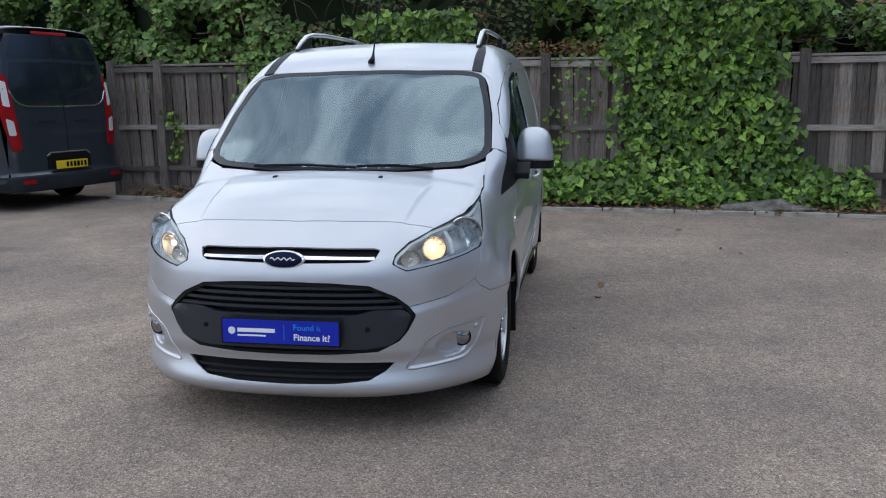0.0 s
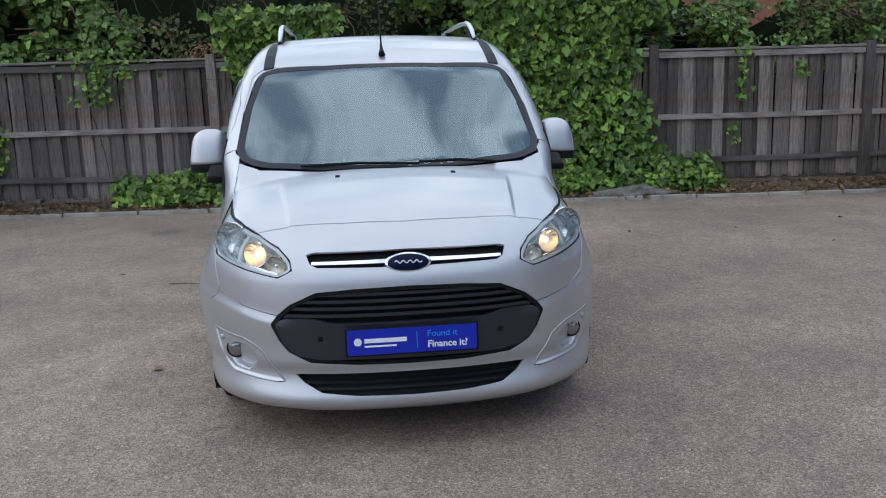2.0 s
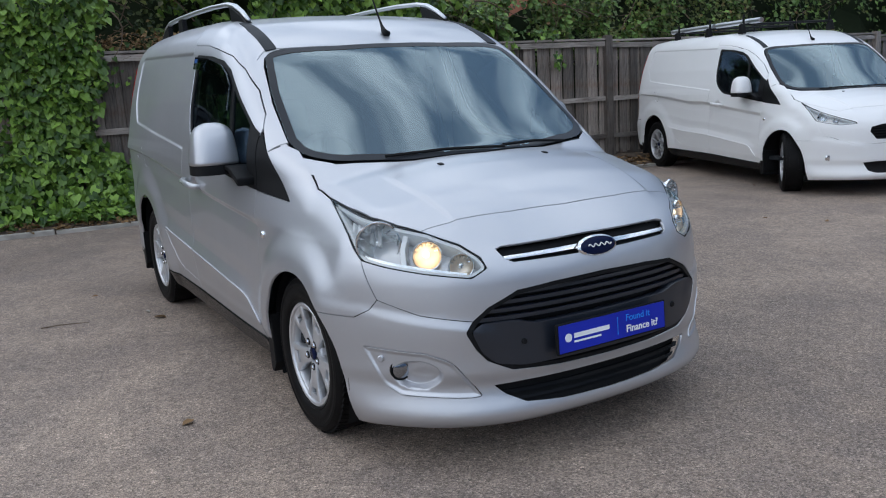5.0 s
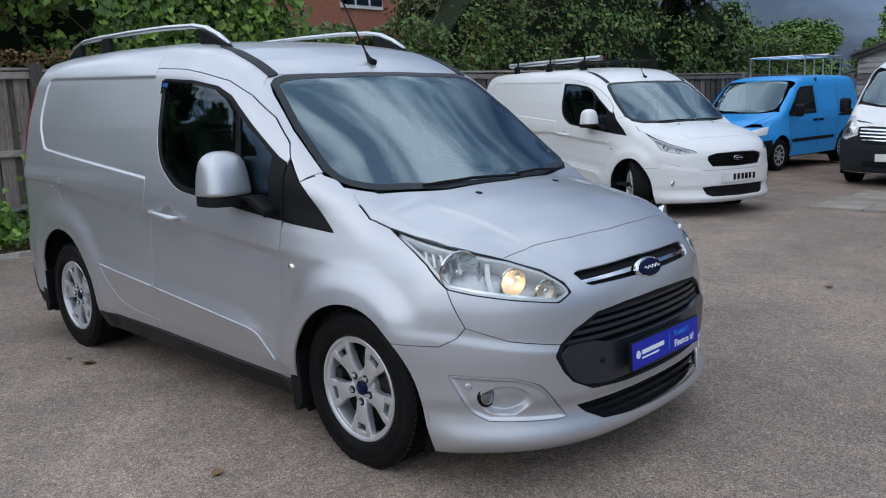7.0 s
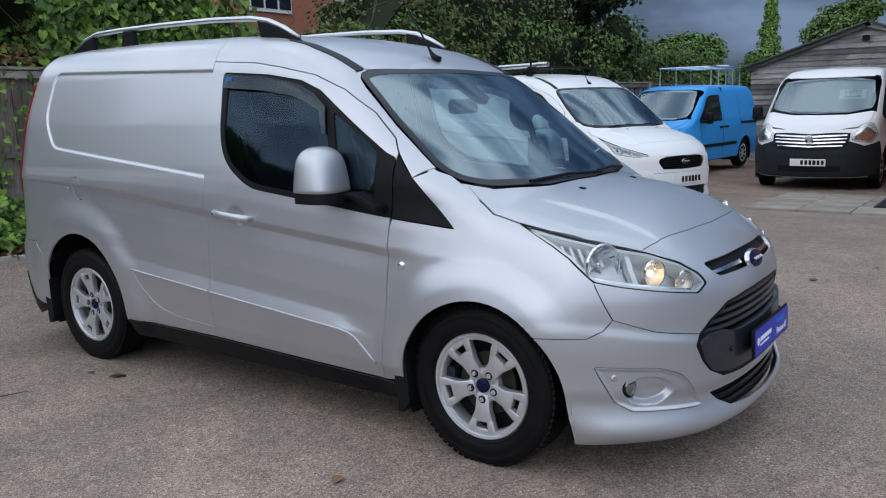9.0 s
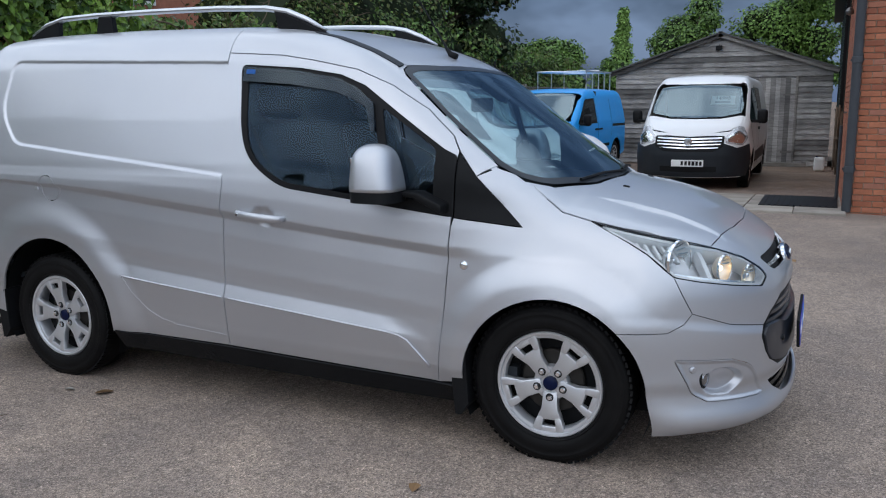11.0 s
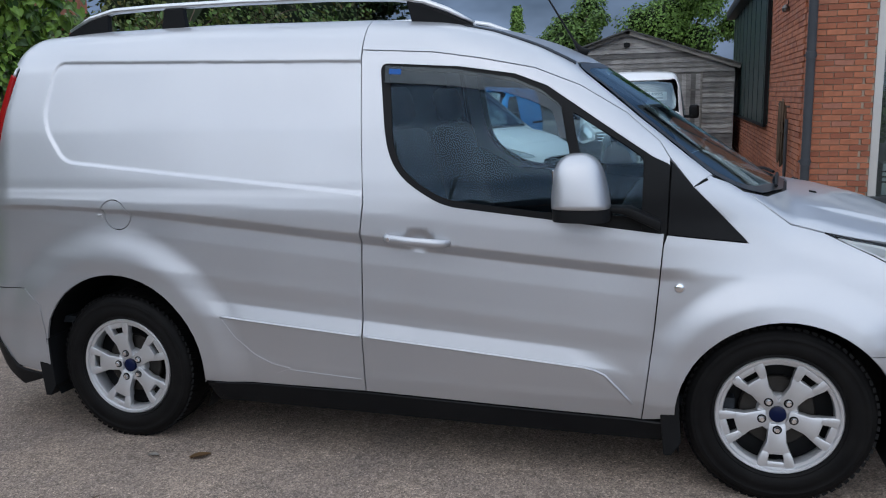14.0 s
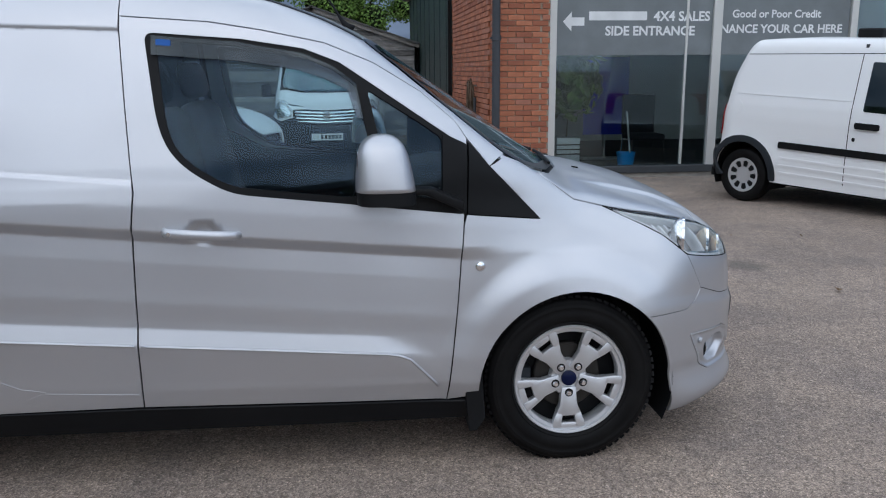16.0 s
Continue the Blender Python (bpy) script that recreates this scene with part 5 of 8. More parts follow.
# ------------------------------------------------------------------ the silver van and its white sister
def connect_skin(longer=0.0):
    """The skin of the compact van; longer: metres put into the load bay."""
    sec = table([(0.05, 0.80), (0.18, 0.842), (0.29, 0.868), (0.36, 0.883), (0.50, 0.893), (0.60, 0.892), (0.70, 0.899),
                 (0.80, 0.909), (0.914, 0.920), (1.00, 0.916), (1.08, 0.907), (1.15, 0.895), (1.35, 0.850), (1.60, 0.779), (1.72, 0.735), (1.9, 0.66)], 0.005)
    fold = table([(0.5, 0.0), (0.66, 0.002), (0.80, 0.017), (0.876, 0.030), (0.912, 0.0), (1.2, 0.0)], 0.003)
    rub = table([(0.3, 0.0), (0.40, 0.004), (0.50, 0.013), (0.530, 0.0155), (0.536, 0.014), (0.595, 0.0), (1.0, 0.0)], 0.003)
    up = table([(-2.4, 0.955), (-2.0, 0.965), (-1.5, 0.985), (-1.0, 1.0), (0.3, 1.0), (0.7, 0.985), (1.0, 0.955), (1.22, 0.895), (1.5, 0.850), (1.9, 0.80), (2.3, 0.74)], 0.11)
    low = table([(-2.4, 0.975), (-1.9, 0.985), (-1.0, 1.0), (0.5, 1.0), (1.0, 0.99), (1.5, 0.995), (1.75, 0.995), (2.3, 0.98)], 0.06)
    top = table([(-2.3, 1.72), (-2.0, 1.765), (-1.5, 1.795), (-0.9, 1.802), (-0.2, 1.79), (0.1, 1.768), (0.3, 1.728), (0.47, 1.672), (0.60, 1.612), (0.70, 1.552),
                 (1.38, 1.082), (1.44, 1.072), (1.52, 1.048), (1.75, 0.988), (1.95, 0.905), (2.05, 0.845), (2.2, 0.74), (2.4, 0.58)], 0.022)
    drop = table([(-2.0, 0.05), (0.3, 0.07), (0.6, 0.10), (1.1, 0.19), (1.45, 0.14), (2.2, 0.12)], 0.06)
    nose = table([(0.0, 2.02), (0.15, 2.13), (0.185, 2.200), (0.212, 2.218), (0.240, 2.212), (0.285, 2.190), (0.33, 2.180), (0.37, 2.198), (0.50, 2.19), (0.64, 2.18), (0.70, 2.172), (0.76, 2.150), (0.83, 2.095), (0.92, 1.98), (1.0, 1.86), (1.2, 1.7)], 0.012)
    tail = table([(0.0, 2.08), (0.25, 2.12), (0.45, 2.185), (0.62, 2.18), (0.70, 2.13), (1.0, 2.11), (1.4, 2.03), (1.7, 1.92), (1.9, 1.80)], 0.02)

    def skin(x, y, z):
        x = np.where(x < -0.3, np.where(x < -0.3 - longer, x + longer, -0.3), x) if longer else x
        ay = np.abs(y)
        w = ease(z, 0.28, 0.5) * (1 - ease(z, 1.0, 1.12))
        along = np.clip(x, -1.7, 1.3) + 0.1
        zz = z + (0.092 * along - 0.025) * w
        zr = z + 0.078 * along * w
        hi = ease(z, 0.52, 1.02)
        half = sec(zz) * (low(x) * (1 - hi) + up(x) * hi)
        half = half - fold(zz) * (1 - ease(x, 0.72, 1.12)) * (0.45 + 0.55 * ease(x, -1.75, -1.2))
        half = half + rub(zr) * ease(x, -0.92, -0.70) * (1 - ease(x + 0.9 * (zr - 0.53), 0.64, 0.84))
        # wheel arches swell out from a crisp shoulder
        for cx, r1, r2, swell in ((1.345, 0.400, 0.505, 0.024), (-1.331, 0.490, 0.625, 0.026)):
            r = np.hypot(x - cx, z - 0.325)
            half = half + swell * ease(r2 - r, -0.012, r2 - r1 + 0.004) * ease(z, 0.16, 0.36)
        roof = top(x) - drop(x) * ay**2
        roof = roof + 0.012 * ease(0.47 + 0.12 * (1.95 - x) - ay, -0.012, 0.012) * ease(x, 1.42, 1.6) * (1 - ease(x, 1.85, 2.0))
        zs = np.interp(ay, (0.40, 0.46, 0.56, 0.70, 0.85), (0.535, 0.555, 0.580, 0.605, 0.64))
        ledge = 0.011 * (1 - ease(z, zs - 0.052, zs - 0.004)) * ease(z, 0.40, 0.55) * ease(ay, 0.42, 0.52)
        front = nose(z) + ledge - (0.18 * ay**2 + 0.62 * ay**4.4)
        rear = -tail(z) + 0.05 * ay**2 + 0.38 * ay**8
        f = smax(ay - half, (z - roof) * 0.85, 0.13 - 0.04 * ease(x, 0.55, 1.25))
        f = smax(f, (x - front) * 0.8, 0.05)
        return smax(smax(f, (rear - x) * 0.9, 0.09), 0.13 - z, 0.04)
    return skin


CONNECT = Body(connect_skin(), 1.0, 0.9)
CONNECT_LONG = Body(connect_skin(0.4), 1.0, 0.9)


def arc(cx, cz, r, a0, a1, n=22):
    return [(cx + r * math.cos(radians(a0 + (a1 - a0) * i / n)), cz + r * math.sin(radians(a0 + (a1 - a0) * i / n))) for i in range(n + 1)]


def ribbon(pts, half):
    """A thin band along a line."""
    p = np.array([q[:2] for q in pts])
    t = np.gradient(p, axis=0)
    t /= np.linalg.norm(t, axis=1, keepdims=True)
    n = np.stack([-t[:, 1], t[:, 0]], 1) * half
    return [tuple(q) for q in p + n] + [tuple(q) for q in (p - n)[::-1]]


def both(pts):
    """An outline of half a front, (u, v) with u < 0 from the middle line outwards, closed by its mirror."""
    return list(pts) + [(-u, v) for u, v in reversed(pts) if abs(u) > 1e-6]


def bars_plate(name, m, w, h, face, ink, parent, groups=((-0.22, 4), (0.12, 3)), label="", depth=0.012):
    """A registration plate whose characters are plain bars."""
    pl = part(name, box(0, 0, 0, depth, w, h, 0.003), face, parent, label)
    pl.matrix_basis = m
    step = w * 0.118
    for start, count in groups:
        for i in range(count):
            b = part("bar", box(depth / 2 + 0.0012, w * start + i * step + step * 0.5, 0, 0.002, step * 0.62, h * 0.62), ink, pl)
    return pl


def alloy_wheel(parent, m, mat=None, spokes=5, r=0.326, start=270, label="five-spoke silver alloy wheel"):
    """A wheel standing in the xz plane, its face towards -y."""
    w = new("wheel")
    w.parent, w.matrix_basis = parent, m
    w["label"] = label
    mat = mat or ALLOY
    k = r / 0.326
    prof = [(0.213, -0.085), (0.220, -0.097), (0.226, -0.101), (0.229, -0.099), (0.232, -0.102), (0.248, -0.106), (0.266, -0.1075), (0.268, -0.1065), (0.284, -0.1065), (0.286, -0.1075), (0.298, -0.105), (0.300, -0.1025), (0.309, -0.099), (0.319, -0.086), (0.3255, -0.06), (0.326, 0.0),
            (0.3255, 0.06), (0.319, 0.086), (0.306, 0.100), (0.245, 0.105), (0.213, 0.085)]
    bm = lathe([(a * k, h) for a, h in prof], 64, close=False)
    part("tyre", bm, RUBBER, w, "black rubber tyre with a worn tread", smooth=True)
    tread = bmesh.new()
    for i in range(72):
        a = 2 * math.pi * i / 72
        for side in (-1, 1):
            mm = Matrix.Rotation(-a, 3, "Y") @ Matrix.Rotation(radians(18 * side), 3, "X")
            c = Matrix.Rotation(-a, 3, "Y") @ Vector((0.3225 * k, 0.062 * side, 0))
            box(c.x, c.y, c.z, 0.010, 0.052, 0.019, m=mm, bm=tread)
    part("tread", tread, RUBBER, w, kind="stuff")
    lip = lathe([(a * k, h) for a, h in [(0.186, -0.040), (0.1855, -0.078), (0.189, -0.084), (0.199, -0.086), (0.203, -0.094), (0.212, -0.096), (0.217, -0.090), (0.213, -0.07), (0.203, -0.03), (0.200, 0.09)]], 64, close=False)
    part("rim", lip, mat, w, smooth=True)
    for i in range(spokes):
        a = radians(start + 360 / spokes * i)
        bm = prism([(0.035, -0.028), (0.035, 0.028), (0.105, 0.034), (0.138, 0.049), (0.148, 0.024), (0.148, -0.024), (0.138, -0.049), (0.105, -0.034)], "y", -0.090, -0.056, 0.005)
        for s in (-1, 1):
            prism([(0.134, s * 0.020), (0.134, s * 0.047), (0.165, s * 0.060), (0.195, s * 0.066), (0.195, s * 0.030), (0.165, s * 0.026)], "y", -0.090, -0.060, 0.005, bm=bm)
        prism([(0.174, -0.04), (0.174, 0.04), (0.194, 0.045), (0.194, -0.045)], "y", -0.087, -0.066, 0.003, bm=bm)
        for v in bm.verts:
            v.co.x *= k
            v.co.z *= k
            v.co.y += 0.018 * (1 - abs(v.co.x) / 0.2) if v.co.x < 0.2 else 0
        bmesh.ops.transform(bm, matrix=Matrix.Rotation(-a, 4, "Y"), verts=bm.verts[:])
        part("spoke", bm, mat, w, smooth=True)
        b = lathe([(0.0, -0.087), (0.009, -0.087), (0.0105, -0.083), (0.0105, -0.055)], 6, close=False)
        bmesh.ops.transform(b, matrix=Matrix.Translation((0.056 * k * math.cos(a), 0, 0.056 * k * math.sin(a))), verts=b.verts[:])
        part("wheel_bolt", b, CHROME, w)
        # flat black ring on the spoke stands in for the shaded hollow round the bolt
        cup_ = lathe([(0.0108, -0.079), (0.016, -0.079), (0.0165, -0.060)], 16, close=False)
        bmesh.ops.transform(cup_, matrix=Matrix.Translation((0.056 * k * math.cos(a), 0, 0.056 * k * math.sin(a))), verts=cup_.verts[:])
        part("bolt_recess", cup_, BLACK, w)
    part("hub", lathe([(0.0, -0.066), (0.068, -0.066), (0.072, -0.060), (0.072, -0.03)], 32, close=False), mat, w, smooth=True)
    part("hub_cap", lathe([(0.0, -0.081), (0.022, -0.080), (0.029, -0.075), (0.030, -0.06)], 24, close=False), BADGE_BLUE, w, "dark blue centre cap", smooth=True)
    part("brake_disc", lathe([(0.0, -0.035), (0.125, -0.035), (0.130, -0.03), (0.130, -0.01)], 32, close=False), DISC, w, smooth=True)
    part("wheel_well_back", lathe([(0.0, -0.004), (0.2, -0.004), (0.2, 0.05)], 32, close=False), BLACK, w)
    return w


def wheel_liner(parent, cx, cz, r, y0, y1):
    bm = bmesh.new()
    pts = arc(cx, cz, r, -25, 205, 20)
    a = [bm.verts.new((x, y0, z)) for x, z in pts]
    b = [bm.verts.new((x, y1, z)) for x, z in pts]
    for i in range(len(pts) - 1):
        bm.faces.new((a[i], a[i + 1], b[i + 1], b[i]))
    bm.faces.new(b)
    part("wheel_arch_liner", bm, BLACK, parent, smooth=True)


def mirror_parts(van, paint_mat, sy):
    """A door mirror; sy: -1 for the right of the vehicle."""
    def shell(z0, z1, grow=0.0):
        bm = bmesh.new()
        rings = []
        for i in range(21):
            t = math.sin(i / 20 * math.pi / 2)
            z = z0 + (z1 - z0) * t
            q = (z - 1.035) / 0.22
            cap = (1 - max(0.0, (q - 0.42) / 0.59) ** 6) ** 0.5
            hx = (0.101 - 0.034 * q**2) * cap + grow
            hy = (0.107 - 0.028 * q**2) * cap + grow
            cx, cy = 0.665 - 0.015 * q, 0.968 - 0.008 * q
            ring = []
            for k in range(28):
                a = 2 * math.pi * k / 28
                c, s = math.cos(a), math.sin(a)
                e = 0.62
                px, py = hx * math.copysign(abs(c) ** e, c), hy * math.copysign(abs(s) ** e, s)
                ring.append(bm.verts.new((cx + px, sy * (cy + py), z)))
            rings.append(ring)
        for a, b in zip(rings, rings[1:]):
            for k in range(28):
                bm.faces.new((a[k], a[(k + 1) % 28], b[(k + 1) % 28], b[k]))
        bm.faces.new(rings[0][::-1])
        bm.faces.new(rings[-1])
        bmesh.ops.recalc_face_normals(bm, faces=bm.faces[:])
        return bm
    head = part("door_mirror", shell(1.072, 1.255), paint_mat, van, "painted door mirror with a black base", smooth="all")
    part("mirror_base", shell(1.028, 1.070, -0.003), BLACK, head, smooth=True)
    part("mirror_arm", prism([(0.60, 1.055), (0.80, 1.045), (0.93, 0.985), (0.93, 1.02), (0.82, 1.068), (0.62, 1.066)], "y", sy * 0.86, sy * 0.95, 0.006), BLACK, head, smooth=True)
    part("mirror_glass", box(0.572, sy * 0.962, 1.145, 0.006, 0.115, 0.115, 0.003), CHROME, head)


def build_connect(body, name, label, paint_mat, m, longer=0.0, late=False, group=""):
    van = thing(name, m, label, "van", group)

    def X(x):
        return x - longer if x < -0.3 else x
    P = body.panel
    seam = [(-0.2, 1.643), (0.09, 1.624), (0.256, 1.598), (0.47, 1.555), (0.636, 1.488), (0.80, 1.388), (0.92, 1.284), (0.957, 1.225)]
    b_post = [(-0.2, 1.643), (-0.2, 1.60), (-0.172, 1.15), (-0.166, 1.07), (-0.186, 0.90), (-0.194, 0.55), (-0.199, 0.302)]
    edge = [(0.957, 1.225), (0.951, 1.10), (0.94, 0.93), (0.915, 0.62), (0.876, 0.272)]
    wing_arch = arc(1.36, 0.305, 0.367, 182, 46, 20)
    bump_arch = arc(1.36, 0.305, 0.367, 46, 8, 6) + [(1.735, 0.27), (1.742, 0.16)]
    rear_arch = arc(X(-1.315), 0.345, 0.40, -8, 191, 26)
    window = [(-0.117, 1.586, 0.03), (0.193, 1.564), (0.40, 1.532), (0.52, 1.486), (0.64, 1.405), (0.80, 1.296), (0.935, 1.205, 0.01), (0.936, 0.968, 0.01), (0.519, 1.020), (0.149, 1.062, 0.06), (-0.004, 1.150, 0.10), (-0.075, 1.255, 0.10)]
    main_glass = [(-0.082, 1.566, 0.03), (0.175, 1.546), (0.40, 1.508), (0.50, 1.464), (0.572, 1.412, 0.02), (0.655, 1.040, 0.02), (0.519, 1.040), (0.150, 1.084, 0.06), (0.008, 1.166, 0.10), (-0.052, 1.26, 0.10)]
    small_glass = [(0.612, 1.398, 0.02), (0.80, 1.278), (0.866, 1.232, 0.02), (0.868, 1.022, 0.02), (0.692, 1.036, 0.02)]
    flap_at = (X(-1.282), 1.004)
    for mir in (False, True):
        sy = 1 if mir else -1
        # load-bay side, from the sill to the roof's gutter
        gutter = [(-0.2, -0.62), (X(-1.0), -0.62), (X(-1.93), -0.60)]
        side_loop = [(-0.2, 0.302), (X(-0.915), 0.302)] + rear_arch + [(X(-1.712), 0.60), (X(-1.80), 0.665), (X(-1.96), 0.66), (X(-1.985), 0.80), (X(-1.945), 1.10), (X(-1.875), 1.45), (X(-1.82), 1.62)]
        loop = body.turn("side", resample(side_loop, 0.03, closed=False), "cant")
        loop += body.turn("top", resample(gutter[::-1], 0.04, closed=False), "cant")
        loop += body.turn("side", resample(b_post, 0.03, closed=False)[:-1], "cant")
        flap = [(flap_at[0] + 0.064 * math.cos(a), flap_at[1] + 0.064 * math.sin(a)) for a in (2 * math.pi * i / 28 for i in range(28))]
        bay = [(X(-1.62), 1.644, 0.05), (-0.05, 1.597), (-0.05, 1.090), (X(-1.54), 1.222, 0.05), (X(-1.635), 1.345, 0.05), (X(-1.662), 1.43, 0.05)]
        bay_loop = np.array(rounded(bay))

        def bay_dent(p, bay_loop=bay_loop):
            uv = p[:, [0, 2]]
            a, b = bay_loop, np.roll(bay_loop, -1, 0)
            d = np.full(len(uv), 9.0)
            for s, t in zip(a, b):
                e = t - s
                k = np.clip(((uv - s) @ e) / (e @ e + 1e-9), 0, 1)
                d = np.minimum(d, np.hypot(*(uv - s - k[:, None] * e).T))
            d = np.where(inside(uv, bay_loop), d, -d)
            return -0.0075 * ease(d, -0.006, 0.010)
        bay_line = body.turn("side", resample([tuple(q) for q in inset_loop([tuple(q) for q in bay_loop], 0.003)], 0.03), "cant")
        def fold_line(c, slope, x0, x1):
            return [(x, c - slope * (min(max(x + (longer if x < -0.7 else 0), -1.7), 1.3) + 0.1)) for x in np.linspace(x0, x1, 50)]
        side_lines = [fold_line(0.937, 0.092, X(-1.80), -0.21), fold_line(0.901, 0.092, X(-1.80), -0.21), fold_line(0.530, 0.078, X(-0.88), -0.21), fold_line(0.565, 0.078, X(-0.88), -0.21), fold_line(0.597, 0.078, X(-0.88), -0.21), fold_line(0.825, 0.092, X(-1.80), -0.21), arc(X(-1.331), 0.325, 0.50, 178, 20, 40), arc(X(-1.331), 0.325, 0.55, 170, 14, 40), arc(X(-1.331), 0.325, 0.61, 165, 14, 40)]
        side_lines = [bay_line] + [body.turn("side", q, "cant") for q in side_lines] if not (late and mir) else []
        P("side_panel", "cant", loop, paint_mat, van, holes=[body.turn("side", flap, "cant")] if not mir else [], res=(0.04 if mir else 0.022) if late else 0.0165, gap=0.003, mirror=mir, dent=bay_dent, lines=side_lines)
        if not mir:
            # black disc added behind the flap: the shade in its gap, as colour
            P("flap_well", "side", inset_loop(flap, -0.012), BLACK, van, res=0.03, gap=0, lift=-0.016, rim=0)
            flap_ob = P("fuel_flap", "side", flap, paint_mat, van, res=0.015, gap=0.002, rim=0.006)
            part("flap_catch", box(flap_at[0] - 0.055, -0.921, flap_at[1], 0.024, 0.008, 0.014, 0.003), paint_mat, flap_ob)
        # cabin side frame: roof edge and screen pillar
        up_edge = body.flat("cant", body.at("top", resample([(1.10, -0.765), (0.85, -0.742), (0.645, -0.712), (0.60, -0.655), (0.585, -0.62), (-0.2, -0.62)], 0.03, closed=False)))
        low_edge = body.turn("side", resample(seam + [(1.035, 1.128)], 0.025, closed=False), "cant")
        P("roof_pillar", "cant", low_edge + [tuple(q) for q in up_edge], paint_mat, van, res=0.025, gap=0.0018, mirror=mir)
        # door
        door_loop = seam + edge[1:] + b_post[:0:-1]
        dl = resample(door_loop, 0.03)
        cup = [(0.052 + 0.062 * math.cos(a), 0.932 + 0.048 * math.sin(a)) for a in (2 * math.pi * i / 24 for i in range(24))]

        def cup_dent(p):
            r = np.hypot((p[:, 0] - 0.052) / 0.068, (p[:, 2] - 0.930) / 0.052)
            return -0.022 * (1 - ease(r, 0.35, 1.0))
        door_lines = [fold_line(0.937, 0.092, -0.19, 0.93), fold_line(0.901, 0.092, -0.19, 0.93), fold_line(0.530, 0.078, -0.19, 0.85), fold_line(0.565, 0.078, -0.19, 0.82), fold_line(0.597, 0.078, -0.19, 0.82), fold_line(0.825, 0.092, -0.19, 0.93)] if not (late and mir) else []
        door = P("front_door", "side", dl, paint_mat, van, holes=[rounded(window)], res=(0.04 if mir else 0.022) if late else 0.0165, gap=0.003, mirror=mir, dent=cup_dent, lines=door_lines)
        for k_, strip in enumerate(([(X(-0.815), 0.589), (-0.5 - longer, 0.564), (-0.205, 0.541)], [(-0.182, 0.539), (0.25, 0.505), (0.66, 0.471), (0.705, 0.462), (0.742, 0.445), (0.79, 0.395), (0.842, 0.337)], [(X(-0.815), 0.582), (X(-0.76), 0.50), (X(-0.68), 0.43), (X(-0.60), 0.392), (X(-0.52), 0.378)], [(X(-0.58), 0.352), (-0.53 - longer, 0.372), (-0.205, 0.352)])):
            # the first two get an added round bead, shaped to catch a bright sky line
            if k_ < 2:
                ln = body.at("side", resample(strip, 0.03, closed=False))
                ln = ln + body.normals(ln) * 0.0035
                part("side_crease", tube([(p_[0], p_[1] * -sy, p_[2]) for p_ in ln], 0.0048, 8), paint_mat, van, smooth="all")
                continue
            P("side_crease", "side", ribbon(resample(strip, 0.02, closed=False), 0.0045), paint_mat, van, res=0.02, gap=0, lift=0.0016, rim=0.002, mirror=mir)
        # black backing strip added so the door gap reads as dark as its shade
        P("door_seal", "side", inset_loop(resample(door_loop, 0.04), -0.014), BLACK, van, holes=[inset_loop(resample(door_loop, 0.04), 0.014)], res=0.04, gap=0, lift=-0.016, rim=0, mirror=mir)
        P("window_frame", "side", inset_loop(resample(rounded(window), 0.03), -0.004), BLACK, door, holes=[rounded(main_glass), rounded(small_glass)], res=0.03, gap=0.0, lift=-0.003, rim=0.014, mirror=mir)
        P("sail_panel", "side", rounded([(0.868, 1.246, 0.01), (0.953, 1.205, 0.01), (0.948, 0.965, 0.01), (0.862, 0.982, 0.01)]), BLACK, door, res=0.03, gap=0, lift=0.004, rim=0.01, mirror=mir)
        g1 = P("window_pane", "side", rounded(main_glass), GLASS, door, res=0.05, gap=-0.006, lift=-0.009, rim=0, mirror=mir)
        g2 = P("quarter_pane", "side", rounded(small_glass), GLASS, door, res=0.05, gap=-0.006, lift=-0.009, rim=0, mirror=mir)
        g1.visible_shadow = g2.visible_shadow = False
        if not late:
            wd = [(-0.094, 1.574, 0.02), (0.175, 1.553), (0.40, 1.514), (0.50, 1.470), (0.575, 1.414), (0.596, 1.30), (0.575, 1.30), (0.545, 1.395), (0.47, 1.432), (0.38, 1.462), (0.175, 1.492), (-0.094, 1.512)]
            P("wind_deflector", "side", wd, SMOKE, door, res=0.03, gap=0, lift=0.014, rim=0.01, mirror=mir, label="smoky acrylic wind deflector")
            if not mir:
                P("sticker", "side", rounded([(-0.078, 1.562), (-0.03, 1.559), (-0.03, 1.539), (-0.078, 1.542)], 0.004), STICKER, door, res=0.03, gap=0, lift=0.016, rim=0.001)
        hnd = tube([(-0.072, sy * 0.928, 0.938), (-0.06, sy * 0.950, 0.938), (0.02, sy * 0.957, 0.933), (0.10, sy * 0.957, 0.928), (0.155, sy * 0.948, 0.924), (0.172, sy * 0.918, 0.922)], [0.017, 0.0175, 0.0165, 0.0165, 0.016, 0.012], 12, flat=0.75, up=(0, 1, 0))
        h_ob = part("door_handle", hnd, paint_mat, door, smooth="all")
        lock = lathe([(0.0, 0.0), (0.007, 0.0), (0.009, 0.003), (0.009, 0.01)], 14, close=False)
        bmesh.ops.transform(lock, matrix=Matrix.Translation((-0.052, sy * 0.964, 0.938)) @ Matrix.Diagonal((1, -sy, 1, 1)), verts=lock.verts[:])
        part("keyhole", lock, CHROME, h_ob, smooth=True)
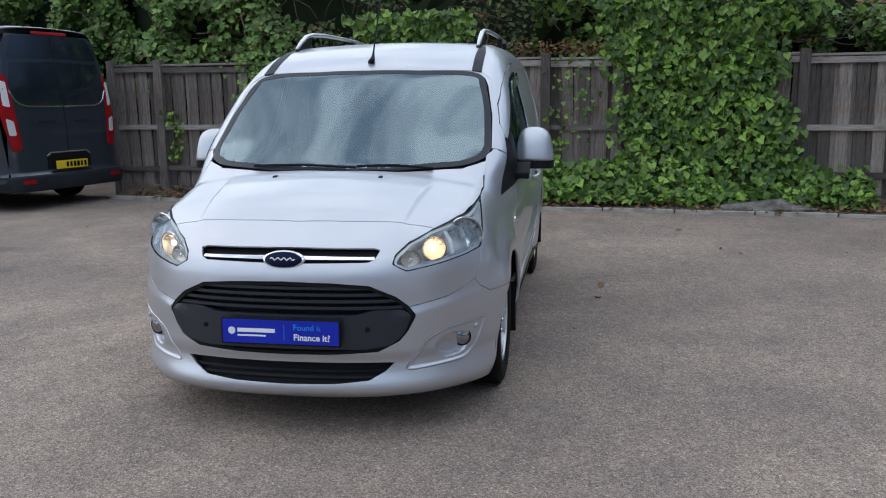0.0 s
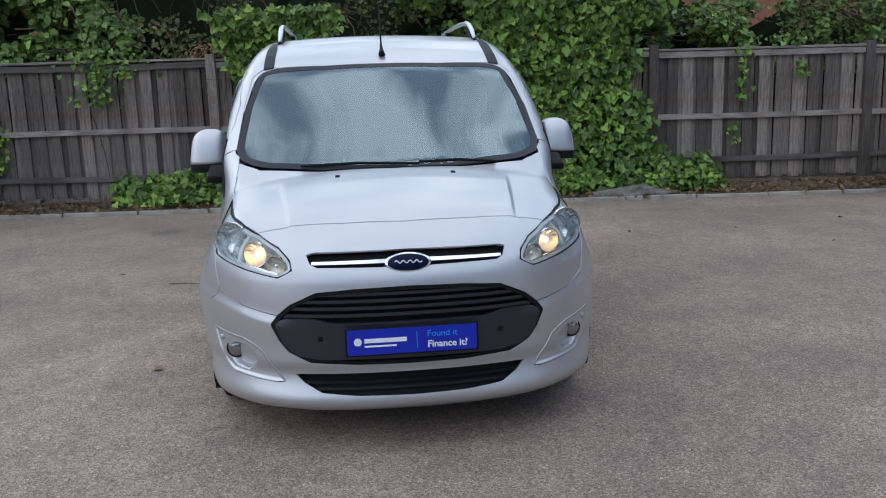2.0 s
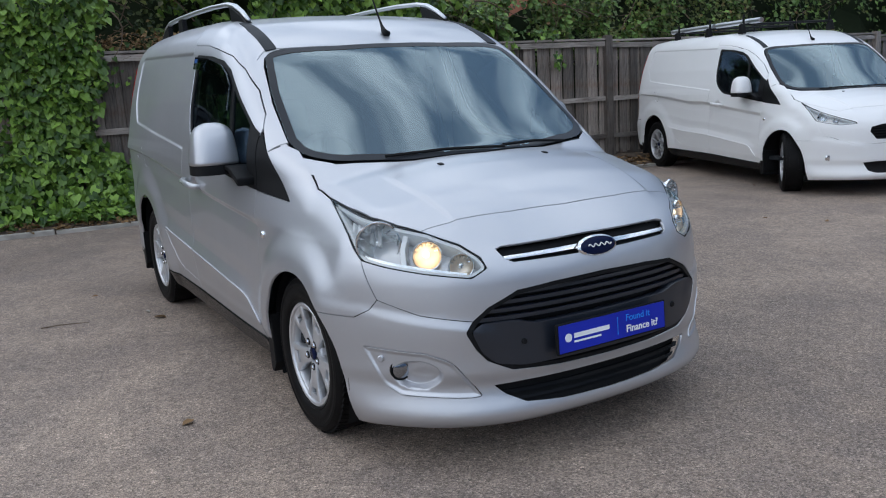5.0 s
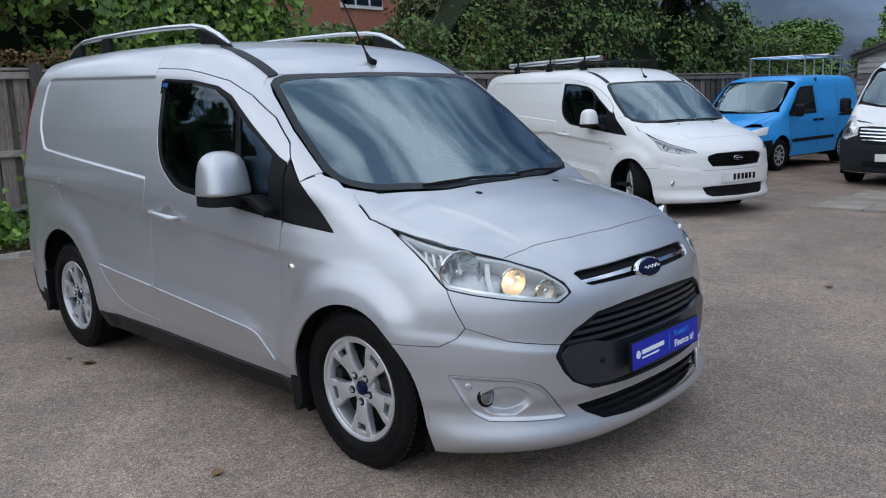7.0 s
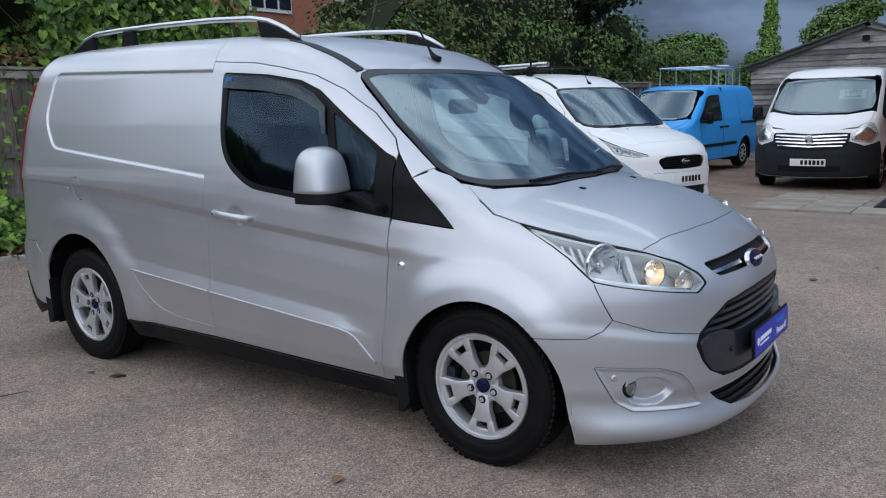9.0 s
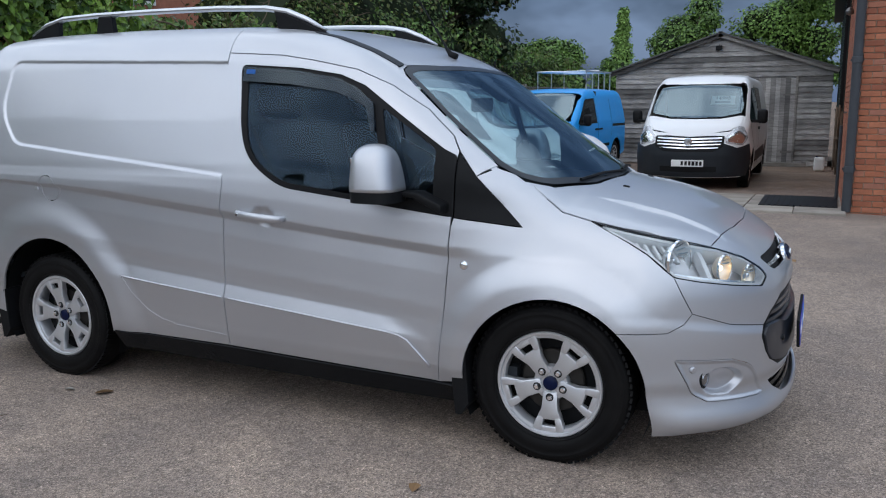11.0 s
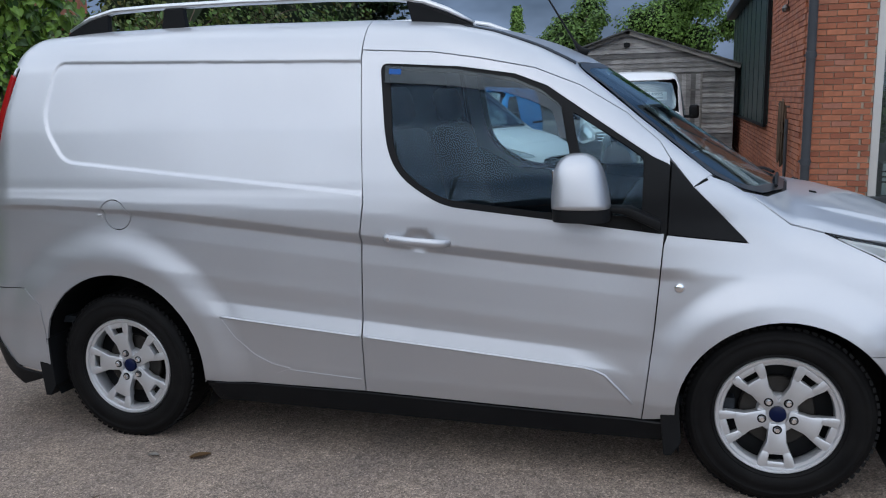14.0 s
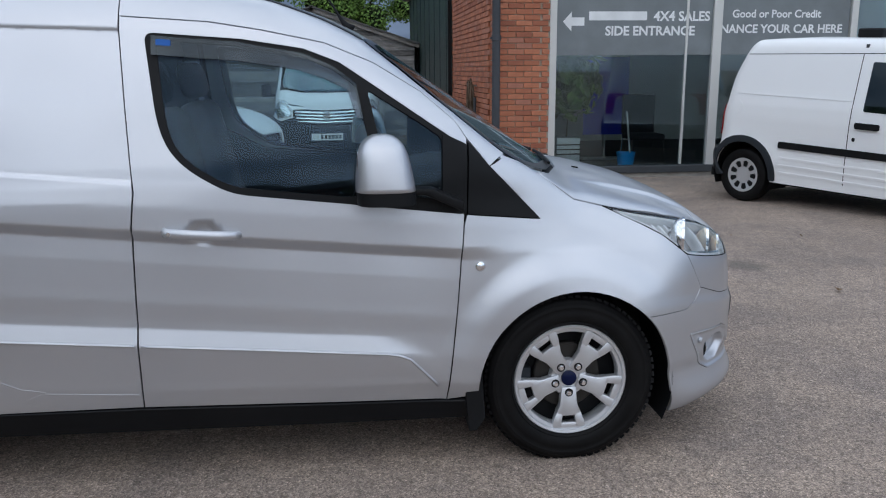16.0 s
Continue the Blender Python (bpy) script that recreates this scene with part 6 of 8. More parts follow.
        # wing, black corner, sill
        wing = [(0.951, 0.963)] + edge[2:] + wing_arch + [(1.79, 0.572), (1.842, 0.602), (1.868, 0.640), (1.80, 0.774), (1.70, 0.852), (1.63, 0.889), (1.474, 0.962), (1.364, 0.990), (1.27, 1.060), (1.235, 1.086), (1.16, 1.135), (1.10, 1.158), (1.035, 1.128), (1.223, 0.933)]
        wing_lines = [arc(1.345, 0.325, r_, 190, 12, 40) for r_ in (0.405, 0.45, 0.495)] if not late else []
        P("front_wing", "side", wing, paint_mat, van, res=0.04 if late else 0.02, gap=0.002, mirror=mir, lines=wing_lines)
        P("corner_trim", "side", rounded([(0.960, 1.214, 0.005), (1.035, 1.128), (1.223, 0.935, 0.01), (0.952, 0.964, 0.005)]), BLACK, van, res=0.03, gap=0.001, lift=0.004, mirror=mir)
        P("wing_top", "top", [(1.00, -0.792), (1.12, -0.80), (1.25, -0.795), (1.33, -0.71), (1.31, -0.635), (1.283, -0.650), (1.24, -0.706), (1.197, -0.752), (1.10, -0.774), (1.0, -0.760), (0.93, -0.752)], paint_mat, van, res=0.03, gap=0, lift=-0.003, rim=0, mirror=mir)
        P("pillar_trim", "top", [(0.57, -0.60), (0.60, -0.70), (0.66, -0.735), (0.88, -0.766), (0.88, -0.744), (0.70, -0.704), (0.648, -0.680), (0.618, -0.640), (0.604, -0.58)], paint_mat, van, res=0.03, gap=0, lift=-0.0025, rim=0, mirror=mir)
        P("sill", "side", [(X(-0.905), 0.303), (-0.2, 0.298), (0.876, 0.268), (0.985, 0.268), (0.995, 0.19), (X(-0.87), 0.215)], GLOSS, van, res=0.05, gap=0.001, lift=0.006, rim=0.05, mirror=mir)
        rep = lathe([(0.0, -0.008), (0.010, -0.007), (0.016, -0.004), (0.019, 0.002), (0.019, 0.01)], 20, close=False)
        bmesh.ops.transform(rep, matrix=Matrix.Translation((0.997, sy * 0.882, 0.776)) @ Matrix.Diagonal((1, -sy, 1, 1)), verts=rep.verts[:])
        rep_ob = part("side_repeater", rep, CHROME, van, smooth=True)
        for fx, fz in ((0.972, 0.30), (X(-1.735), 0.32)):
            part("mud_flap", prism([(fx - 0.035, fz + 0.12), (fx + 0.03, fz + 0.12), (fx + 0.045, fz - 0.10), (fx + 0.012, fz - 0.15), (fx - 0.015, fz - 0.15), (fx - 0.03, fz)], "y", sy * 0.885, sy * 0.70, 0.004), BLACK, van)
        wheel_liner(van, 1.36, 0.305, 0.385, sy * 0.855, sy * 0.52)
        wheel_liner(van, X(-1.315), 0.345, 0.418, sy * 0.855, sy * 0.52)
        for wx, wz in ((1.345, 0.318), (X(-1.331), 0.322)):
            wm = pose(wx, sy * 0.757, wz) if not mir else pose(wx, 0.757, wz, 0, 0, 180)
            if late and wx > 0:
                wm = wm @ pose(0, 0, 0, 0, 0, -28)
            alloy_wheel(van, wm, start=270 if wx > 0 else 104)
        mirror_parts(van, paint_mat, sy)
        # rear corner: bumper side and lamp
        rb = body.turn("side", resample([(X(-1.712), 0.27), (X(-1.712), 0.60), (X(-1.80), 0.665), (X(-1.96), 0.66), (X(-2.04), 0.655), (X(-2.04), 0.40), (X(-1.90), 0.30)], 0.04), "side")
        P("bumper_corner", "side", rb, paint_mat, van, res=0.04, mirror=mir)
        P("bumper_guard", "side", [(X(-1.72), 0.26), (X(-1.90), 0.29), (X(-2.05), 0.45), (X(-2.05), 0.30), (X(-1.9), 0.2)], BLACK, van, res=0.04, lift=0.006, mirror=mir)
        P("rear_lamp", "side", [(X(-1.975), 0.95), (X(-1.895), 1.35), (X(-1.84), 1.58), (X(-1.87), 1.60), (X(-1.955), 1.36), (X(-2.02), 0.98)], RED_LENS, van, res=0.03, lift=0.006, rim=0.02, mirror=mir, label="red rear lamp lens")
        # roof rail
        if not late:
            ry = sy * 0.585
            rail_z = 1.868
            pts = [(0.20, 1.738), (0.10, 1.790), (0.0, 1.828), (-0.12, 1.848), (-0.4, 1.862), (-0.8, rail_z), (-1.2, rail_z), (-1.42, 1.862), (-1.55, 1.835), (-1.66, 1.785)]
            rail = part("roof_rail", tube([(x, ry, z) for x, z in pts], [0.010, 0.015] + [0.017] * 6 + [0.015, 0.010], 12, flat=0.8), SATIN, van, "satin aluminium roof rail on black feet", smooth="all")
            part("rail_foot", prism([(0.215, 1.722), (0.10, 1.778), (0.0, 1.816), (-0.07, 1.836), (-0.045, 1.738)], "y", ry - 0.016, ry + 0.016, 0.005), BLACK, rail)
            part("rail_foot", prism([(-1.06, 1.752), (-1.075, 1.858), (-1.165, 1.858), (-1.19, 1.752)], "y", ry - 0.016, ry + 0.016, 0.005), BLACK, rail)
            part("rail_foot", prism([(-1.68, 1.75), (-1.66, 1.778), (-1.55, 1.825), (-1.45, 1.85), (-1.46, 1.752)], "y", ry - 0.016, ry + 0.016, 0.005), BLACK, rail)
        P("gutter_strip", "top", rounded([(0.60, -0.597), (0.605, -0.655), (0.35, -0.648), (0.17, -0.628), (0.17, -0.60), (0.35, -0.592)], 0.01), CHARCOAL, van, res=0.03, gap=0, lift=0.003, rim=0.006, mirror=mir)
    # roof, screen, bonnet
    half_screen = [(0.648, 0.0), (0.640, -0.30), (0.612, -0.55, 0.03), (0.622, -0.67, 0.05), (0.86, -0.735), (1.10, -0.764), (1.195, -0.742, 0.05), (1.285, -0.64, 0.08), (1.385, -0.33), (1.424, 0.0)]
    full_screen = half_screen + [(q[0], -q[1], *q[2:]) for q in reversed(half_screen[1:-1])]
    roof_loop = [(X(-1.93), -0.60), (X(-1.0), -0.62), (-0.2, -0.62), (0.585, -0.62), (0.605, -0.57), (0.640, -0.30), (0.648, 0)]
    roof_loop += [(x, -y) for x, y in reversed(roof_loop[:-1])] + [(X(-1.96), 0.3), (X(-1.97), 0), (X(-1.96), -0.3)]
    roof = P("roof", "top", roof_loop, paint_mat, van, res=0.05, gap=0.001)
    P("windscreen", "top", rounded(full_screen), SCREEN, van, res=0.04, gap=0.001, rim=0, label="tinted laminated windscreen").visible_shadow = False
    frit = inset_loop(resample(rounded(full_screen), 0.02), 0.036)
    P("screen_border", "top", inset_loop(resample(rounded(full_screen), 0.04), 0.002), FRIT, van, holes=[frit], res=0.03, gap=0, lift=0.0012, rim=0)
    P("rain_sensor", "top", rounded([(0.70, -0.15), (0.70, 0.15), (0.735, 0.13), (0.75, 0.055), (0.86, 0.05, 0.03), (0.86, -0.05, 0.03), (0.75, -0.055), (0.735, -0.13)], 0.01), CHARCOAL, van, res=0.03, gap=0, lift=-0.010, rim=0.03)
    hood_side = body.turn("side", resample([(1.235, 1.090), (1.27, 1.062), (1.364, 0.992), (1.474, 0.964)], 0.03, closed=False), "hood")
    lamp_top = [(1.60, -0.738), (1.732, -0.712), (1.83, -0.655), (1.900, -0.602)]
    front_edge = [(1.917, -0.49), (1.948, -0.25), (1.961, 0.0)]
    rear_edge = [(1.434, 0.0), (1.395, -0.33), (1.296, -0.640)]
    lamp_edge = body.flat("hood", body.at("top", resample(lamp_top + front_edge, 0.03, closed=False)))
    rear_h = body.flat("hood", body.at("top", resample(rear_edge, 0.03, closed=False)))
    half = [tuple(q) for q in rear_h] + hood_side + [tuple(q) for q in lamp_edge]
    hood_loop = half + [(u, math.pi - v) for u, v in reversed(half[1:-1])]
    ridge = body.flat("hood", body.at("top", [(x, -(0.47 + 0.12 * (1.95 - x))) for x in np.linspace(1.45, 1.93, 24)]))
    ridge = [tuple(q) for q in ridge]
    P("bonnet", "hood", hood_loop, paint_mat, van, res=0.022, gap=0.002, lines=[ridge, [(u, math.pi - v) for u, v in ridge]] if not late else [], tight=0.008)
    P("cowl", "top", [(1.27, -0.66), (1.36, -0.33), (1.41, 0), (1.36, 0.33), (1.27, 0.66), (1.34, 0.66), (1.43, 0.33), (1.47, 0), (1.43, -0.33), (1.34, -0.66)], BLACK, van, res=0.04, gap=0, lift=-0.012, rim=0)
    for y in (-0.268, 0.268):
        part("washer_jet", prism([(1.485, 1.043), (1.520, 1.036), (1.512, 1.052), (1.488, 1.056)], "y", y - 0.011, y + 0.011, 0.003), BLACK, van)
    for x0, y0, x1, y1 in ((1.408, 0.12, 1.345, -0.44), (1.345, 0.50, 1.392, 0.12)):
        a, b = body.at("top", [(x0, y0)])[0], body.at("top", [(x1, y1)])[0]
        wp = tube([a + (0, 0, 0.012), (a + b) / 2 + (0, 0, 0.022), b + (0, 0, 0.014)], 0.007, 6)
        part("wiper", wp, BLACK, van)
    ant = body.at("top", [(0.55, 0.0)])[0]
    part("antenna", tube([ant + np.array(q) for q in [(0.03, 0, -0.004), (0.0, 0, 0.012), (-0.018, 0, 0.035), (-0.036, 0, 0.065), (-0.20, 0, 0.33), (-0.26, 0, 0.43)]], [0.020, 0.016, 0.009, 0.005, 0.0035, 0.003], 8), BLACK, van, smooth="all")
    front_connect(body, van, paint_mat, late, bump_arch)
    cabin(van, X)
    # underside, rear doors
    part("underbody", box(X(-0.4) / 1 if not longer else -0.4, 0, 0.245, 3.6 + longer, 1.25, 0.11, 0.02), BLACK, van)
    P("rear_door", "rear", [(-0.80, 0.66), (0.80, 0.66), (0.74, 1.60), (0.5, 1.72), (-0.5, 1.72), (-0.74, 1.60)], paint_mat, van, res=0.08)
    P("rear_bumper", "rear", [(-0.84, 0.28), (0.84, 0.28), (0.84, 0.65), (-0.84, 0.65)], BLACK, van, res=0.08)
    return van


def front_connect(body, van, paint_mat, late, bump_arch):
    """The face: nose panel, bumper, grilles, lamps, plate."""
    P = body.panel
    lamp = [(-1.000, 0.960, 0.01), (-0.885, 0.934), (-0.773, 0.905), (-0.568, 0.862), (-0.470, 0.822), (-0.410, 0.778, 0.02), (-0.395, 0.742, 0.015), (-0.443, 0.712, 0.015), (-0.579, 0.733), (-0.700, 0.755), (-0.769, 0.774, 0.02), (-0.855, 0.855)]
    if late:
        lamp = [(-1.000, 0.960, 0.01), (-0.885, 0.915), (-0.773, 0.872), (-0.568, 0.800), (-0.47, 0.765, 0.01), (-0.45, 0.745, 0.01), (-0.579, 0.733), (-0.700, 0.755), (-0.769, 0.774, 0.02), (-0.855, 0.855)]
    outer = body.turn("side", [(1.80, 0.774), (1.70, 0.852), (1.63, 0.889), (1.474, 0.962)], "nose")
    lamp = [q for q in lamp if q[0] > -0.768 and q[1] < 0.93 or q[0] > -0.76]
    lamp = [(*outer[3], 0.008)] + [q for q in lamp if not (q[0] == -0.855)] + [(*outer[0], 0.015), outer[1], outer[2]]
    hood_front = body.turn("top", resample([(1.961, 0.0), (1.948, -0.25), (1.917, -0.49), (1.900, -0.602)], 0.03, closed=False), "nose")
    lamp_line = [(-0.568, 0.862), (-0.470, 0.822), (-0.410, 0.778), (-0.395, 0.742), (-0.443, 0.712), (-0.579, 0.733), (-0.700, 0.755), outer[0]]
    if late:
        lamp_line = [(-0.60, 0.872), (-0.773, 0.872), (-0.568, 0.800), (-0.47, 0.765), (-0.45, 0.745), (-0.579, 0.733), (-0.700, 0.755), outer[0]]
    wing_line = body.turn("side", resample([(1.868, 0.640), (1.842, 0.602), (1.79, 0.572)], 0.012, closed=False), "nose")
    wing_up = body.turn("side", resample([(1.80, 0.774), (1.868, 0.640)], 0.012, closed=False), "nose")
    grille_hi = [(-0.447, 0.563), (-0.40, 0.608), (-0.31, 0.657), (-0.18, 0.669), (0.0, 0.674)]
    grille_lo = [(-0.447, 0.563), (-0.466, 0.530), (-0.466, 0.520), (-0.440, 0.462), (-0.409, 0.420), (-0.335, 0.378), (-0.18, 0.366), (0.0, 0.363)]
    slot = [(0.0, 0.806), (-0.335, 0.803), (-0.358, 0.797), (-0.335, 0.765), (-0.31, 0.753), (0.0, 0.748)]
    nose_loop = both(hood_front + lamp_line[1:] + wing_up[1:] + [(-0.60, 0.590)] + grille_hi)
    fog = [(-0.790, 0.470, 0.015), (-0.589, 0.456), (-0.511, 0.424, 0.03), (-0.428, 0.292, 0.012), (-0.46, 0.288), (-0.668, 0.297), (-0.723, 0.331, 0.02)]
    fog_in = rounded(fog)
    arch_edge = body.turn("side", bump_arch, "nose")
    lip = body.turn("front", [(-0.50, 0.175), (-0.25, 0.168), (0.0, 0.166)], "nose")
    bump_loop = both([(0.0, 0.363)] + grille_lo[::-1][1:] + [(-0.60, 0.590)] + wing_line + arch_edge + [(-0.72, 0.168), (-0.60, 0.172)] + lip)
    low_gr = [(0.0, 0.327), (-0.30, 0.327), (-0.392, 0.324), (-0.36, 0.292), (-0.30, 0.257), (-0.18, 0.244), (0.0, 0.240)]
    mirror_fog = [(-u, v) for u, v in reversed(fog_in)]
    if late:
        grille = both([(0.0, 0.735), (-0.25, 0.730), (-0.34, 0.705), (-0.352, 0.66), (-0.30, 0.585), (0.0, 0.575)])
        P("nose_panel", "nose", both(hood_front + lamp_line + wing_line[:1] + [(-0.60, 0.590), (-0.466, 0.54), (0, 0.54)]), paint_mat, van, holes=[grille], res=0.02, gap=0.0015)
        P("bumper", "nose", both([(0.0, 0.54), (-0.466, 0.54), (-0.60, 0.590)] + wing_line + arch_edge + [(-0.72, 0.168), (-0.60, 0.172)] + lip), paint_mat, van,
          holes=[both([(0.0, 0.36), (-0.30, 0.36), (-0.40, 0.35), (-0.36, 0.27), (-0.30, 0.245), (0.0, 0.240)])], res=0.025, gap=0.0015)
        for mir in (False, True):
            P("lamp_brow", "nose", [(-1.0, 0.978), (-0.885, 0.952), (-0.773, 0.922), (-0.568, 0.878), (-0.44, 0.835), (-0.47, 0.768), (-0.568, 0.803), (-0.773, 0.875), (-0.885, 0.918), (-0.985, 0.958)], paint_mat, van, res=0.025, gap=0, lift=-0.003, rim=0, mirror=mir)
            P("wing_joint", "nose", ribbon(resample([outer[0]] + wing_line, 0.03, closed=False), 0.013), paint_mat, van, res=0.02, gap=0, lift=-0.0035, rim=0, mirror=mir)
        gr = P("grille", "nose", grille, BLACK, van, res=0.03, gap=-0.004, lift=-0.035, rim=0.0)
        for i in range(5):
            z = 0.60 + 0.028 * i
            w = 0.315 + 0.008 * i if i < 4 else 0.33
            P("grille_bar", "nose", [(-w, z), (w, z), (w, z + 0.012), (-w, z + 0.012)], GLOSS, gr, res=0.03, gap=0, lift=-0.012, rim=0.02)
        P("lower_grille", "nose", both([(0.0, 0.36), (-0.30, 0.36), (-0.40, 0.35), (-0.36, 0.27), (-0.30, 0.245), (0.0, 0.240)]), BLACK, van, res=0.03, gap=-0.004, lift=-0.02, rim=0)
        bars_plate("number_plate", pose(2.215, 0, 0.455), 0.52, 0.111, PLATE_WHITE, INK, van)
        bd = lathe([(0.0, 0.012), (0.055, 0.010), (0.062, 0.004), (0.062, -0.01)], 32, axis="x", close=False)
    else:
        ledge_line = body.turn("front", [(-y, float(np.interp(y, (0.40, 0.46, 0.56, 0.70, 0.85), (0.535, 0.555, 0.580, 0.605, 0.64))) - 0.023) for y in np.linspace(0.44, 0.80, 20)], "nose")
        ledge_lines = [[(k * u, v + dz) for u, v in ledge_line] for k in (1, -1) for dz in (-0.024, -0.008, 0.008, 0.02)]
        nose_ob = P("nose_panel", "nose", nose_loop, paint_mat, van, holes=[both(slot)], res=0.02, gap=0.0015)
        P("bumper", "nose", bump_loop, paint_mat, van, holes=[both(low_gr), fog_in, mirror_fog], res=0.017, gap=0.0015, lines=ledge_lines, tight=0.005)
        for mir in (False, True):
            # black backing under both seams puts the gaps' shade into colour
            P("bumper_joint", "nose", ribbon(resample([(-0.442, 0.564), (-0.60, 0.590), wing_line[0]], 0.03, closed=False), 0.010), BLACK, van, res=0.02, gap=0, lift=-0.0035, rim=0, mirror=mir)
            P("wing_joint", "nose", ribbon(resample(wing_up + wing_line[1:], 0.03, closed=False), 0.010), BLACK, van, res=0.02, gap=0, lift=-0.0035, rim=0, mirror=mir)
        # main grille: backing, slats, side covers, beam
        gr = P("grille", "nose", both(grille_hi[::-1] + grille_lo[1:]), BLACK, van, res=0.03, gap=-0.008, lift=-0.055, rim=0)
        P("grille_surround", "nose", inset_loop(resample(both(grille_hi[::-1] + grille_lo[1:]), 0.03), -0.004), BLACK, gr, holes=[inset_loop(resample(both(grille_hi[::-1] + grille_lo[1:]), 0.03), 0.014)], res=0.03, gap=0, lift=-0.004, rim=0.05)
        for z, w in ((0.640, 0.32), (0.612, 0.37), (0.584, 0.41), (0.556, 0.43)):
            P("grille_bar", "nose", [(-w, z), (w, z), (w - 0.008, z + 0.013), (-w + 0.008, z + 0.013)], GRILLE_BLACK, gr, res=0.03, gap=0, lift=-0.014, rim=0.028)
        beam = rounded([(-0.452, 0.528, 0.015), (-0.425, 0.553, 0.015), (-0.32, 0.553, 0.02), (-0.262, 0.534, 0.02), (0.262, 0.534, 0.02), (0.32, 0.553, 0.02), (0.425, 0.553, 0.015), (0.452, 0.528, 0.015),
                        (0.425, 0.450, 0.02), (0.385, 0.408, 0.02), (0.30, 0.390, 0.02), (-0.30, 0.390, 0.02), (-0.385, 0.408, 0.02), (-0.425, 0.450, 0.02)])
        P("grille_beam", "nose", beam, GRILLE_BLACK, gr, res=0.025, gap=0, lift=0.003, rim=0.04)
        P("grille_foot", "nose", both([(0.0, 0.396), (-0.25, 0.396), (-0.36, 0.42), (-0.41, 0.43), (-0.33, 0.388), (0.0, 0.375)]), BLACK, gr, res=0.03, gap=0, lift=-0.03, rim=0.02)
        for mir in (False, True):
            sens = lathe([(0.0, 0.004), (0.009, 0.003), (0.011, 0.0), (0.011, -0.01)], 14, axis="x", close=False)
            q = body.at("nose", [(-0.30, 0.475)])[0]
            bmesh.ops.transform(sens, matrix=Matrix.Translation((q[0] + 0.006, q[1] * (-1 if mir else 1), q[2])), verts=sens.verts[:])
            part("parking_sensor", sens, BLACK, gr, smooth=True)
        lg = P("lower_grille", "nose", both(low_gr), BLACK, van, res=0.03, gap=-0.006, lift=-0.04, rim=0)
        P("grille_bar", "nose", [(-0.37, 0.300), (0.37, 0.300), (0.355, 0.288), (-0.355, 0.288)], GLOSS, lg, res=0.03, gap=0, lift=-0.018, rim=0.02)
        P("grille_bar", "nose", [(-0.33, 0.276), (0.33, 0.276), (0.31, 0.266), (-0.31, 0.266)], GLOSS, lg, res=0.03, gap=0, lift=-0.018, rim=0.02)
        sl = P("upper_slot", "nose", both(slot), BLACK, van, res=0.03, gap=-0.006, lift=-0.028, rim=0)
        for mir in (False, True):
            P("chrome_bar", "nose", [(-0.335, 0.766), (-0.335, 0.776), (-0.06, 0.780), (-0.06, 0.767)], CHROME, sl, res=0.03, gap=0, lift=-0.008, rim=0.015, mirror=mir)
        # trade plate with finance lettering
        pl = part("display_plate", box(0, 0, 0, 0.012, 0.525, 0.113, 0.004), BLACK, van, "dark blue card with white and light blue lettering")
        pl.matrix_basis = pose(2.219, 0, 0.468, 0, -3, 0)
        part("card", box(0.007, 0, 0.001, 0.003, 0.508, 0.100), CARD_BLUE, pl)
        face = Matrix(((0, 0, 1, 0.0095), (1, 0, 0, 0), (0, 1, 0, 0), (0, 0, 0, 1)))
        text_mesh("Found it", 0.036, CARD_LIGHT, pl, face @ pose(0.118, 0.022, 0))
        text_mesh("Finance it?", 0.038, CARD_WHITE, pl, face @ pose(0.138, -0.020, 0), bold=0.0008)
        part("rule", box(0.0092, 0.018, 0.001, 0.0012, 0.0025, 0.066), CARD_LIGHT, pl)
        part("bar", box(0.0092, -0.105, 0.006, 0.0012, 0.165, 0.017), CARD_WHITE, pl)
        part("bar", box(0.0092, -0.125, -0.016, 0.0012, 0.125, 0.007), CARD_WHITE, pl)
        part("mark", lathe([(0.0, 0.0102), (0.0155, 0.0102), (0.0155, 0.008)], 20, axis="x", close=False), CARD_WHITE, pl).location = (0, -0.213, 0.003)
        bd = lathe([(0.0, 0.016), (0.052, 0.0145), (0.078, 0.009), (0.084, 0.002), (0.084, -0.012)], 40, axis="x", close=False)
    q = body.at("nose", [(0.0, 0.762 if not late else 0.665)])[0]
    for v in bd.verts:
        v.co.z *= 0.42
    tilt = -22 if not late else -8
    rim_bm = bd.copy()
    for v in rim_bm.verts:
        v.co = Vector((v.co.x * 0.75, v.co.y * 1.10, v.co.z * 1.16))
    br = part("badge_rim", rim_bm, CHROME, van, smooth=True)
    br.matrix_basis = pose(q[0] + 0.004, 0, q[2], 0, tilt, 0)
    badge = part("badge", bd, BADGE_BLUE, van, "dark blue oval badge in a chrome rim", smooth=True)
    badge.matrix_basis = pose(q[0] + 0.007, 0, q[2], 0, tilt, 0)
    wave = [(0.0165, (k - 14) * 0.0038, 0.006 * math.sin(k * 0.9) * (1 if k % 2 else 0.8)) for k in range(29)]
    part("badge_mark", tube(wave, 0.0022, 6), CARD_WHITE, badge, smooth="all")
    for mir in (False, True):
        sy = 1 if mir else -1
        lp = rounded(lamp)
        head = P("headlamp", "nose", lp, LAMP_BACK if not late else LAMP_BOWL, van, res=0.03, gap=-0.001, lift=-0.07, rim=0, mirror=mir, label="clear headlamp with an amber-lit lamp inside")
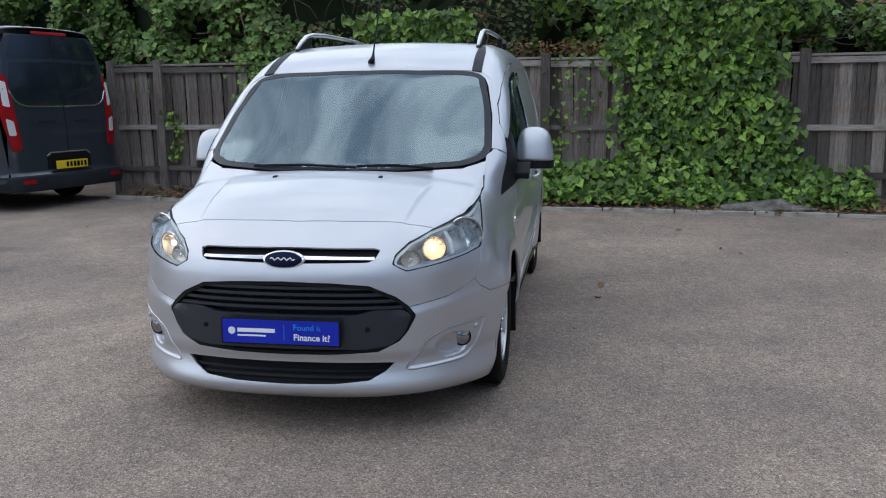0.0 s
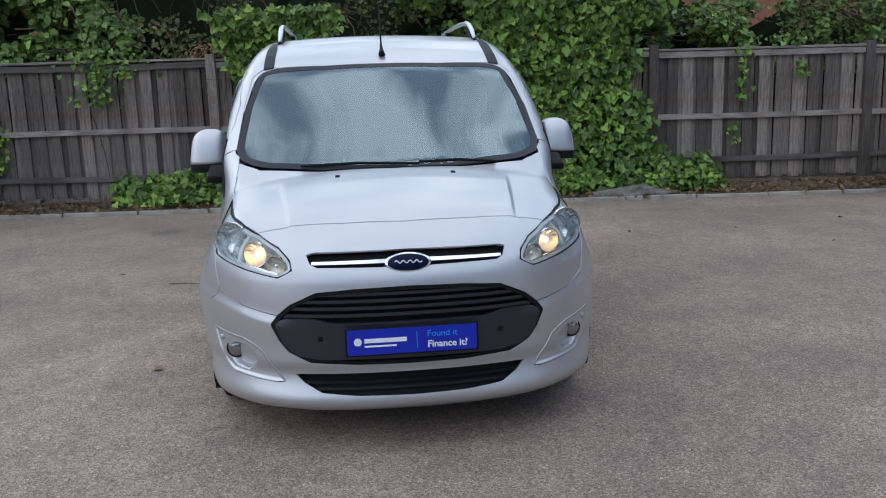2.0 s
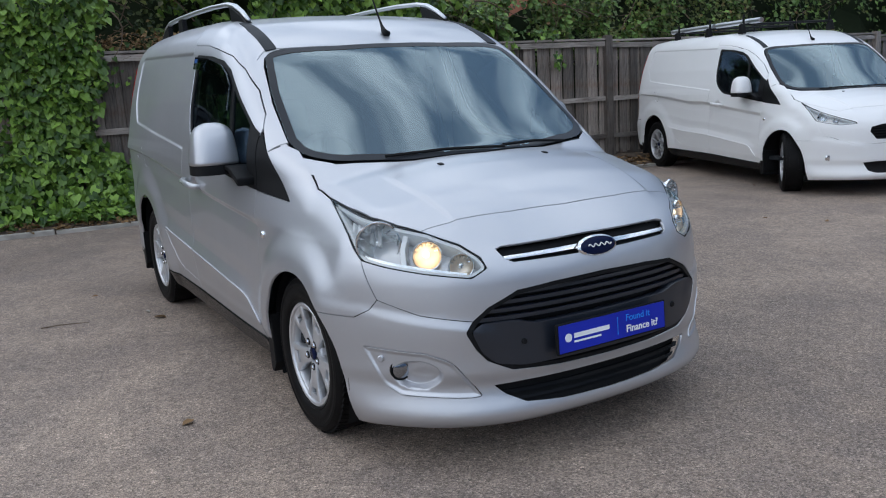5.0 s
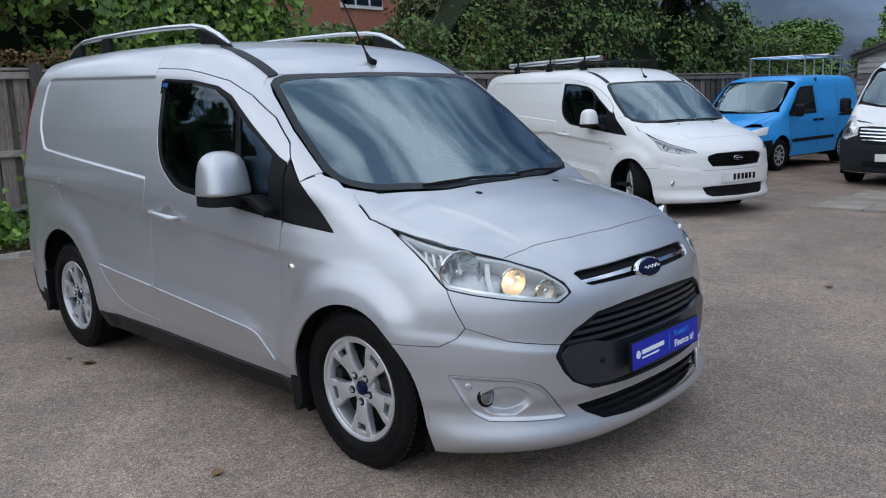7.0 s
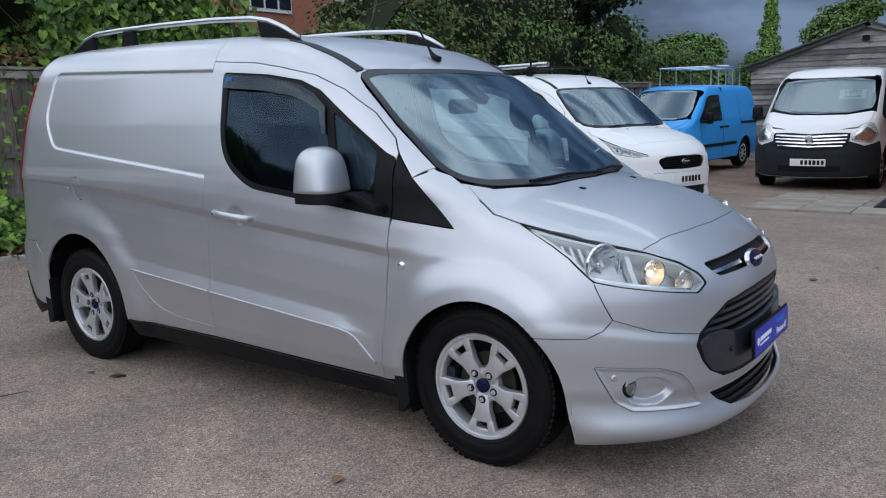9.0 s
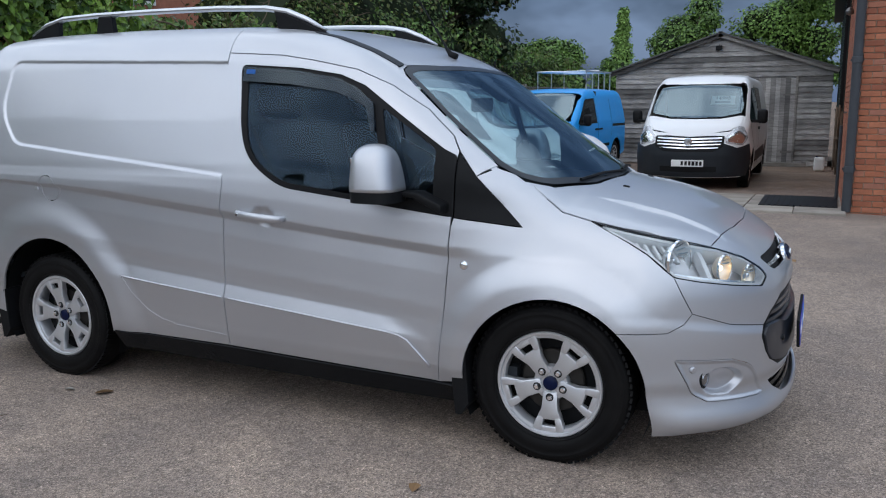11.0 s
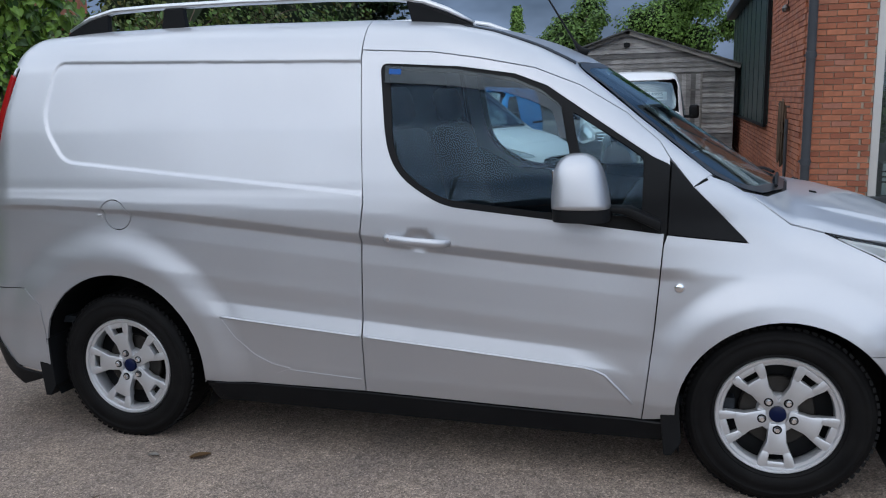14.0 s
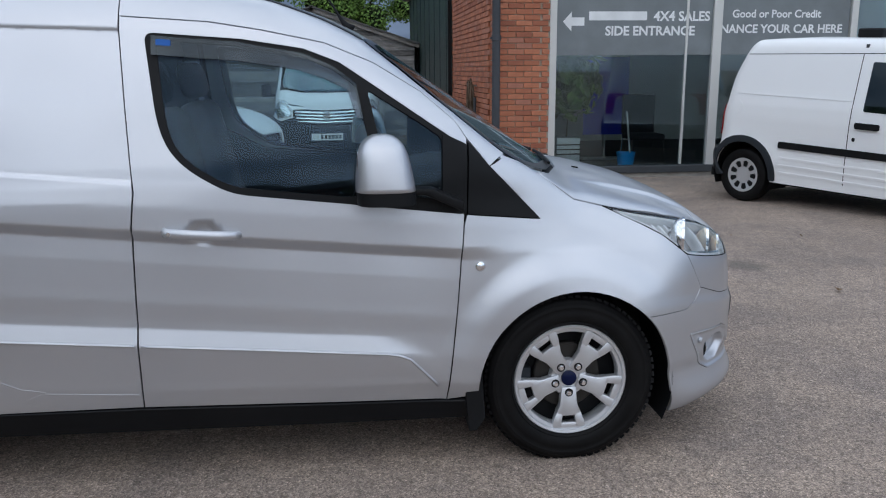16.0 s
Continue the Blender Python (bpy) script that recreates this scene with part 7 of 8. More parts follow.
        P("lamp_wall", "nose", inset_loop(resample(lp, 0.025), -0.003), LAMP_BOWL, head, holes=[inset_loop(resample(lp, 0.025), 0.012)], res=0.03, gap=0, lift=-0.006, rim=0.065, mirror=mir)
        P("lamp_seal", "nose", inset_loop(resample(lp, 0.025), -0.003), BLACK, head, holes=[inset_loop(resample(lp, 0.025), 0.003)], res=0.03, gap=0, lift=-0.001, rim=0.012, mirror=mir)
        P("lens", "nose", lp, LENS, head, res=0.03, gap=0.001, lift=0.001, rim=0, mirror=mir).visible_shadow = False
        spots = ((-0.735, 0.838, 0.076, LAMP_CHROME, 0.055), (-0.570, 0.800, 0.050, GLOW_TINT, 0.042), (-0.468, 0.762, 0.042, GLOW_TINT, 0.026))
        if late:
            spots = ((-0.74, 0.82, 0.045, CHROME, 0.04), (-0.62, 0.785, 0.03, CHROME, 0.034))
        for u, z, r, mt, deep in spots:
            c = body.at("nose", [(u, z)])
            n = body.normals(c)[0]
            c = c[0] - n * 0.022
            way = Vector((1.0, -0.28 if not mir else -0.28, -0.1)).normalized()
            bowl = lathe([(r, 0.0), (r * 0.99, -deep * 0.3), (r * 0.8, -deep * 0.7), (r * 0.45, -deep), (0.0, -deep * 1.05)], 28, axis="x", close=False)
            rot = Vector((1, 0, 0)).rotation_difference(Vector((0.93, -0.36, 0.0))).to_matrix().to_4x4()
            mm = Matrix.Translation(c) @ rot
            bmesh.ops.transform(bowl, matrix=mm, verts=bowl.verts[:])
            ring = lathe([(r, 0.002), (r * 1.06, 0.003), (r * 1.08, -0.006), (r, -0.006)], 28, axis="x", close=False)
            bmesh.ops.transform(ring, matrix=mm, verts=ring.verts[:])
            for b in (bowl, ring):
                if mir:
                    for v in b.verts:
                        v.co.y *= -1
                    bmesh.ops.reverse_faces(b, faces=b.faces[:])
            part("reflector", bowl, mt, head, smooth="all")
            part("reflector_ring", ring, CHROME, head, smooth=True)
            for k in range(7 if not late else 0):
                # flutes of the reflector
                a = -1.2 + 0.4 * k
                fl_ = tube([(-deep * 0.12, r * 0.9 * math.sin(a), r * 0.9 * math.cos(a)), (-deep * 0.66, r * 0.62 * math.sin(a), r * 0.62 * math.cos(a))], 0.0035, 5)
                bmesh.ops.transform(fl_, matrix=mm, verts=fl_.verts[:])
                if mir:
                    for v in fl_.verts:
                        v.co.y *= -1
                    bmesh.ops.reverse_faces(fl_, faces=fl_.faces[:])
                part("flute", fl_, CHROME, head, smooth=True)
            bulb = bmesh.new()
            bmesh.ops.create_uvsphere(bulb, u_segments=12, v_segments=8, radius=0.012)
            bc = mm @ Vector((-deep * 0.55, 0, 0))
            bmesh.ops.translate(bulb, vec=(bc.x, bc.y * (-1 if mir else 1), bc.z), verts=bulb.verts[:])
            lit = not late and abs(u + 0.570) < 0.01
            part("bulb", bulb, BULB_ON if lit else CHROME, head, "glowing warm bulb" if lit else "", smooth="all")
        if not late:
            strip = resample([(-0.80, 0.792), (-0.70, 0.772), (-0.58, 0.750), (-0.455, 0.727)], 0.02, closed=False)
            P("lamp_strip", "nose", ribbon(strip, 0.006), LAMP_CHROME, head, res=0.02, gap=0, lift=-0.018, rim=0.02, mirror=mir)
            for k in range(5):
                u = outer[1][0] - 0.015 + 0.030 * k
                P("lamp_rib", "nose", [(u, 0.862 - 0.006 * k), (u + 0.010, 0.860 - 0.006 * k), (u + 0.004, 0.905 - 0.004 * k), (u - 0.006, 0.907 - 0.004 * k)], LAMP_BOWL, head, res=0.02, gap=0, lift=-0.030, rim=0.02, mirror=mir)
            P("lamp_divider", "nose", ribbon(resample([(-0.640, 0.872), (-0.650, 0.82), (-0.645, 0.765)], 0.02, closed=False), 0.008), LAMP_BOWL, head, res=0.02, gap=0, lift=-0.022, rim=0.04, mirror=mir)
        if late:
            fl = lathe([(0.0, 0.0), (0.03, -0.004), (0.036, -0.02)], 20, axis="x", close=False)
            q = body.at("nose", [(-0.66, 0.40)])[0]
            bmesh.ops.transform(fl, matrix=Matrix.Translation((q[0] + 0.006, sy * abs(q[1]), q[2])), verts=fl.verts[:])
            part("fog_lamp", fl, CHROME, van, smooth=True)
            continue

        fog_edge = np.array(fog_in) * (1.15, 1.0)

        def pocket(p):
            u, v = np.arctan2(p[:, 1], p[:, 0] - body.ax), p[:, 2]
            r = np.hypot((u + 0.618) / 0.082, (v - 0.372) / 0.056)
            r2 = np.hypot((u + 0.600) / 0.05, (v - 0.368) / 0.03)
            uv = np.stack([u * 1.15, v], 1)
            a, b = fog_edge, np.roll(fog_edge, -1, 0)
            d = np.full(len(uv), 9.0)
            for s_, t_ in zip(a, b):
                e_ = t_ - s_
                k_ = np.clip(((uv - s_) @ e_) / (e_ @ e_ + 1e-9), 0, 1)
                d = np.minimum(d, np.hypot(*(uv - s_ - k_[:, None] * e_).T))
            return 0.003 - 0.006 * ease(d, 0.003, 0.016) - 0.030 * (1 - ease(r, 0.76, 0.98)) - 0.006 * (1 - ease(r2, 0.2, 1.0))
        bez = P("fog_bezel", "nose", fog_in, paint_mat, van, res=0.0125, gap=0.0015, rim=0.012, mirror=mir, dent=pocket, lines=[[(-0.618 + 0.071 * math.cos(k * 0.1745), 0.372 + 0.049 * math.sin(k * 0.1745)) for k in range(37)], inset_loop(resample(fog_in, 0.02), 0.010)], tight=0.004)
        q = body.at("nose", [(-0.662, 0.386)])[0]
        fl = lathe([(0.0, 0.008), (0.020, 0.006), (0.032, 0.0), (0.035, -0.008), (0.035, -0.03)], 24, axis="x", close=False)
        rot = Matrix.Rotation(-0.20, 4, "Z")
        bmesh.ops.transform(fl, matrix=rot, verts=fl.verts[:])
        for v in fl.verts:
            v.co += Vector((q[0] - 0.020, q[1] + 0.010, q[2]))
            if mir:
                v.co.y *= -1
        if mir:
            bmesh.ops.reverse_faces(fl, faces=fl.faces[:])
        ring = lathe([(0.034, -0.006), (0.041, -0.004), (0.042, -0.03)], 24, axis="x", close=False)
        bmesh.ops.transform(ring, matrix=rot, verts=ring.verts[:])
        for v in ring.verts:
            v.co += Vector((q[0] - 0.020, q[1] + 0.010, q[2]))
            if mir:
                v.co.y *= -1
        if mir:
            bmesh.ops.reverse_faces(ring, faces=ring.faces[:])
        part("fog_lamp", fl, FOG_GLASS, bez, "round clear fog lamp", smooth=True)
        part("lamp_surround", ring, BLACK, bez, smooth=True)
        s = body.at("nose", [(-0.728, 0.428)])[0]
        sn = lathe([(0.0, 0.004), (0.009, 0.003), (0.012, 0.0), (0.012, -0.008)], 16, axis="x", close=False)
        bmesh.ops.transform(sn, matrix=Matrix.Rotation(-0.75, 4, "Z"), verts=sn.verts[:])
        for v in sn.verts:
            v.co += Vector((s[0] + 0.004, s[1] - 0.003, s[2]))
            if mir:
                v.co.y *= -1
        if mir:
            bmesh.ops.reverse_faces(sn, faces=sn.faces[:])
        part("parking_sensor", sn, paint_mat, bez, smooth=True)


def cabin(van, X):
    """What shows through the cab's glass."""
    part("cabin_floor", box(0.45, 0, 0.34, 1.5, 1.62, 0.04), CHARCOAL, van)
    part("bulkhead", prism([(-0.80, 0.36), (0.80, 0.36), (0.86, 0.95), (0.70, 1.55), (0.52, 1.68), (-0.52, 1.68), (-0.70, 1.55), (-0.86, 0.95)], "x", -0.30, -0.27), GREY_TRIM, van, "grey steel bulkhead behind the seats")
    part("headlining", prism([(-0.62, 1.60), (-0.52, 1.665), (0.52, 1.665), (0.62, 1.60), (0.5, 1.645), (-0.5, 1.645)], "x", -0.27, 0.18), GREY_TRIM, van)
    for sy in (-1, 1):
        part("door_card", prism([(-0.17, 0.40), (0.86, 0.40), (0.90, 0.98), (0.62, 1.02), (0.10, 1.06), (-0.05, 1.14), (-0.17, 1.2)], "y", sy * 0.845, sy * 0.815, 0.008), CHARCOAL, van)
        seat = part("seat", box(0.18, sy * 0.42, 0.66, 0.52, 0.50, 0.18, 0.06, 3), CLOTH, van, "dark grey cloth seat", smooth=True)
        mm = Matrix.Rotation(radians(-14), 3, "Y")
        part("backrest", box(-0.10, sy * 0.42, 1.02, 0.14, 0.48, 0.62, 0.06, 3, m=mm), CLOTH, seat, smooth=True)
        part("headrest", box(-0.185, sy * 0.42, 1.42, 0.10, 0.27, 0.17, 0.045, 3, m=mm), CLOTH, seat, smooth=True)
        part("belt", tube([(-0.19, sy * 0.69, 1.38), (-0.1, sy * 0.66, 1.15), (0.0, sy * 0.60, 0.85)], 0.022, 6, flat=0.12), BLACK, seat)
        part("belt_post", box(-0.235, sy * 0.70, 0.98, 0.05, 0.05, 1.0, 0.015), GREY_TRIM, van)
    dash = prism([(0.78, 0.50), (0.72, 0.92), (0.80, 1.02), (1.02, 1.045), (1.22, 1.02), (1.24, 0.5)], "y", -0.62, 0.62, 0.02)
    part("dashboard", dash, BLACK, van, "black moulded dashboard", smooth=True)
    ring = []
    c, tilt = Vector((0.60, -0.42, 1.0)), Matrix.Rotation(radians(-62), 3, "Y")
    for i in range(29):
        a = 2 * math.pi * i / 28
        ring.append(c + tilt @ Vector((0.185 * math.cos(a), 0.185 * math.sin(a), 0)))
    wheel = tube(ring, 0.015, 8)
    st = part("steering_wheel", wheel, BLACK, van, smooth=True)
    for a in (0, 2.3, 4.0):
        part("wheel_spoke", tube([c, c + tilt @ Vector((0.18 * math.cos(a), 0.18 * math.sin(a), 0))], 0.016, 6, flat=0.5), BLACK, st)
    boss = lathe([(0.0, 0.03), (0.05, 0.028), (0.065, 0.015), (0.065, -0.02)], 20, axis="z")
    bmesh.ops.transform(boss, matrix=Matrix.Translation(c) @ tilt.to_4x4(), verts=boss.verts[:])
    part("wheel_boss", boss, BLACK, st, smooth=True)
    part("rear_view_mirror", box(0.72, 0, 1.40, 0.04, 0.22, 0.07, 0.015), BLACK, van)
    part("load_floor", box(X(-1.2) + (0.2 if X(-1.2) < -1.3 else 0), 0, 0.5, 1.8, 1.55, 0.03), CHARCOAL, van)


silver_van = build_connect(CONNECT, "van", "silver panel van with roof rails and alloy wheels, parked on tarmac", SILVER, pose(0, 0, 0))

# ------------------------------------------------------------------ the white sister, with roof bars
white_van = build_connect(CONNECT_LONG, "van", "white panel van with roof bars, wheels turned, parked by the fence", WHITE, pose(-2.414, 7.065, 0.0, 0, 0, -19.5), 0.4, True)
bars = thing("roof_rack", white_van.matrix_basis.copy(), "aluminium roof bars with a pipe carrier on black feet", "roof rack")
for x in (0.05, -0.75, -1.60):
    part("cross_bar", tube([(x, -0.62, 1.865), (x, 0.62, 1.865)], 0.014, 8), BLACK, bars)
    for y in (-0.60, 0.60):
        part("foot", prism([(x - 0.05, 1.755), (x + 0.05, 1.755), (x + 0.02, 1.87), (x - 0.02, 1.87)], "y", y - 0.03, y + 0.03, 0.006), BLACK, bars)
        part("stop", box(x, y * 0.97, 1.925, 0.025, 0.02, 0.12, 0.004), BLACK, bars)
for x0, x1 in ((0.30, -0.72), (-0.78, -1.95)):
    part("carrier_tube", tube([(x0, -0.50, 1.90), (x1, -0.50, 1.90)], 0.032, 12), SATIN, bars, smooth=True)


# ------------------------------------------------------------------ other vans
def van_skin(half, sec_nodes, top_nodes, nose_nodes, tail_nodes, drop=0.06, plan=(0.18, 1.0), kt=0.12, arches=(), front_narrow=None, bulge=0.015):
    sec, top, nose, tail = table(sec_nodes, 0.012), table(top_nodes, 0.03), table(nose_nodes, 0.02), table(tail_nodes, 0.02)
    thin = table(front_narrow or [(-3, 1.0), (3, 1.0)], 0.05)

    def skin(x, y, z):
        ay = np.abs(y)
        w = half * sec(z) * (1 - (1 - thin(x)) * ease(z, 0.6, 1.0))
        for cx, r0 in arches:
            r = np.hypot(x - cx, z - 0.33)
            w = w + bulge * np.exp(-((r - r0) / 0.09) ** 2) * ease(z, 0.2, 0.5)
        f = smax(ay - w, (z - top(x) + drop * ay**2) * 0.85, kt)
        q = ay / half
        f = smax(f, (x - nose(z) + plan[0] * ay**2 + plan[1] * 0.45 * q**6) * 0.8, 0.08)
        f = smax(f, (-tail(z) + 0.04 * ay**2 + 0.10 * q**10 - x) * 0.9, 0.10)
        return smax(f, 0.18 - z, 0.04)
    return skin


def plain_wheel(parent, m, r=0.32, face=None, holes=9, label="steel wheel with a silver trim"):
    w = new("wheel")
    w.parent, w.matrix_basis = parent, m
    w["label"] = label
    k = r / 0.326
    part("tyre", lathe([(a * k, h) for a, h in [(0.205, -0.085), (0.245, -0.100), (0.285, -0.101), (0.315, -0.086), (0.326, -0.05), (0.326, 0.05), (0.315, 0.086), (0.2, 0.09)]], 40, close=False), RUBBER, w, smooth=True)
    part("trim", lathe([(a * k, h) for a, h in [(0.0, -0.075), (0.05, -0.078), (0.10, -0.070), (0.17, -0.082), (0.195, -0.090), (0.208, -0.088), (0.206, -0.05)]], 40, close=False), face or ALLOY, w, smooth=True)
    for i in range(holes):
        a = 2 * math.pi * i / holes
        b = prism([(0.105, -0.018), (0.165, -0.034), (0.180, 0.0), (0.165, 0.034), (0.105, 0.018)], "y", -0.088, -0.06)
        for v in b.verts:
            v.co.x *= k
            v.co.z *= k
            v.co.y += 0.002
        bmesh.ops.transform(b, matrix=Matrix.Rotation(a, 4, "Y"), verts=b.verts[:])
        part("slot", b, BLACK, w)
    return w


def plain_van(name, label, m, skin, mat, s, group=""):
    """A van further off. s: its measures along the length and its openings."""
    body = Body(skin, s.get("axis", 1.0), 1.0)
    van = thing(name, m, label, "van", group)
    P = body.panel
    xf, xr, ar, x_rear, sill = s["xf"], s["xr"], s["arch"], s["rear"], s.get("sill", 0.27)
    gy = s["gutter"]
    for mir in (False, True):
        sy = 1 if mir else -1
        low = [(s["wing"], sill + 0.06)] + arc(xf, 0.33, ar, 20, 172, 16) + [(xf - ar, sill), (xr + ar, sill)] + arc(xr, 0.33, ar, 8, 172, 16) + [(xr - ar - 0.02, sill), (x_rear, sill + 0.1)]
        up = s["side_up"]
        loop = body.turn("side", resample(low + up[:1], 0.05, closed=False), "cant")
        loop += [tuple(q) for q in body.flat("cant", body.at("top", resample([(x, -y) for x, y in s["gutter_line"]], 0.06, closed=False)))]
        loop += body.turn("side", resample(up[1:], 0.05, closed=False), "cant")
        P("body_side", "cant", loop, mat, van, res=0.045, mirror=mir, gap=0.0)
        for nm, pts, mt, lift in s["side_parts"]:
            g = P(nm, "side", rounded(pts, 0.02), mt, van, res=0.05, gap=0, lift=lift, rim=max(lift, 0.004), mirror=mir)
        wheel_liner(van, xf, 0.33, ar + 0.01, sy * s["half"] * 0.975, sy * 0.5)
        wheel_liner(van, xr, 0.33, ar + 0.01, sy * s["half"] * 0.975, sy * 0.5)
        for wx in (xf, xr):
            plain_wheel(van, pose(wx, sy * (s["half"] - 0.135), s["wr"]) if not mir else pose(wx, s["half"] - 0.135, s["wr"], 0, 0, 180), s["wr"], s.get("trim"))
        if "mirror" in s:
            mx, mz, mt = s["mirror"]
            hd = part("door_mirror", box(mx, sy * (s["half"] + 0.11), mz, 0.12, 0.17, 0.24, 0.05, 3), mt, van, smooth=True)
            part("mirror_arm", box(mx + 0.04, sy * (s["half"] + 0.01), mz - 0.08, 0.10, 0.16, 0.05, 0.01), BLACK, hd)
        for nm, pts, mt, lift in s.get("lamp", ()):
            P(nm, "nose", rounded(pts, 0.015), mt, van, res=0.04, gap=0, lift=lift, rim=0.01, mirror=mir)
    P("roof", "top", [(x, -y) for x, y in s["gutter_line"]] + [(x, y) for x, y in reversed(s["gutter_line"])], mat, van, res=0.09, gap=0)
    if "screen" in s:
        half = s["screen"]
        P("windscreen", "top", rounded([(x, -y) for x, y in half] + [(x, y) for x, y in reversed(half)], 0.04), s.get("screen_mat", SCREEN), van, res=0.06, gap=0.0, lift=0.003, rim=0.0).visible_shadow = False
        P("screen_border", "top", [(x, -y) for x, y in half] + [(x, y) for x, y in reversed(half)], GLOSS, van, holes=[inset_loop(resample([(x, -y) for x, y in half] + [(x, y) for x, y in reversed(half)], 0.05), 0.05)], res=0.06, gap=-0.004, lift=-0.002, rim=0)
        P("scuttle", "top", s["under"] + [(x, -y) for x, y in reversed(s["under"][1:-1])], mat, van, res=0.05, gap=0, lift=-0.006)
        P("bonnet", "top", [(x, -y) for x, y in s["bonnet"]] + [(x, y) for x, y in reversed(s["bonnet"])], mat, van, res=0.05, gap=0.002, lift=0.003)
    if "nose" in s:
        P("nose_panel", "nose", both(s["nose"]), s.get("nose_mat", mat), van, res=0.04, gap=0, lift=0.002)
        for nm, pts, mt, lift in s["nose_parts"]:
            P(nm, "nose", both(pts), mt, van, res=0.04, gap=0, lift=lift, rim=max(lift, 0.006))
    P("rear_panel", "rear", s["rear_loop"], mat, van, res=0.06, gap=0, lift=0.001)
    for nm, proj, pts, mt, lift, mir in s.get("rear_parts", ()):
        for k in ((False, True) if mir else (False,)):
            P(nm, proj, rounded(pts, 0.02), mt, van, res=0.05, gap=0, lift=lift, rim=max(lift, 0.006), mirror=k)
    part("underbody", box((xf + xr) / 2, 0, 0.26, xf - xr + 1.2, 1.2, 0.10), BLACK, van)
    part("interior", box(0.3, 0, 0.66, 2.2, 1.45, 0.66, 0.05), CHARCOAL, van)
    part("bulkhead", box(s.get("bulk", -0.25), 0, 1.1, 0.03, 1.5, 1.3), GREY_TRIM, van)
    return body, van


# blue van
SEC = [(0.1, 0.93), (0.3, 0.97), (0.6, 0.99), (0.95, 1.0), (1.1, 0.985), (1.6, 0.86), (1.75, 0.80), (2.0, 0.70)]
blue_skin = van_skin(0.897, SEC, [(-2.4, 1.72), (-2.1, 1.80), (-1.0, 1.825), (0.2, 1.815), (0.45, 1.775), (0.62, 1.70), (1.28, 1.13), (1.40, 1.08), (1.75, 1.01), (2.0, 0.92), (2.2, 0.78), (2.4, 0.6)],
                     [(0.1, 2.08), (0.3, 2.19), (0.55, 2.20), (0.7, 2.17), (0.85, 2.08), (1.0, 1.9), (1.2, 1.7)], [(0.1, 2.1), (0.4, 2.2), (0.7, 2.18), (1.3, 2.15), (1.8, 2.03)],
                     arches=((1.34, 0.37), (-1.34, 0.37)), front_narrow=[(-3, 1.0), (0.8, 1.0), (1.3, 0.93), (2.2, 0.84)])
blue = dict(xf=1.34, xr=-1.34, arch=0.365, rear=-2.12, wing=1.78, half=0.897, wr=0.312, gutter=0.62, trim=ALLOY, axis=1.0,
            side_up=[(-2.06, 1.62), (0.55, 1.66), (0.75, 1.55), (1.18, 1.18), (1.30, 1.05), (1.55, 0.98), (1.80, 0.90)],
            gutter_line=[(-2.10, 0.60), (-1.0, 0.64), (0.25, 0.64), (0.52, 0.60), (0.56, 0.3), (0.57, 0.0)],
            side_parts=[("side_window", [(-0.05, 1.60), (0.48, 1.58), (0.62, 1.50), (1.02, 1.12), (1.05, 1.06), (-0.03, 1.06)], GLOSS, 0.003),
                        ("side_window", [(0.02, 1.56), (0.46, 1.54), (0.55, 1.48), (0.86, 1.16), (0.86, 1.10), (0.02, 1.10)], DARKGLASS, 0.006),
                        ("door_line", [(-0.10, 1.64), (-0.092, 1.64), (-0.092, 0.36), (-0.10, 0.36)], BLACK, 0.0015), ("door_line", [(1.02, 1.05), (1.028, 1.05), (0.96, 0.36), (0.952, 0.36)], BLACK, 0.0015),
                        ("door_line", [(-1.05, 1.60), (-1.042, 1.60), (-1.00, 0.75), (-1.008, 0.75)], BLACK, 0.0015),
                        ("rub_strip", [(-0.85, 0.60), (0.93, 0.60), (0.93, 0.535), (-0.85, 0.535)], BLACK, 0.012), ("slide_rail", [(-1.05, 1.02), (-2.0, 1.02), (-2.0, 0.965), (-1.05, 0.965)], BLACK, 0.006),
                        ("door_handle", [(-0.06, 0.95), (0.12, 0.95), (0.12, 0.91), (-0.06, 0.91)], BLACK, 0.02), ("door_handle", [(-0.32, 0.95), (-0.14, 0.95), (-0.14, 0.91), (-0.32, 0.91)], BLACK, 0.02)],
            under=[(2.02, 0.0), (1.95, -0.45), (1.78, -0.72), (1.50, -0.80), (1.22, -0.78), (1.26, -0.70), (1.35, -0.40), (1.37, 0.0)], mirror=(0.92, 1.14, BLACK), screen=[(0.60, 0.0), (0.60, 0.50), (0.64, 0.62), (1.05, 0.70), (1.20, 0.66), (1.30, 0.4), (1.33, 0.0)],
            bonnet=[(1.37, 0.0), (1.34, 0.4), (1.25, 0.70), (1.55, 0.70), (1.85, 0.60), (2.0, 0.45), (2.06, 0.0)],
            nose=[(0.0, 0.90), (-0.5, 0.86), (-0.85, 0.86), (-0.92, 0.55), (-0.80, 0.24), (0.0, 0.20)],
            nose_parts=[("bumper", [(0.0, 0.60), (-0.55, 0.58), (-0.90, 0.62), (-0.92, 0.45), (-0.80, 0.24), (0.0, 0.20)], BLACK, 0.02), ("grille", [(0.0, 0.78), (-0.30, 0.77), (-0.33, 0.69), (0.0, 0.67)], GLOSS, 0.006)],
            lamp=[("headlamp", [(-0.40, 0.76), (-0.70, 0.84), (-0.85, 0.86), (-0.80, 0.72), (-0.5, 0.68)], LAMP_BOWL, 0.012)],
            rear_loop=[(-0.82, 0.3), (0.82, 0.3), (0.74, 1.6), (0.5, 1.75), (-0.5, 1.75), (-0.74, 1.6)])
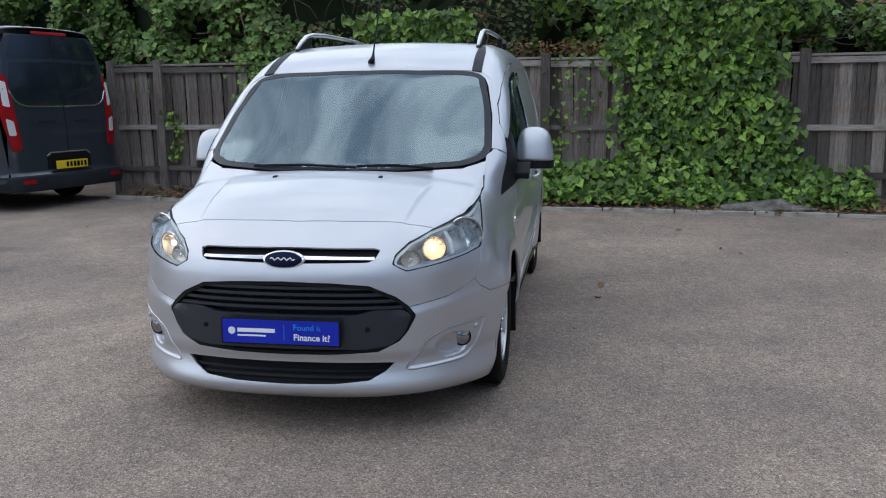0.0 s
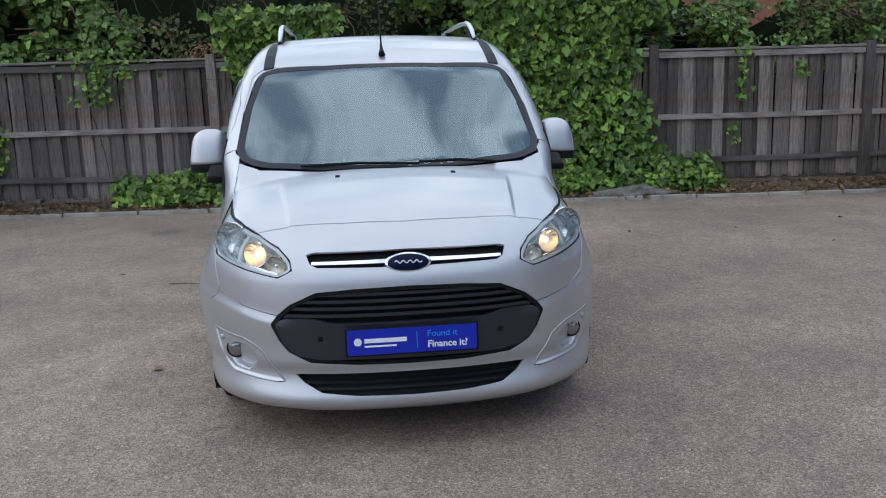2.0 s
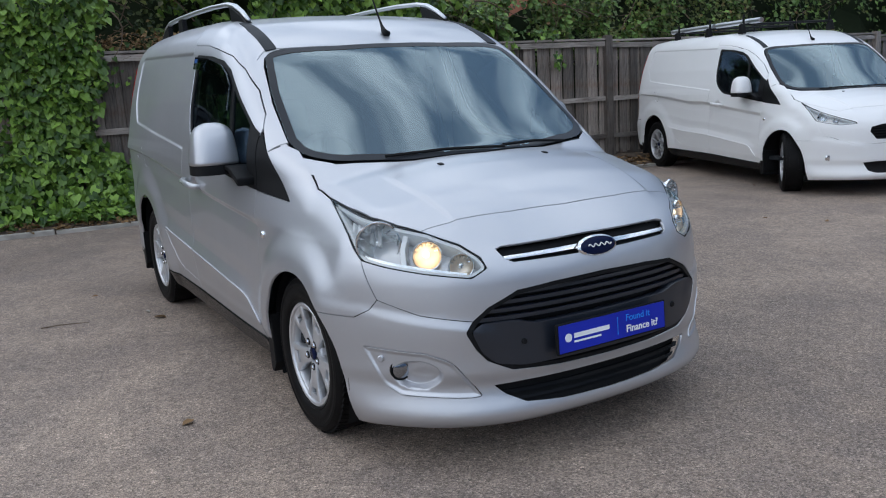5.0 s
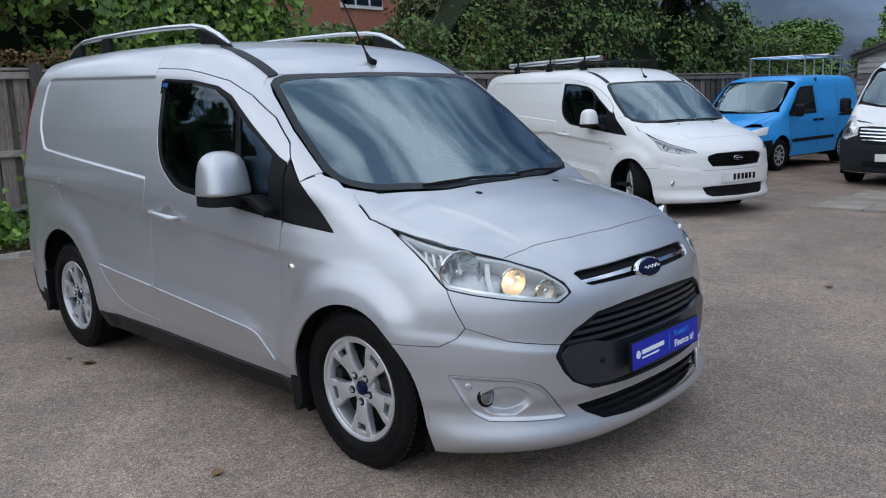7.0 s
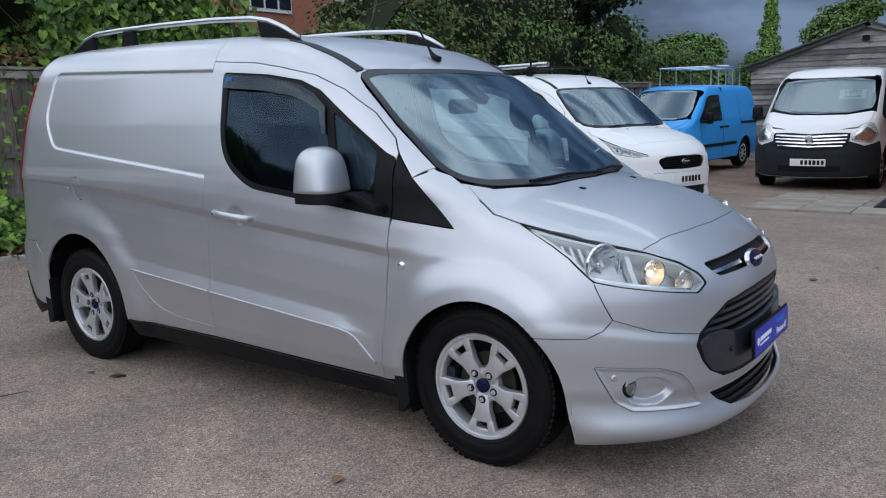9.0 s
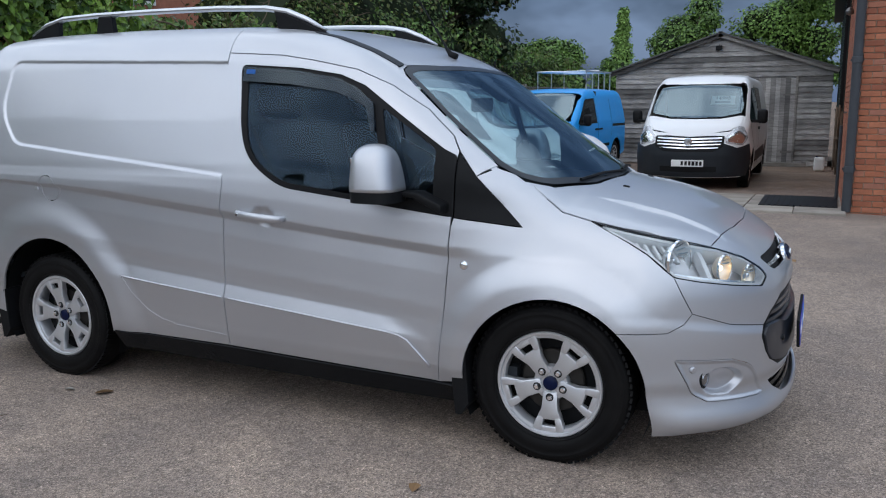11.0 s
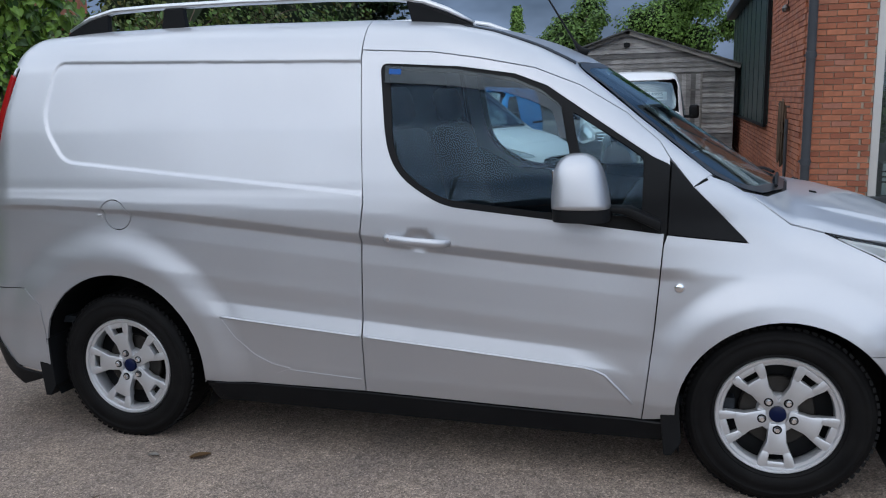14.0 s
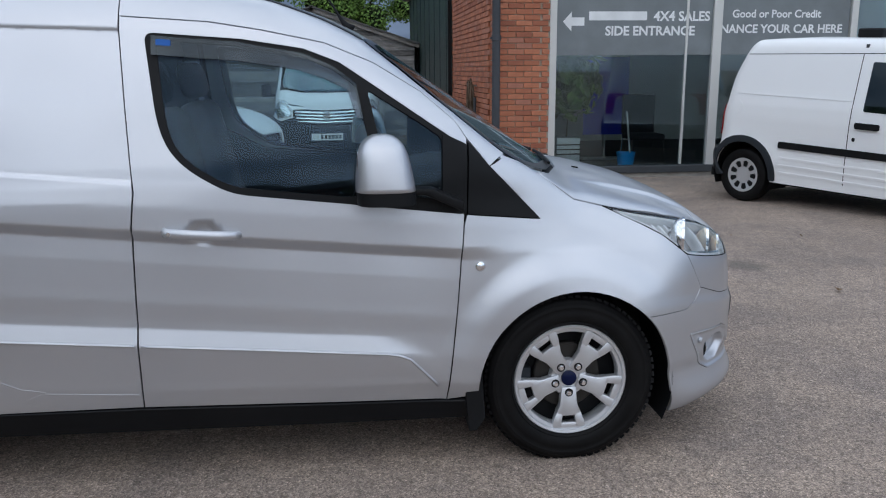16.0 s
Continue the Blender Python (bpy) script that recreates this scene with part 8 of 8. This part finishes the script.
_, blue_van = plain_van("van", "bright blue compact van with black trim, parked by the fence", pose(-3.231, 14.319, -0.14, 0, 0, -95.1), blue_skin, BLUE, blue)
rack = thing("ladder_rack", blue_van.matrix_basis.copy(), "bare metal ladder rack on the van roof", "roof rack")
for x in (-1.7, -0.9, -0.1):
    part("hoop", tube([(x, -0.58, 1.76), (x, -0.58, 2.19), (x, 0.58, 2.19), (x, 0.58, 1.76)], 0.02, 6), SATIN, rack)
for y in (-0.58, 0.58):
    part("rail", tube([(-1.75, y, 2.19), (-0.05, y, 2.19)], 0.02, 6), SATIN, rack)
for x in (-1.3, -0.5):
    part("leg", tube([(x, 0.58, 1.76), (x, 0.58, 2.19)], 0.016, 6), SATIN, rack)
part("roller", tube([(-1.75, -0.3, 2.23), (-1.75, 0.3, 2.23)], 0.035, 8), SATIN, rack)

# white and black medium van before the shed
viv_skin = van_skin(0.955, [(0.1, 0.94), (0.4, 0.98), (0.9, 1.0), (1.1, 0.99), (1.7, 0.86), (1.9, 0.80), (2.1, 0.72)],
                    [(-2.6, 1.85), (-2.3, 1.94), (0.2, 1.965), (0.7, 1.93), (0.98, 1.83), (1.12, 1.75), (1.80, 1.20), (1.95, 1.13), (2.2, 1.03), (2.38, 0.90), (2.55, 0.72)],
                    [(0.1, 2.36), (0.3, 2.47), (0.6, 2.50), (0.75, 2.48), (0.9, 2.40), (1.1, 2.15), (1.3, 1.9)], [(0.1, 2.3), (0.5, 2.5), (1.2, 2.46), (1.9, 2.3)], kt=0.11,
                    arches=((1.57, 0.38), (-1.53, 0.38)), front_narrow=[(-3, 1.0), (1.0, 1.0), (1.6, 0.95), (2.5, 0.86)])
viv = dict(xf=1.57, xr=-1.53, arch=0.375, rear=-2.4, wing=2.0, half=0.955, wr=0.325, gutter=0.66, axis=1.2, bulk=0.2,
           side_up=[(-2.36, 1.75), (0.95, 1.80), (1.15, 1.66), (1.70, 1.20), (1.85, 1.10), (2.05, 1.02), (2.12, 0.95)],
           gutter_line=[(-2.36, 0.66), (-1.0, 0.68), (0.75, 0.68), (1.0, 0.66), (1.05, 0.3), (1.06, 0.0)],
           side_parts=[("side_window", [(0.42, 1.72), (0.98, 1.70), (1.15, 1.58), (1.58, 1.20), (1.58, 1.12), (0.44, 1.14)], DARKGLASS, 0.004), ("side_window", [(-0.75, 1.72), (0.28, 1.72), (0.28, 1.16), (-0.75, 1.16)], GLOSS, 0.004),
                       ("rub_strip", [(-1.1, 0.62), (1.10, 0.60), (1.10, 0.42), (-1.1, 0.42)], BLACK, 0.012), ("door_line", [(0.36, 1.80), (0.368, 1.80), (0.36, 0.36), (0.352, 0.36)], BLACK, 0.0015),
                       ("door_line", [(1.55, 1.10), (1.558, 1.10), (1.40, 0.70), (1.392, 0.70)], BLACK, 0.0015), ("door_handle", [(0.42, 1.02), (0.58, 1.02), (0.58, 0.97), (0.42, 0.97)], BLACK, 0.02)],
           under=[(2.30, 0.0), (2.22, -0.45), (2.05, -0.78), (1.90, -0.86), (1.66, -0.86), (1.70, -0.76), (1.83, -0.40), (1.85, 0.0)], mirror=(1.42, 1.22, BLACK), screen=[(1.10, 0.0), (1.09, 0.45), (1.12, 0.68), (1.50, 0.76), (1.66, 0.74), (1.78, 0.4), (1.81, 0.0)],
           bonnet=[(1.85, 0.0), (1.82, 0.4), (1.70, 0.78), (1.95, 0.76), (2.16, 0.60), (2.30, 0.30), (2.33, 0.0)],
           nose=[(0.0, 0.97), (-0.35, 0.96), (-0.55, 0.98), (-0.74, 1.03), (-0.82, 0.90), (-0.80, 0.55), (-0.70, 0.24), (0.0, 0.22)],
           nose_parts=[("bumper", [(0.0, 0.78), (-0.40, 0.80), (-0.60, 0.72), (-0.86, 0.78), (-0.90, 0.55), (-0.80, 0.26), (0.0, 0.24)], CHARCOAL, 0.02), ("grille", [(0.0, 0.885), (-0.30, 0.905), (-0.46, 0.90), (-0.42, 0.74), (-0.30, 0.66), (0.0, 0.65)], BLACK, 0.024),
                       ("grille_bar", [(0.0, 0.855), (-0.42, 0.875), (-0.42, 0.857), (0.0, 0.83)], CHROME, 0.036), ("grille_bar", [(0.0, 0.805), (-0.41, 0.825), (-0.41, 0.810), (0.0, 0.785)], CHROME, 0.036),
                       ("grille_bar", [(0.0, 0.760), (-0.39, 0.778), (-0.39, 0.763), (0.0, 0.740)], CHROME, 0.036), ("grille_bar", [(0.0, 0.715), (-0.36, 0.730), (-0.36, 0.716), (0.0, 0.697)], CHROME, 0.036),
                       ("lower_grille", [(0.0, 0.42), (-0.35, 0.42), (-0.35, 0.33), (0.0, 0.32)], BLACK, 0.026)],
           lamp=[("headlamp", [(-0.46, 0.80), (-0.47, 0.90), (-0.60, 0.985), (-0.75, 1.06), (-0.84, 1.05), (-0.86, 0.88), (-0.70, 0.76)], LAMP_BACK, 0.014), ("headlamp_lens", [(-0.49, 0.815), (-0.50, 0.885), (-0.62, 0.965), (-0.70, 0.985), (-0.80, 0.90), (-0.69, 0.785)], LAMP_CHROME, 0.020)],
           rear_loop=[(-0.88, 0.3), (0.88, 0.3), (0.80, 1.75), (0.6, 1.9), (-0.6, 1.9), (-0.80, 1.75)])
viv_body, viv_van = plain_van("van", "white van with a black bumper and chrome grille before the shed", pose(0.174, 12.867, -0.10, 0, 0, -89.7), viv_skin, WHITE, viv)
bars_plate("number_plate", pose(2.535, 0, 0.47), 0.52, 0.111, PLATE_WHITE, INK, viv_van)
part("badge", lathe([(0.0, 0.02), (0.05, 0.018), (0.062, 0.0), (0.05, -0.01)], 24, axis="x", close=False), CHROME, viv_van, smooth=True).location = (2.53, 0, 0.83)
tick = part("price_ticket", box(0, 0, 0, 0.006, 0.40, 0.20, 0.002), PLATE_WHITE, viv_van, "white price ticket behind the windscreen")
tick.matrix_basis = pose(1.36, 0.40, 1.50, 0, -42, 0)
text_mesh("14995", 0.105, BADGE_BLUE, tick, Matrix(((0, 0, 1, 0.0045), (1, 0, 0, 0), (0, 1, 0, 0), (0, 0, 0, 1))) @ pose(0, 0.04, 0), bold=0.002)
part("bar", box(0.0042, 0, -0.05, 0.002, 0.26, 0.03), BADGE_BLUE, tick)

# older white van before the office
old_skin = van_skin(0.885, [(0.1, 0.95), (0.5, 0.995), (0.95, 1.0), (1.1, 0.985), (1.6, 0.88), (1.8, 0.83), (2.1, 0.72)],
                    [(-2.6, 1.74), (-1.95, 1.80), (-1.0, 1.835), (0.3, 1.82), (0.75, 1.71), (1.40, 1.20), (1.9, 1.0), (2.2, 0.8)], [(0.1, 2.2), (0.6, 2.2), (0.9, 2.1), (1.2, 1.8)],
                    [(0.1, 1.80), (0.35, 1.92), (0.55, 1.94), (0.62, 1.88), (1.0, 1.86), (1.4, 1.77), (1.75, 1.62), (2.0, 1.5)], kt=0.10, arches=((1.46, 0.37), (-1.46, 0.37)), drop=0.05)
old = dict(xf=1.46, xr=-1.46, arch=0.36, rear=-1.86, wing=1.9, half=0.885, wr=0.302, gutter=0.66, axis=1.0,
           side_up=[(-1.74, 1.62), (0.60, 1.68), (1.35, 1.18), (1.90, 0.95)],
           gutter_line=[(-1.72, 0.64), (-1.0, 0.67), (0.5, 0.67), (0.62, 0.3), (0.63, 0.0)],
           side_parts=[("side_window", [(-0.15, 1.58), (0.45, 1.56), (1.05, 1.14), (1.05, 1.06), (-0.15, 1.10)], DARKGLASS, 0.004), ("door_line", [(-0.27, 1.66), (-0.262, 1.66), (-0.262, 0.34), (-0.27, 0.34)], BLACK, 0.0015),
                       ("rub_strip", [(-1.02, 0.725), (1.1, 0.70), (1.1, 0.63), (-1.02, 0.655)], BLACK, 0.018), ("door_handle", [(-0.20, 0.99), (0.04, 0.985), (0.04, 0.925), (-0.20, 0.93)], BLACK, 0.03),
                       ("fuel_flap", [(-1.60 + 0.085 * math.cos(k * 0.524), 1.06 + 0.085 * math.sin(k * 0.524)) for k in range(12)], WHITE, 0.004), ("body_line", [(-1.80, 1.222), (-0.30, 1.200), (-0.30, 1.192), (-1.80, 1.214)], WHITE, 0.006), ("body_line", [(-1.74, 1.64), (0.50, 1.675), (0.50, 1.668), (-1.74, 1.632)], CHARCOAL, 0.001), ("lock", [(-0.22, 0.84), (-0.19, 0.84), (-0.19, 0.80), (-0.22, 0.80)], BLACK, 0.006),
                       ("arch_trim", arc(-1.46, 0.33, 0.355, -6, 186, 20) + arc(-1.46, 0.33, 0.425, 186, -6, 20), CHARCOAL, 0.018), ("arch_trim", arc(1.46, 0.33, 0.355, -6, 186, 20) + arc(1.46, 0.33, 0.425, 186, -6, 20), CHARCOAL, 0.018),
                       ("bumper_corner", [(-1.82, 0.56), (-1.90, 0.56), (-1.90, 0.30), (-1.80, 0.30)], CHARCOAL, 0.02), ("rear_lamp", [(-1.800, 1.08), (-1.795, 0.74), (-1.845, 0.74), (-1.835, 1.08)], RED_LENS, 0.012)]
           + [("side_rib", [(-1.0, z), (0.85, z - 0.02), (0.85, z - 0.045), (-1.0, z - 0.025)], WHITE, 0.006) for z in (0.56, 0.48, 0.40)],
           under=[(2.06, 0.0), (1.98, -0.45), (1.80, -0.70), (1.55, -0.77), (1.28, -0.76), (1.32, -0.68), (1.43, -0.40), (1.45, 0.0)], mirror=(0.98, 1.14, BLACK),
           screen=[(0.66, 0.0), (0.66, 0.50), (0.70, 0.62), (1.13, 0.70), (1.28, 0.66), (1.39, 0.4), (1.42, 0.0)], bonnet=[(1.46, 0.0), (1.43, 0.4), (1.33, 0.70), (1.60, 0.69), (1.88, 0.60), (2.02, 0.45), (2.08, 0.0)],
           nose=[(0.0, 0.90), (-0.5, 0.86), (-0.85, 0.86), (-0.92, 0.55), (-0.80, 0.24), (0.0, 0.20)],
           nose_parts=[("bumper", [(0.0, 0.60), (-0.55, 0.58), (-0.90, 0.62), (-0.92, 0.45), (-0.80, 0.24), (0.0, 0.20)], CHARCOAL, 0.02), ("grille", [(0.0, 0.78), (-0.30, 0.77), (-0.33, 0.69), (0.0, 0.67)], GLOSS, 0.006)],
           lamp=[("headlamp", [(-0.40, 0.76), (-0.70, 0.84), (-0.85, 0.86), (-0.80, 0.72), (-0.5, 0.68)], LAMP_BOWL, 0.012)],
           rear_loop=[(-0.80, 0.3), (0.80, 0.3), (0.74, 1.65), (0.5, 1.80), (-0.5, 1.80), (-0.74, 1.65)], trim=ALLOY,
           rear_parts=[("rear_bumper", "rear", [(-0.86, 0.28), (0.86, 0.28), (0.86, 0.57), (-0.86, 0.57)], CHARCOAL, 0.03, False)])
_, old_van = plain_van("van", "older white van with black side strips before the office window", pose(6.42, 4.33, -0.080, 0, 1.8, -61.3), old_skin, WHITE, old)
part("roof_vent", box(-0.42, -0.30, 1.865, 0.26, 0.26, 0.10, 0.02), BLACK, old_van)

# dark blue-grey van by the fence
dark_skin = van_skin(0.985, [(0.1, 0.95), (0.5, 0.99), (0.95, 1.0), (1.2, 0.985), (1.9, 0.87), (2.3, 0.79), (2.55, 0.72)],
                     [(-2.7, 2.36), (-2.4, 2.42), (0.5, 2.43), (1.0, 2.2), (1.7, 1.3), (2.2, 1.1), (2.5, 0.85)], [(0.1, 2.4), (0.6, 2.48), (0.9, 2.4), (1.2, 2.1)],
                     [(0.1, 2.40), (0.30, 2.52), (0.46, 2.52), (0.50, 2.46), (1.2, 2.44), (1.6, 2.40), (2.4, 2.26)], kt=0.12, arches=((1.55, 0.38), (-1.38, 0.38)))
dark = dict(xf=1.55, xr=-1.38, arch=0.375, rear=-2.40, wing=2.0, half=0.985, wr=0.335, gutter=0.7, axis=1.2, sill=0.30,
            side_up=[(-2.26, 2.12), (0.9, 2.1), (1.65, 1.25), (2.0, 1.0)], gutter_line=[(-2.22, 0.68), (-1.0, 0.72), (0.7, 0.72), (0.9, 0.3), (0.9, 0.0)],
            side_parts=[("side_window", [(0.3, 1.72), (0.9, 1.70), (1.4, 1.25), (0.3, 1.2)], DARKGLASS, 0.004), ("body_line", [(-2.3, 1.02), (1.0, 0.98), (1.0, 0.97), (-2.3, 1.01)], BLACK, 0.0015)],
            rear_loop=[(-0.91, 0.30), (0.91, 0.30), (0.82, 2.05), (0.66, 2.30), (-0.66, 2.30), (-0.82, 2.05)],
            rear_parts=[("rear_window", "rear", [(0.015, 1.95), (0.70, 1.93), (0.78, 1.58), (0.70, 1.44), (0.56, 1.38), (0.015, 1.37)], PRIVACY, 0.006, True), ("upper_panel", "rear", [(0.015, 2.30), (0.60, 2.28), (0.70, 2.06), (0.70, 1.99), (0.015, 2.0)], PRIVACY, 0.005, True),
                        ("rear_bumper", "rear", [(-0.97, 0.28), (0.97, 0.28), (0.97, 0.46), (-0.97, 0.46)], CHARCOAL, 0.03, False), ("brake_lamp", "rear", [(-0.28, 2.345), (0.28, 2.345), (0.28, 2.305), (-0.28, 2.305)], RED_LENS, 0.012, False),
                        ("reflector", "rear", [(0.62, 0.42), (0.80, 0.42), (0.80, 0.37), (0.62, 0.37)], RED_LENS, 0.04, True), ("plate_recess", "rear", [(-0.30, 0.75), (0.30, 0.75), (0.36, 0.70), (0.36, 0.48), (-0.36, 0.48), (-0.36, 0.70)], BLACK, 0.003, False),
                        ("plate_trim", "rear", [(-0.30, 0.765), (0.30, 0.765), (0.36, 0.715), (0.35, 0.70), (0.29, 0.745), (-0.29, 0.745), (-0.35, 0.70), (-0.36, 0.715)], CHROME, 0.012, False),
                        ("door_line", "rear", [(-0.004, 2.28), (0.004, 2.28), (0.004, 0.77), (-0.004, 0.77)], BLACK, 0.004, False), ("door_handle", "rear", [(-0.42, 1.18), (-0.16, 1.18), (-0.16, 1.15), (-0.42, 1.15)], CHARCOAL, 0.02, True),
                        ("rear_lamp", "tail", [(-0.68, 1.80), (-0.60, 1.76), (-0.555, 1.30), (-0.52, 0.82), (-0.60, 0.79), (-0.655, 1.1), (-0.685, 1.4)], RED_LENS, 0.014, True),
                        ("lamp_clear", "tail", [(-0.655, 1.70), (-0.61, 1.68), (-0.59, 1.36), (-0.645, 1.38)], PLATE_WHITE, 0.018, True), ("lamp_clear", "tail", [(-0.635, 1.22), (-0.575, 1.18), (-0.56, 1.0), (-0.62, 1.0)], LAMP_BOWL, 0.018, True)])
dark_body, dark_van = plain_van("van", "dark blue-grey van seen from behind, parked by the fence", pose(-5.62, -8.12, 0.0, 0, 0, 255.0), dark_skin, NAVY, dark)
for side in (False, True):
    line = resample([(-0.015, 1.36), (-0.56, 1.37), (-0.66, 1.40), (-0.72, 1.45), (-0.782, 1.58)], 0.03, closed=False)
    dark_body.panel("chrome_line", "rear", ribbon(line, 0.009), CHROME, dark_van, res=0.03, gap=0, lift=0.014, rim=0.012, mirror=side)
bars_plate("number_plate", pose(-2.50, 0, 0.585, 0, 0, 180), 0.52, 0.111, PLATE_YELLOW, INK, dark_van, label="yellow plate with black bars")

# distant brick house over the hedge
BRICKR = brick_mass_mat()
house = thing("house", pose(-17.0, 11.2, 0), "red brick house with white windows beyond the hedge", "house")
part("wall", box(0, 0, 3.2, 6, 8, 6.4), BRICKR, house)
part("roof", prism([(-4.4, 6.3), (4.4, 6.3), (0, 8.8)], "x", -3.3, 3.3), FELT, house)
for y in (-2.4, 1.4):
    for z in (1.6, 4.6):
        wn_ = part("window", box(3.0, y, z, 0.12, 1.5, 1.3, 0.01), PLATE_WHITE, house)
        for dy in (-0.5, 0, 0.5):
            part("pane", box(3.065, y + dy, z, 0.01, 0.42, 1.1), DARKGLASS, wn_)

# what stands behind the walk: a low garage block, lamp posts, far trees
garage = thing("garage", pose(-4.0, -22.0, 0, 0, 0, 4), "low dark-roofed garage across the yard", "garage")
part("wall", box(0, 0, 1.2, 12, 5, 2.4), BRICKR, garage)
part("roof", prism([(-3.0, 2.35), (3.0, 2.35), (0, 3.5)], "x", -6.3, 6.3), FELT, garage)
for x in (-3.6, 0.0, 3.6):
    part("garage_door", box(x, 2.52, 1.05, 2.6, 0.06, 2.1, 0.01), GREY_TRIM, garage)
for x, y in ((-3.4, -14.5), (2.2, -16.0)):
    lp = thing("street_lamp", pose(x, y, 0), "tall grey steel lamp post with a flat head", "street lamp")
    part("pole", tube([(0, 0, 0), (0, 0, 5.6)], [0.07, 0.045], 10), PIPE, lp, smooth=True)
    part("lamp_arm", tube([(0, 0, 5.55), (0.5, 0.1, 5.75)], 0.03, 8), PIPE, lp)
    part("lamp_head", box(0.62, 0.12, 5.76, 0.42, 0.26, 0.10, 0.02), PIPE, lp)
for i, (x, y) in enumerate(((-18, -34), (6, -46), (24, -44), (34, -24), (30, -6))):
    tree(pose(x, y, 0), 4.2, (3.6, 3.2, 2.4), (MIDGREEN, HEDGE)[i % 2], 4000, 0.28, 70 + i, "leafy green tree across the yard", 0.12, 0.2)
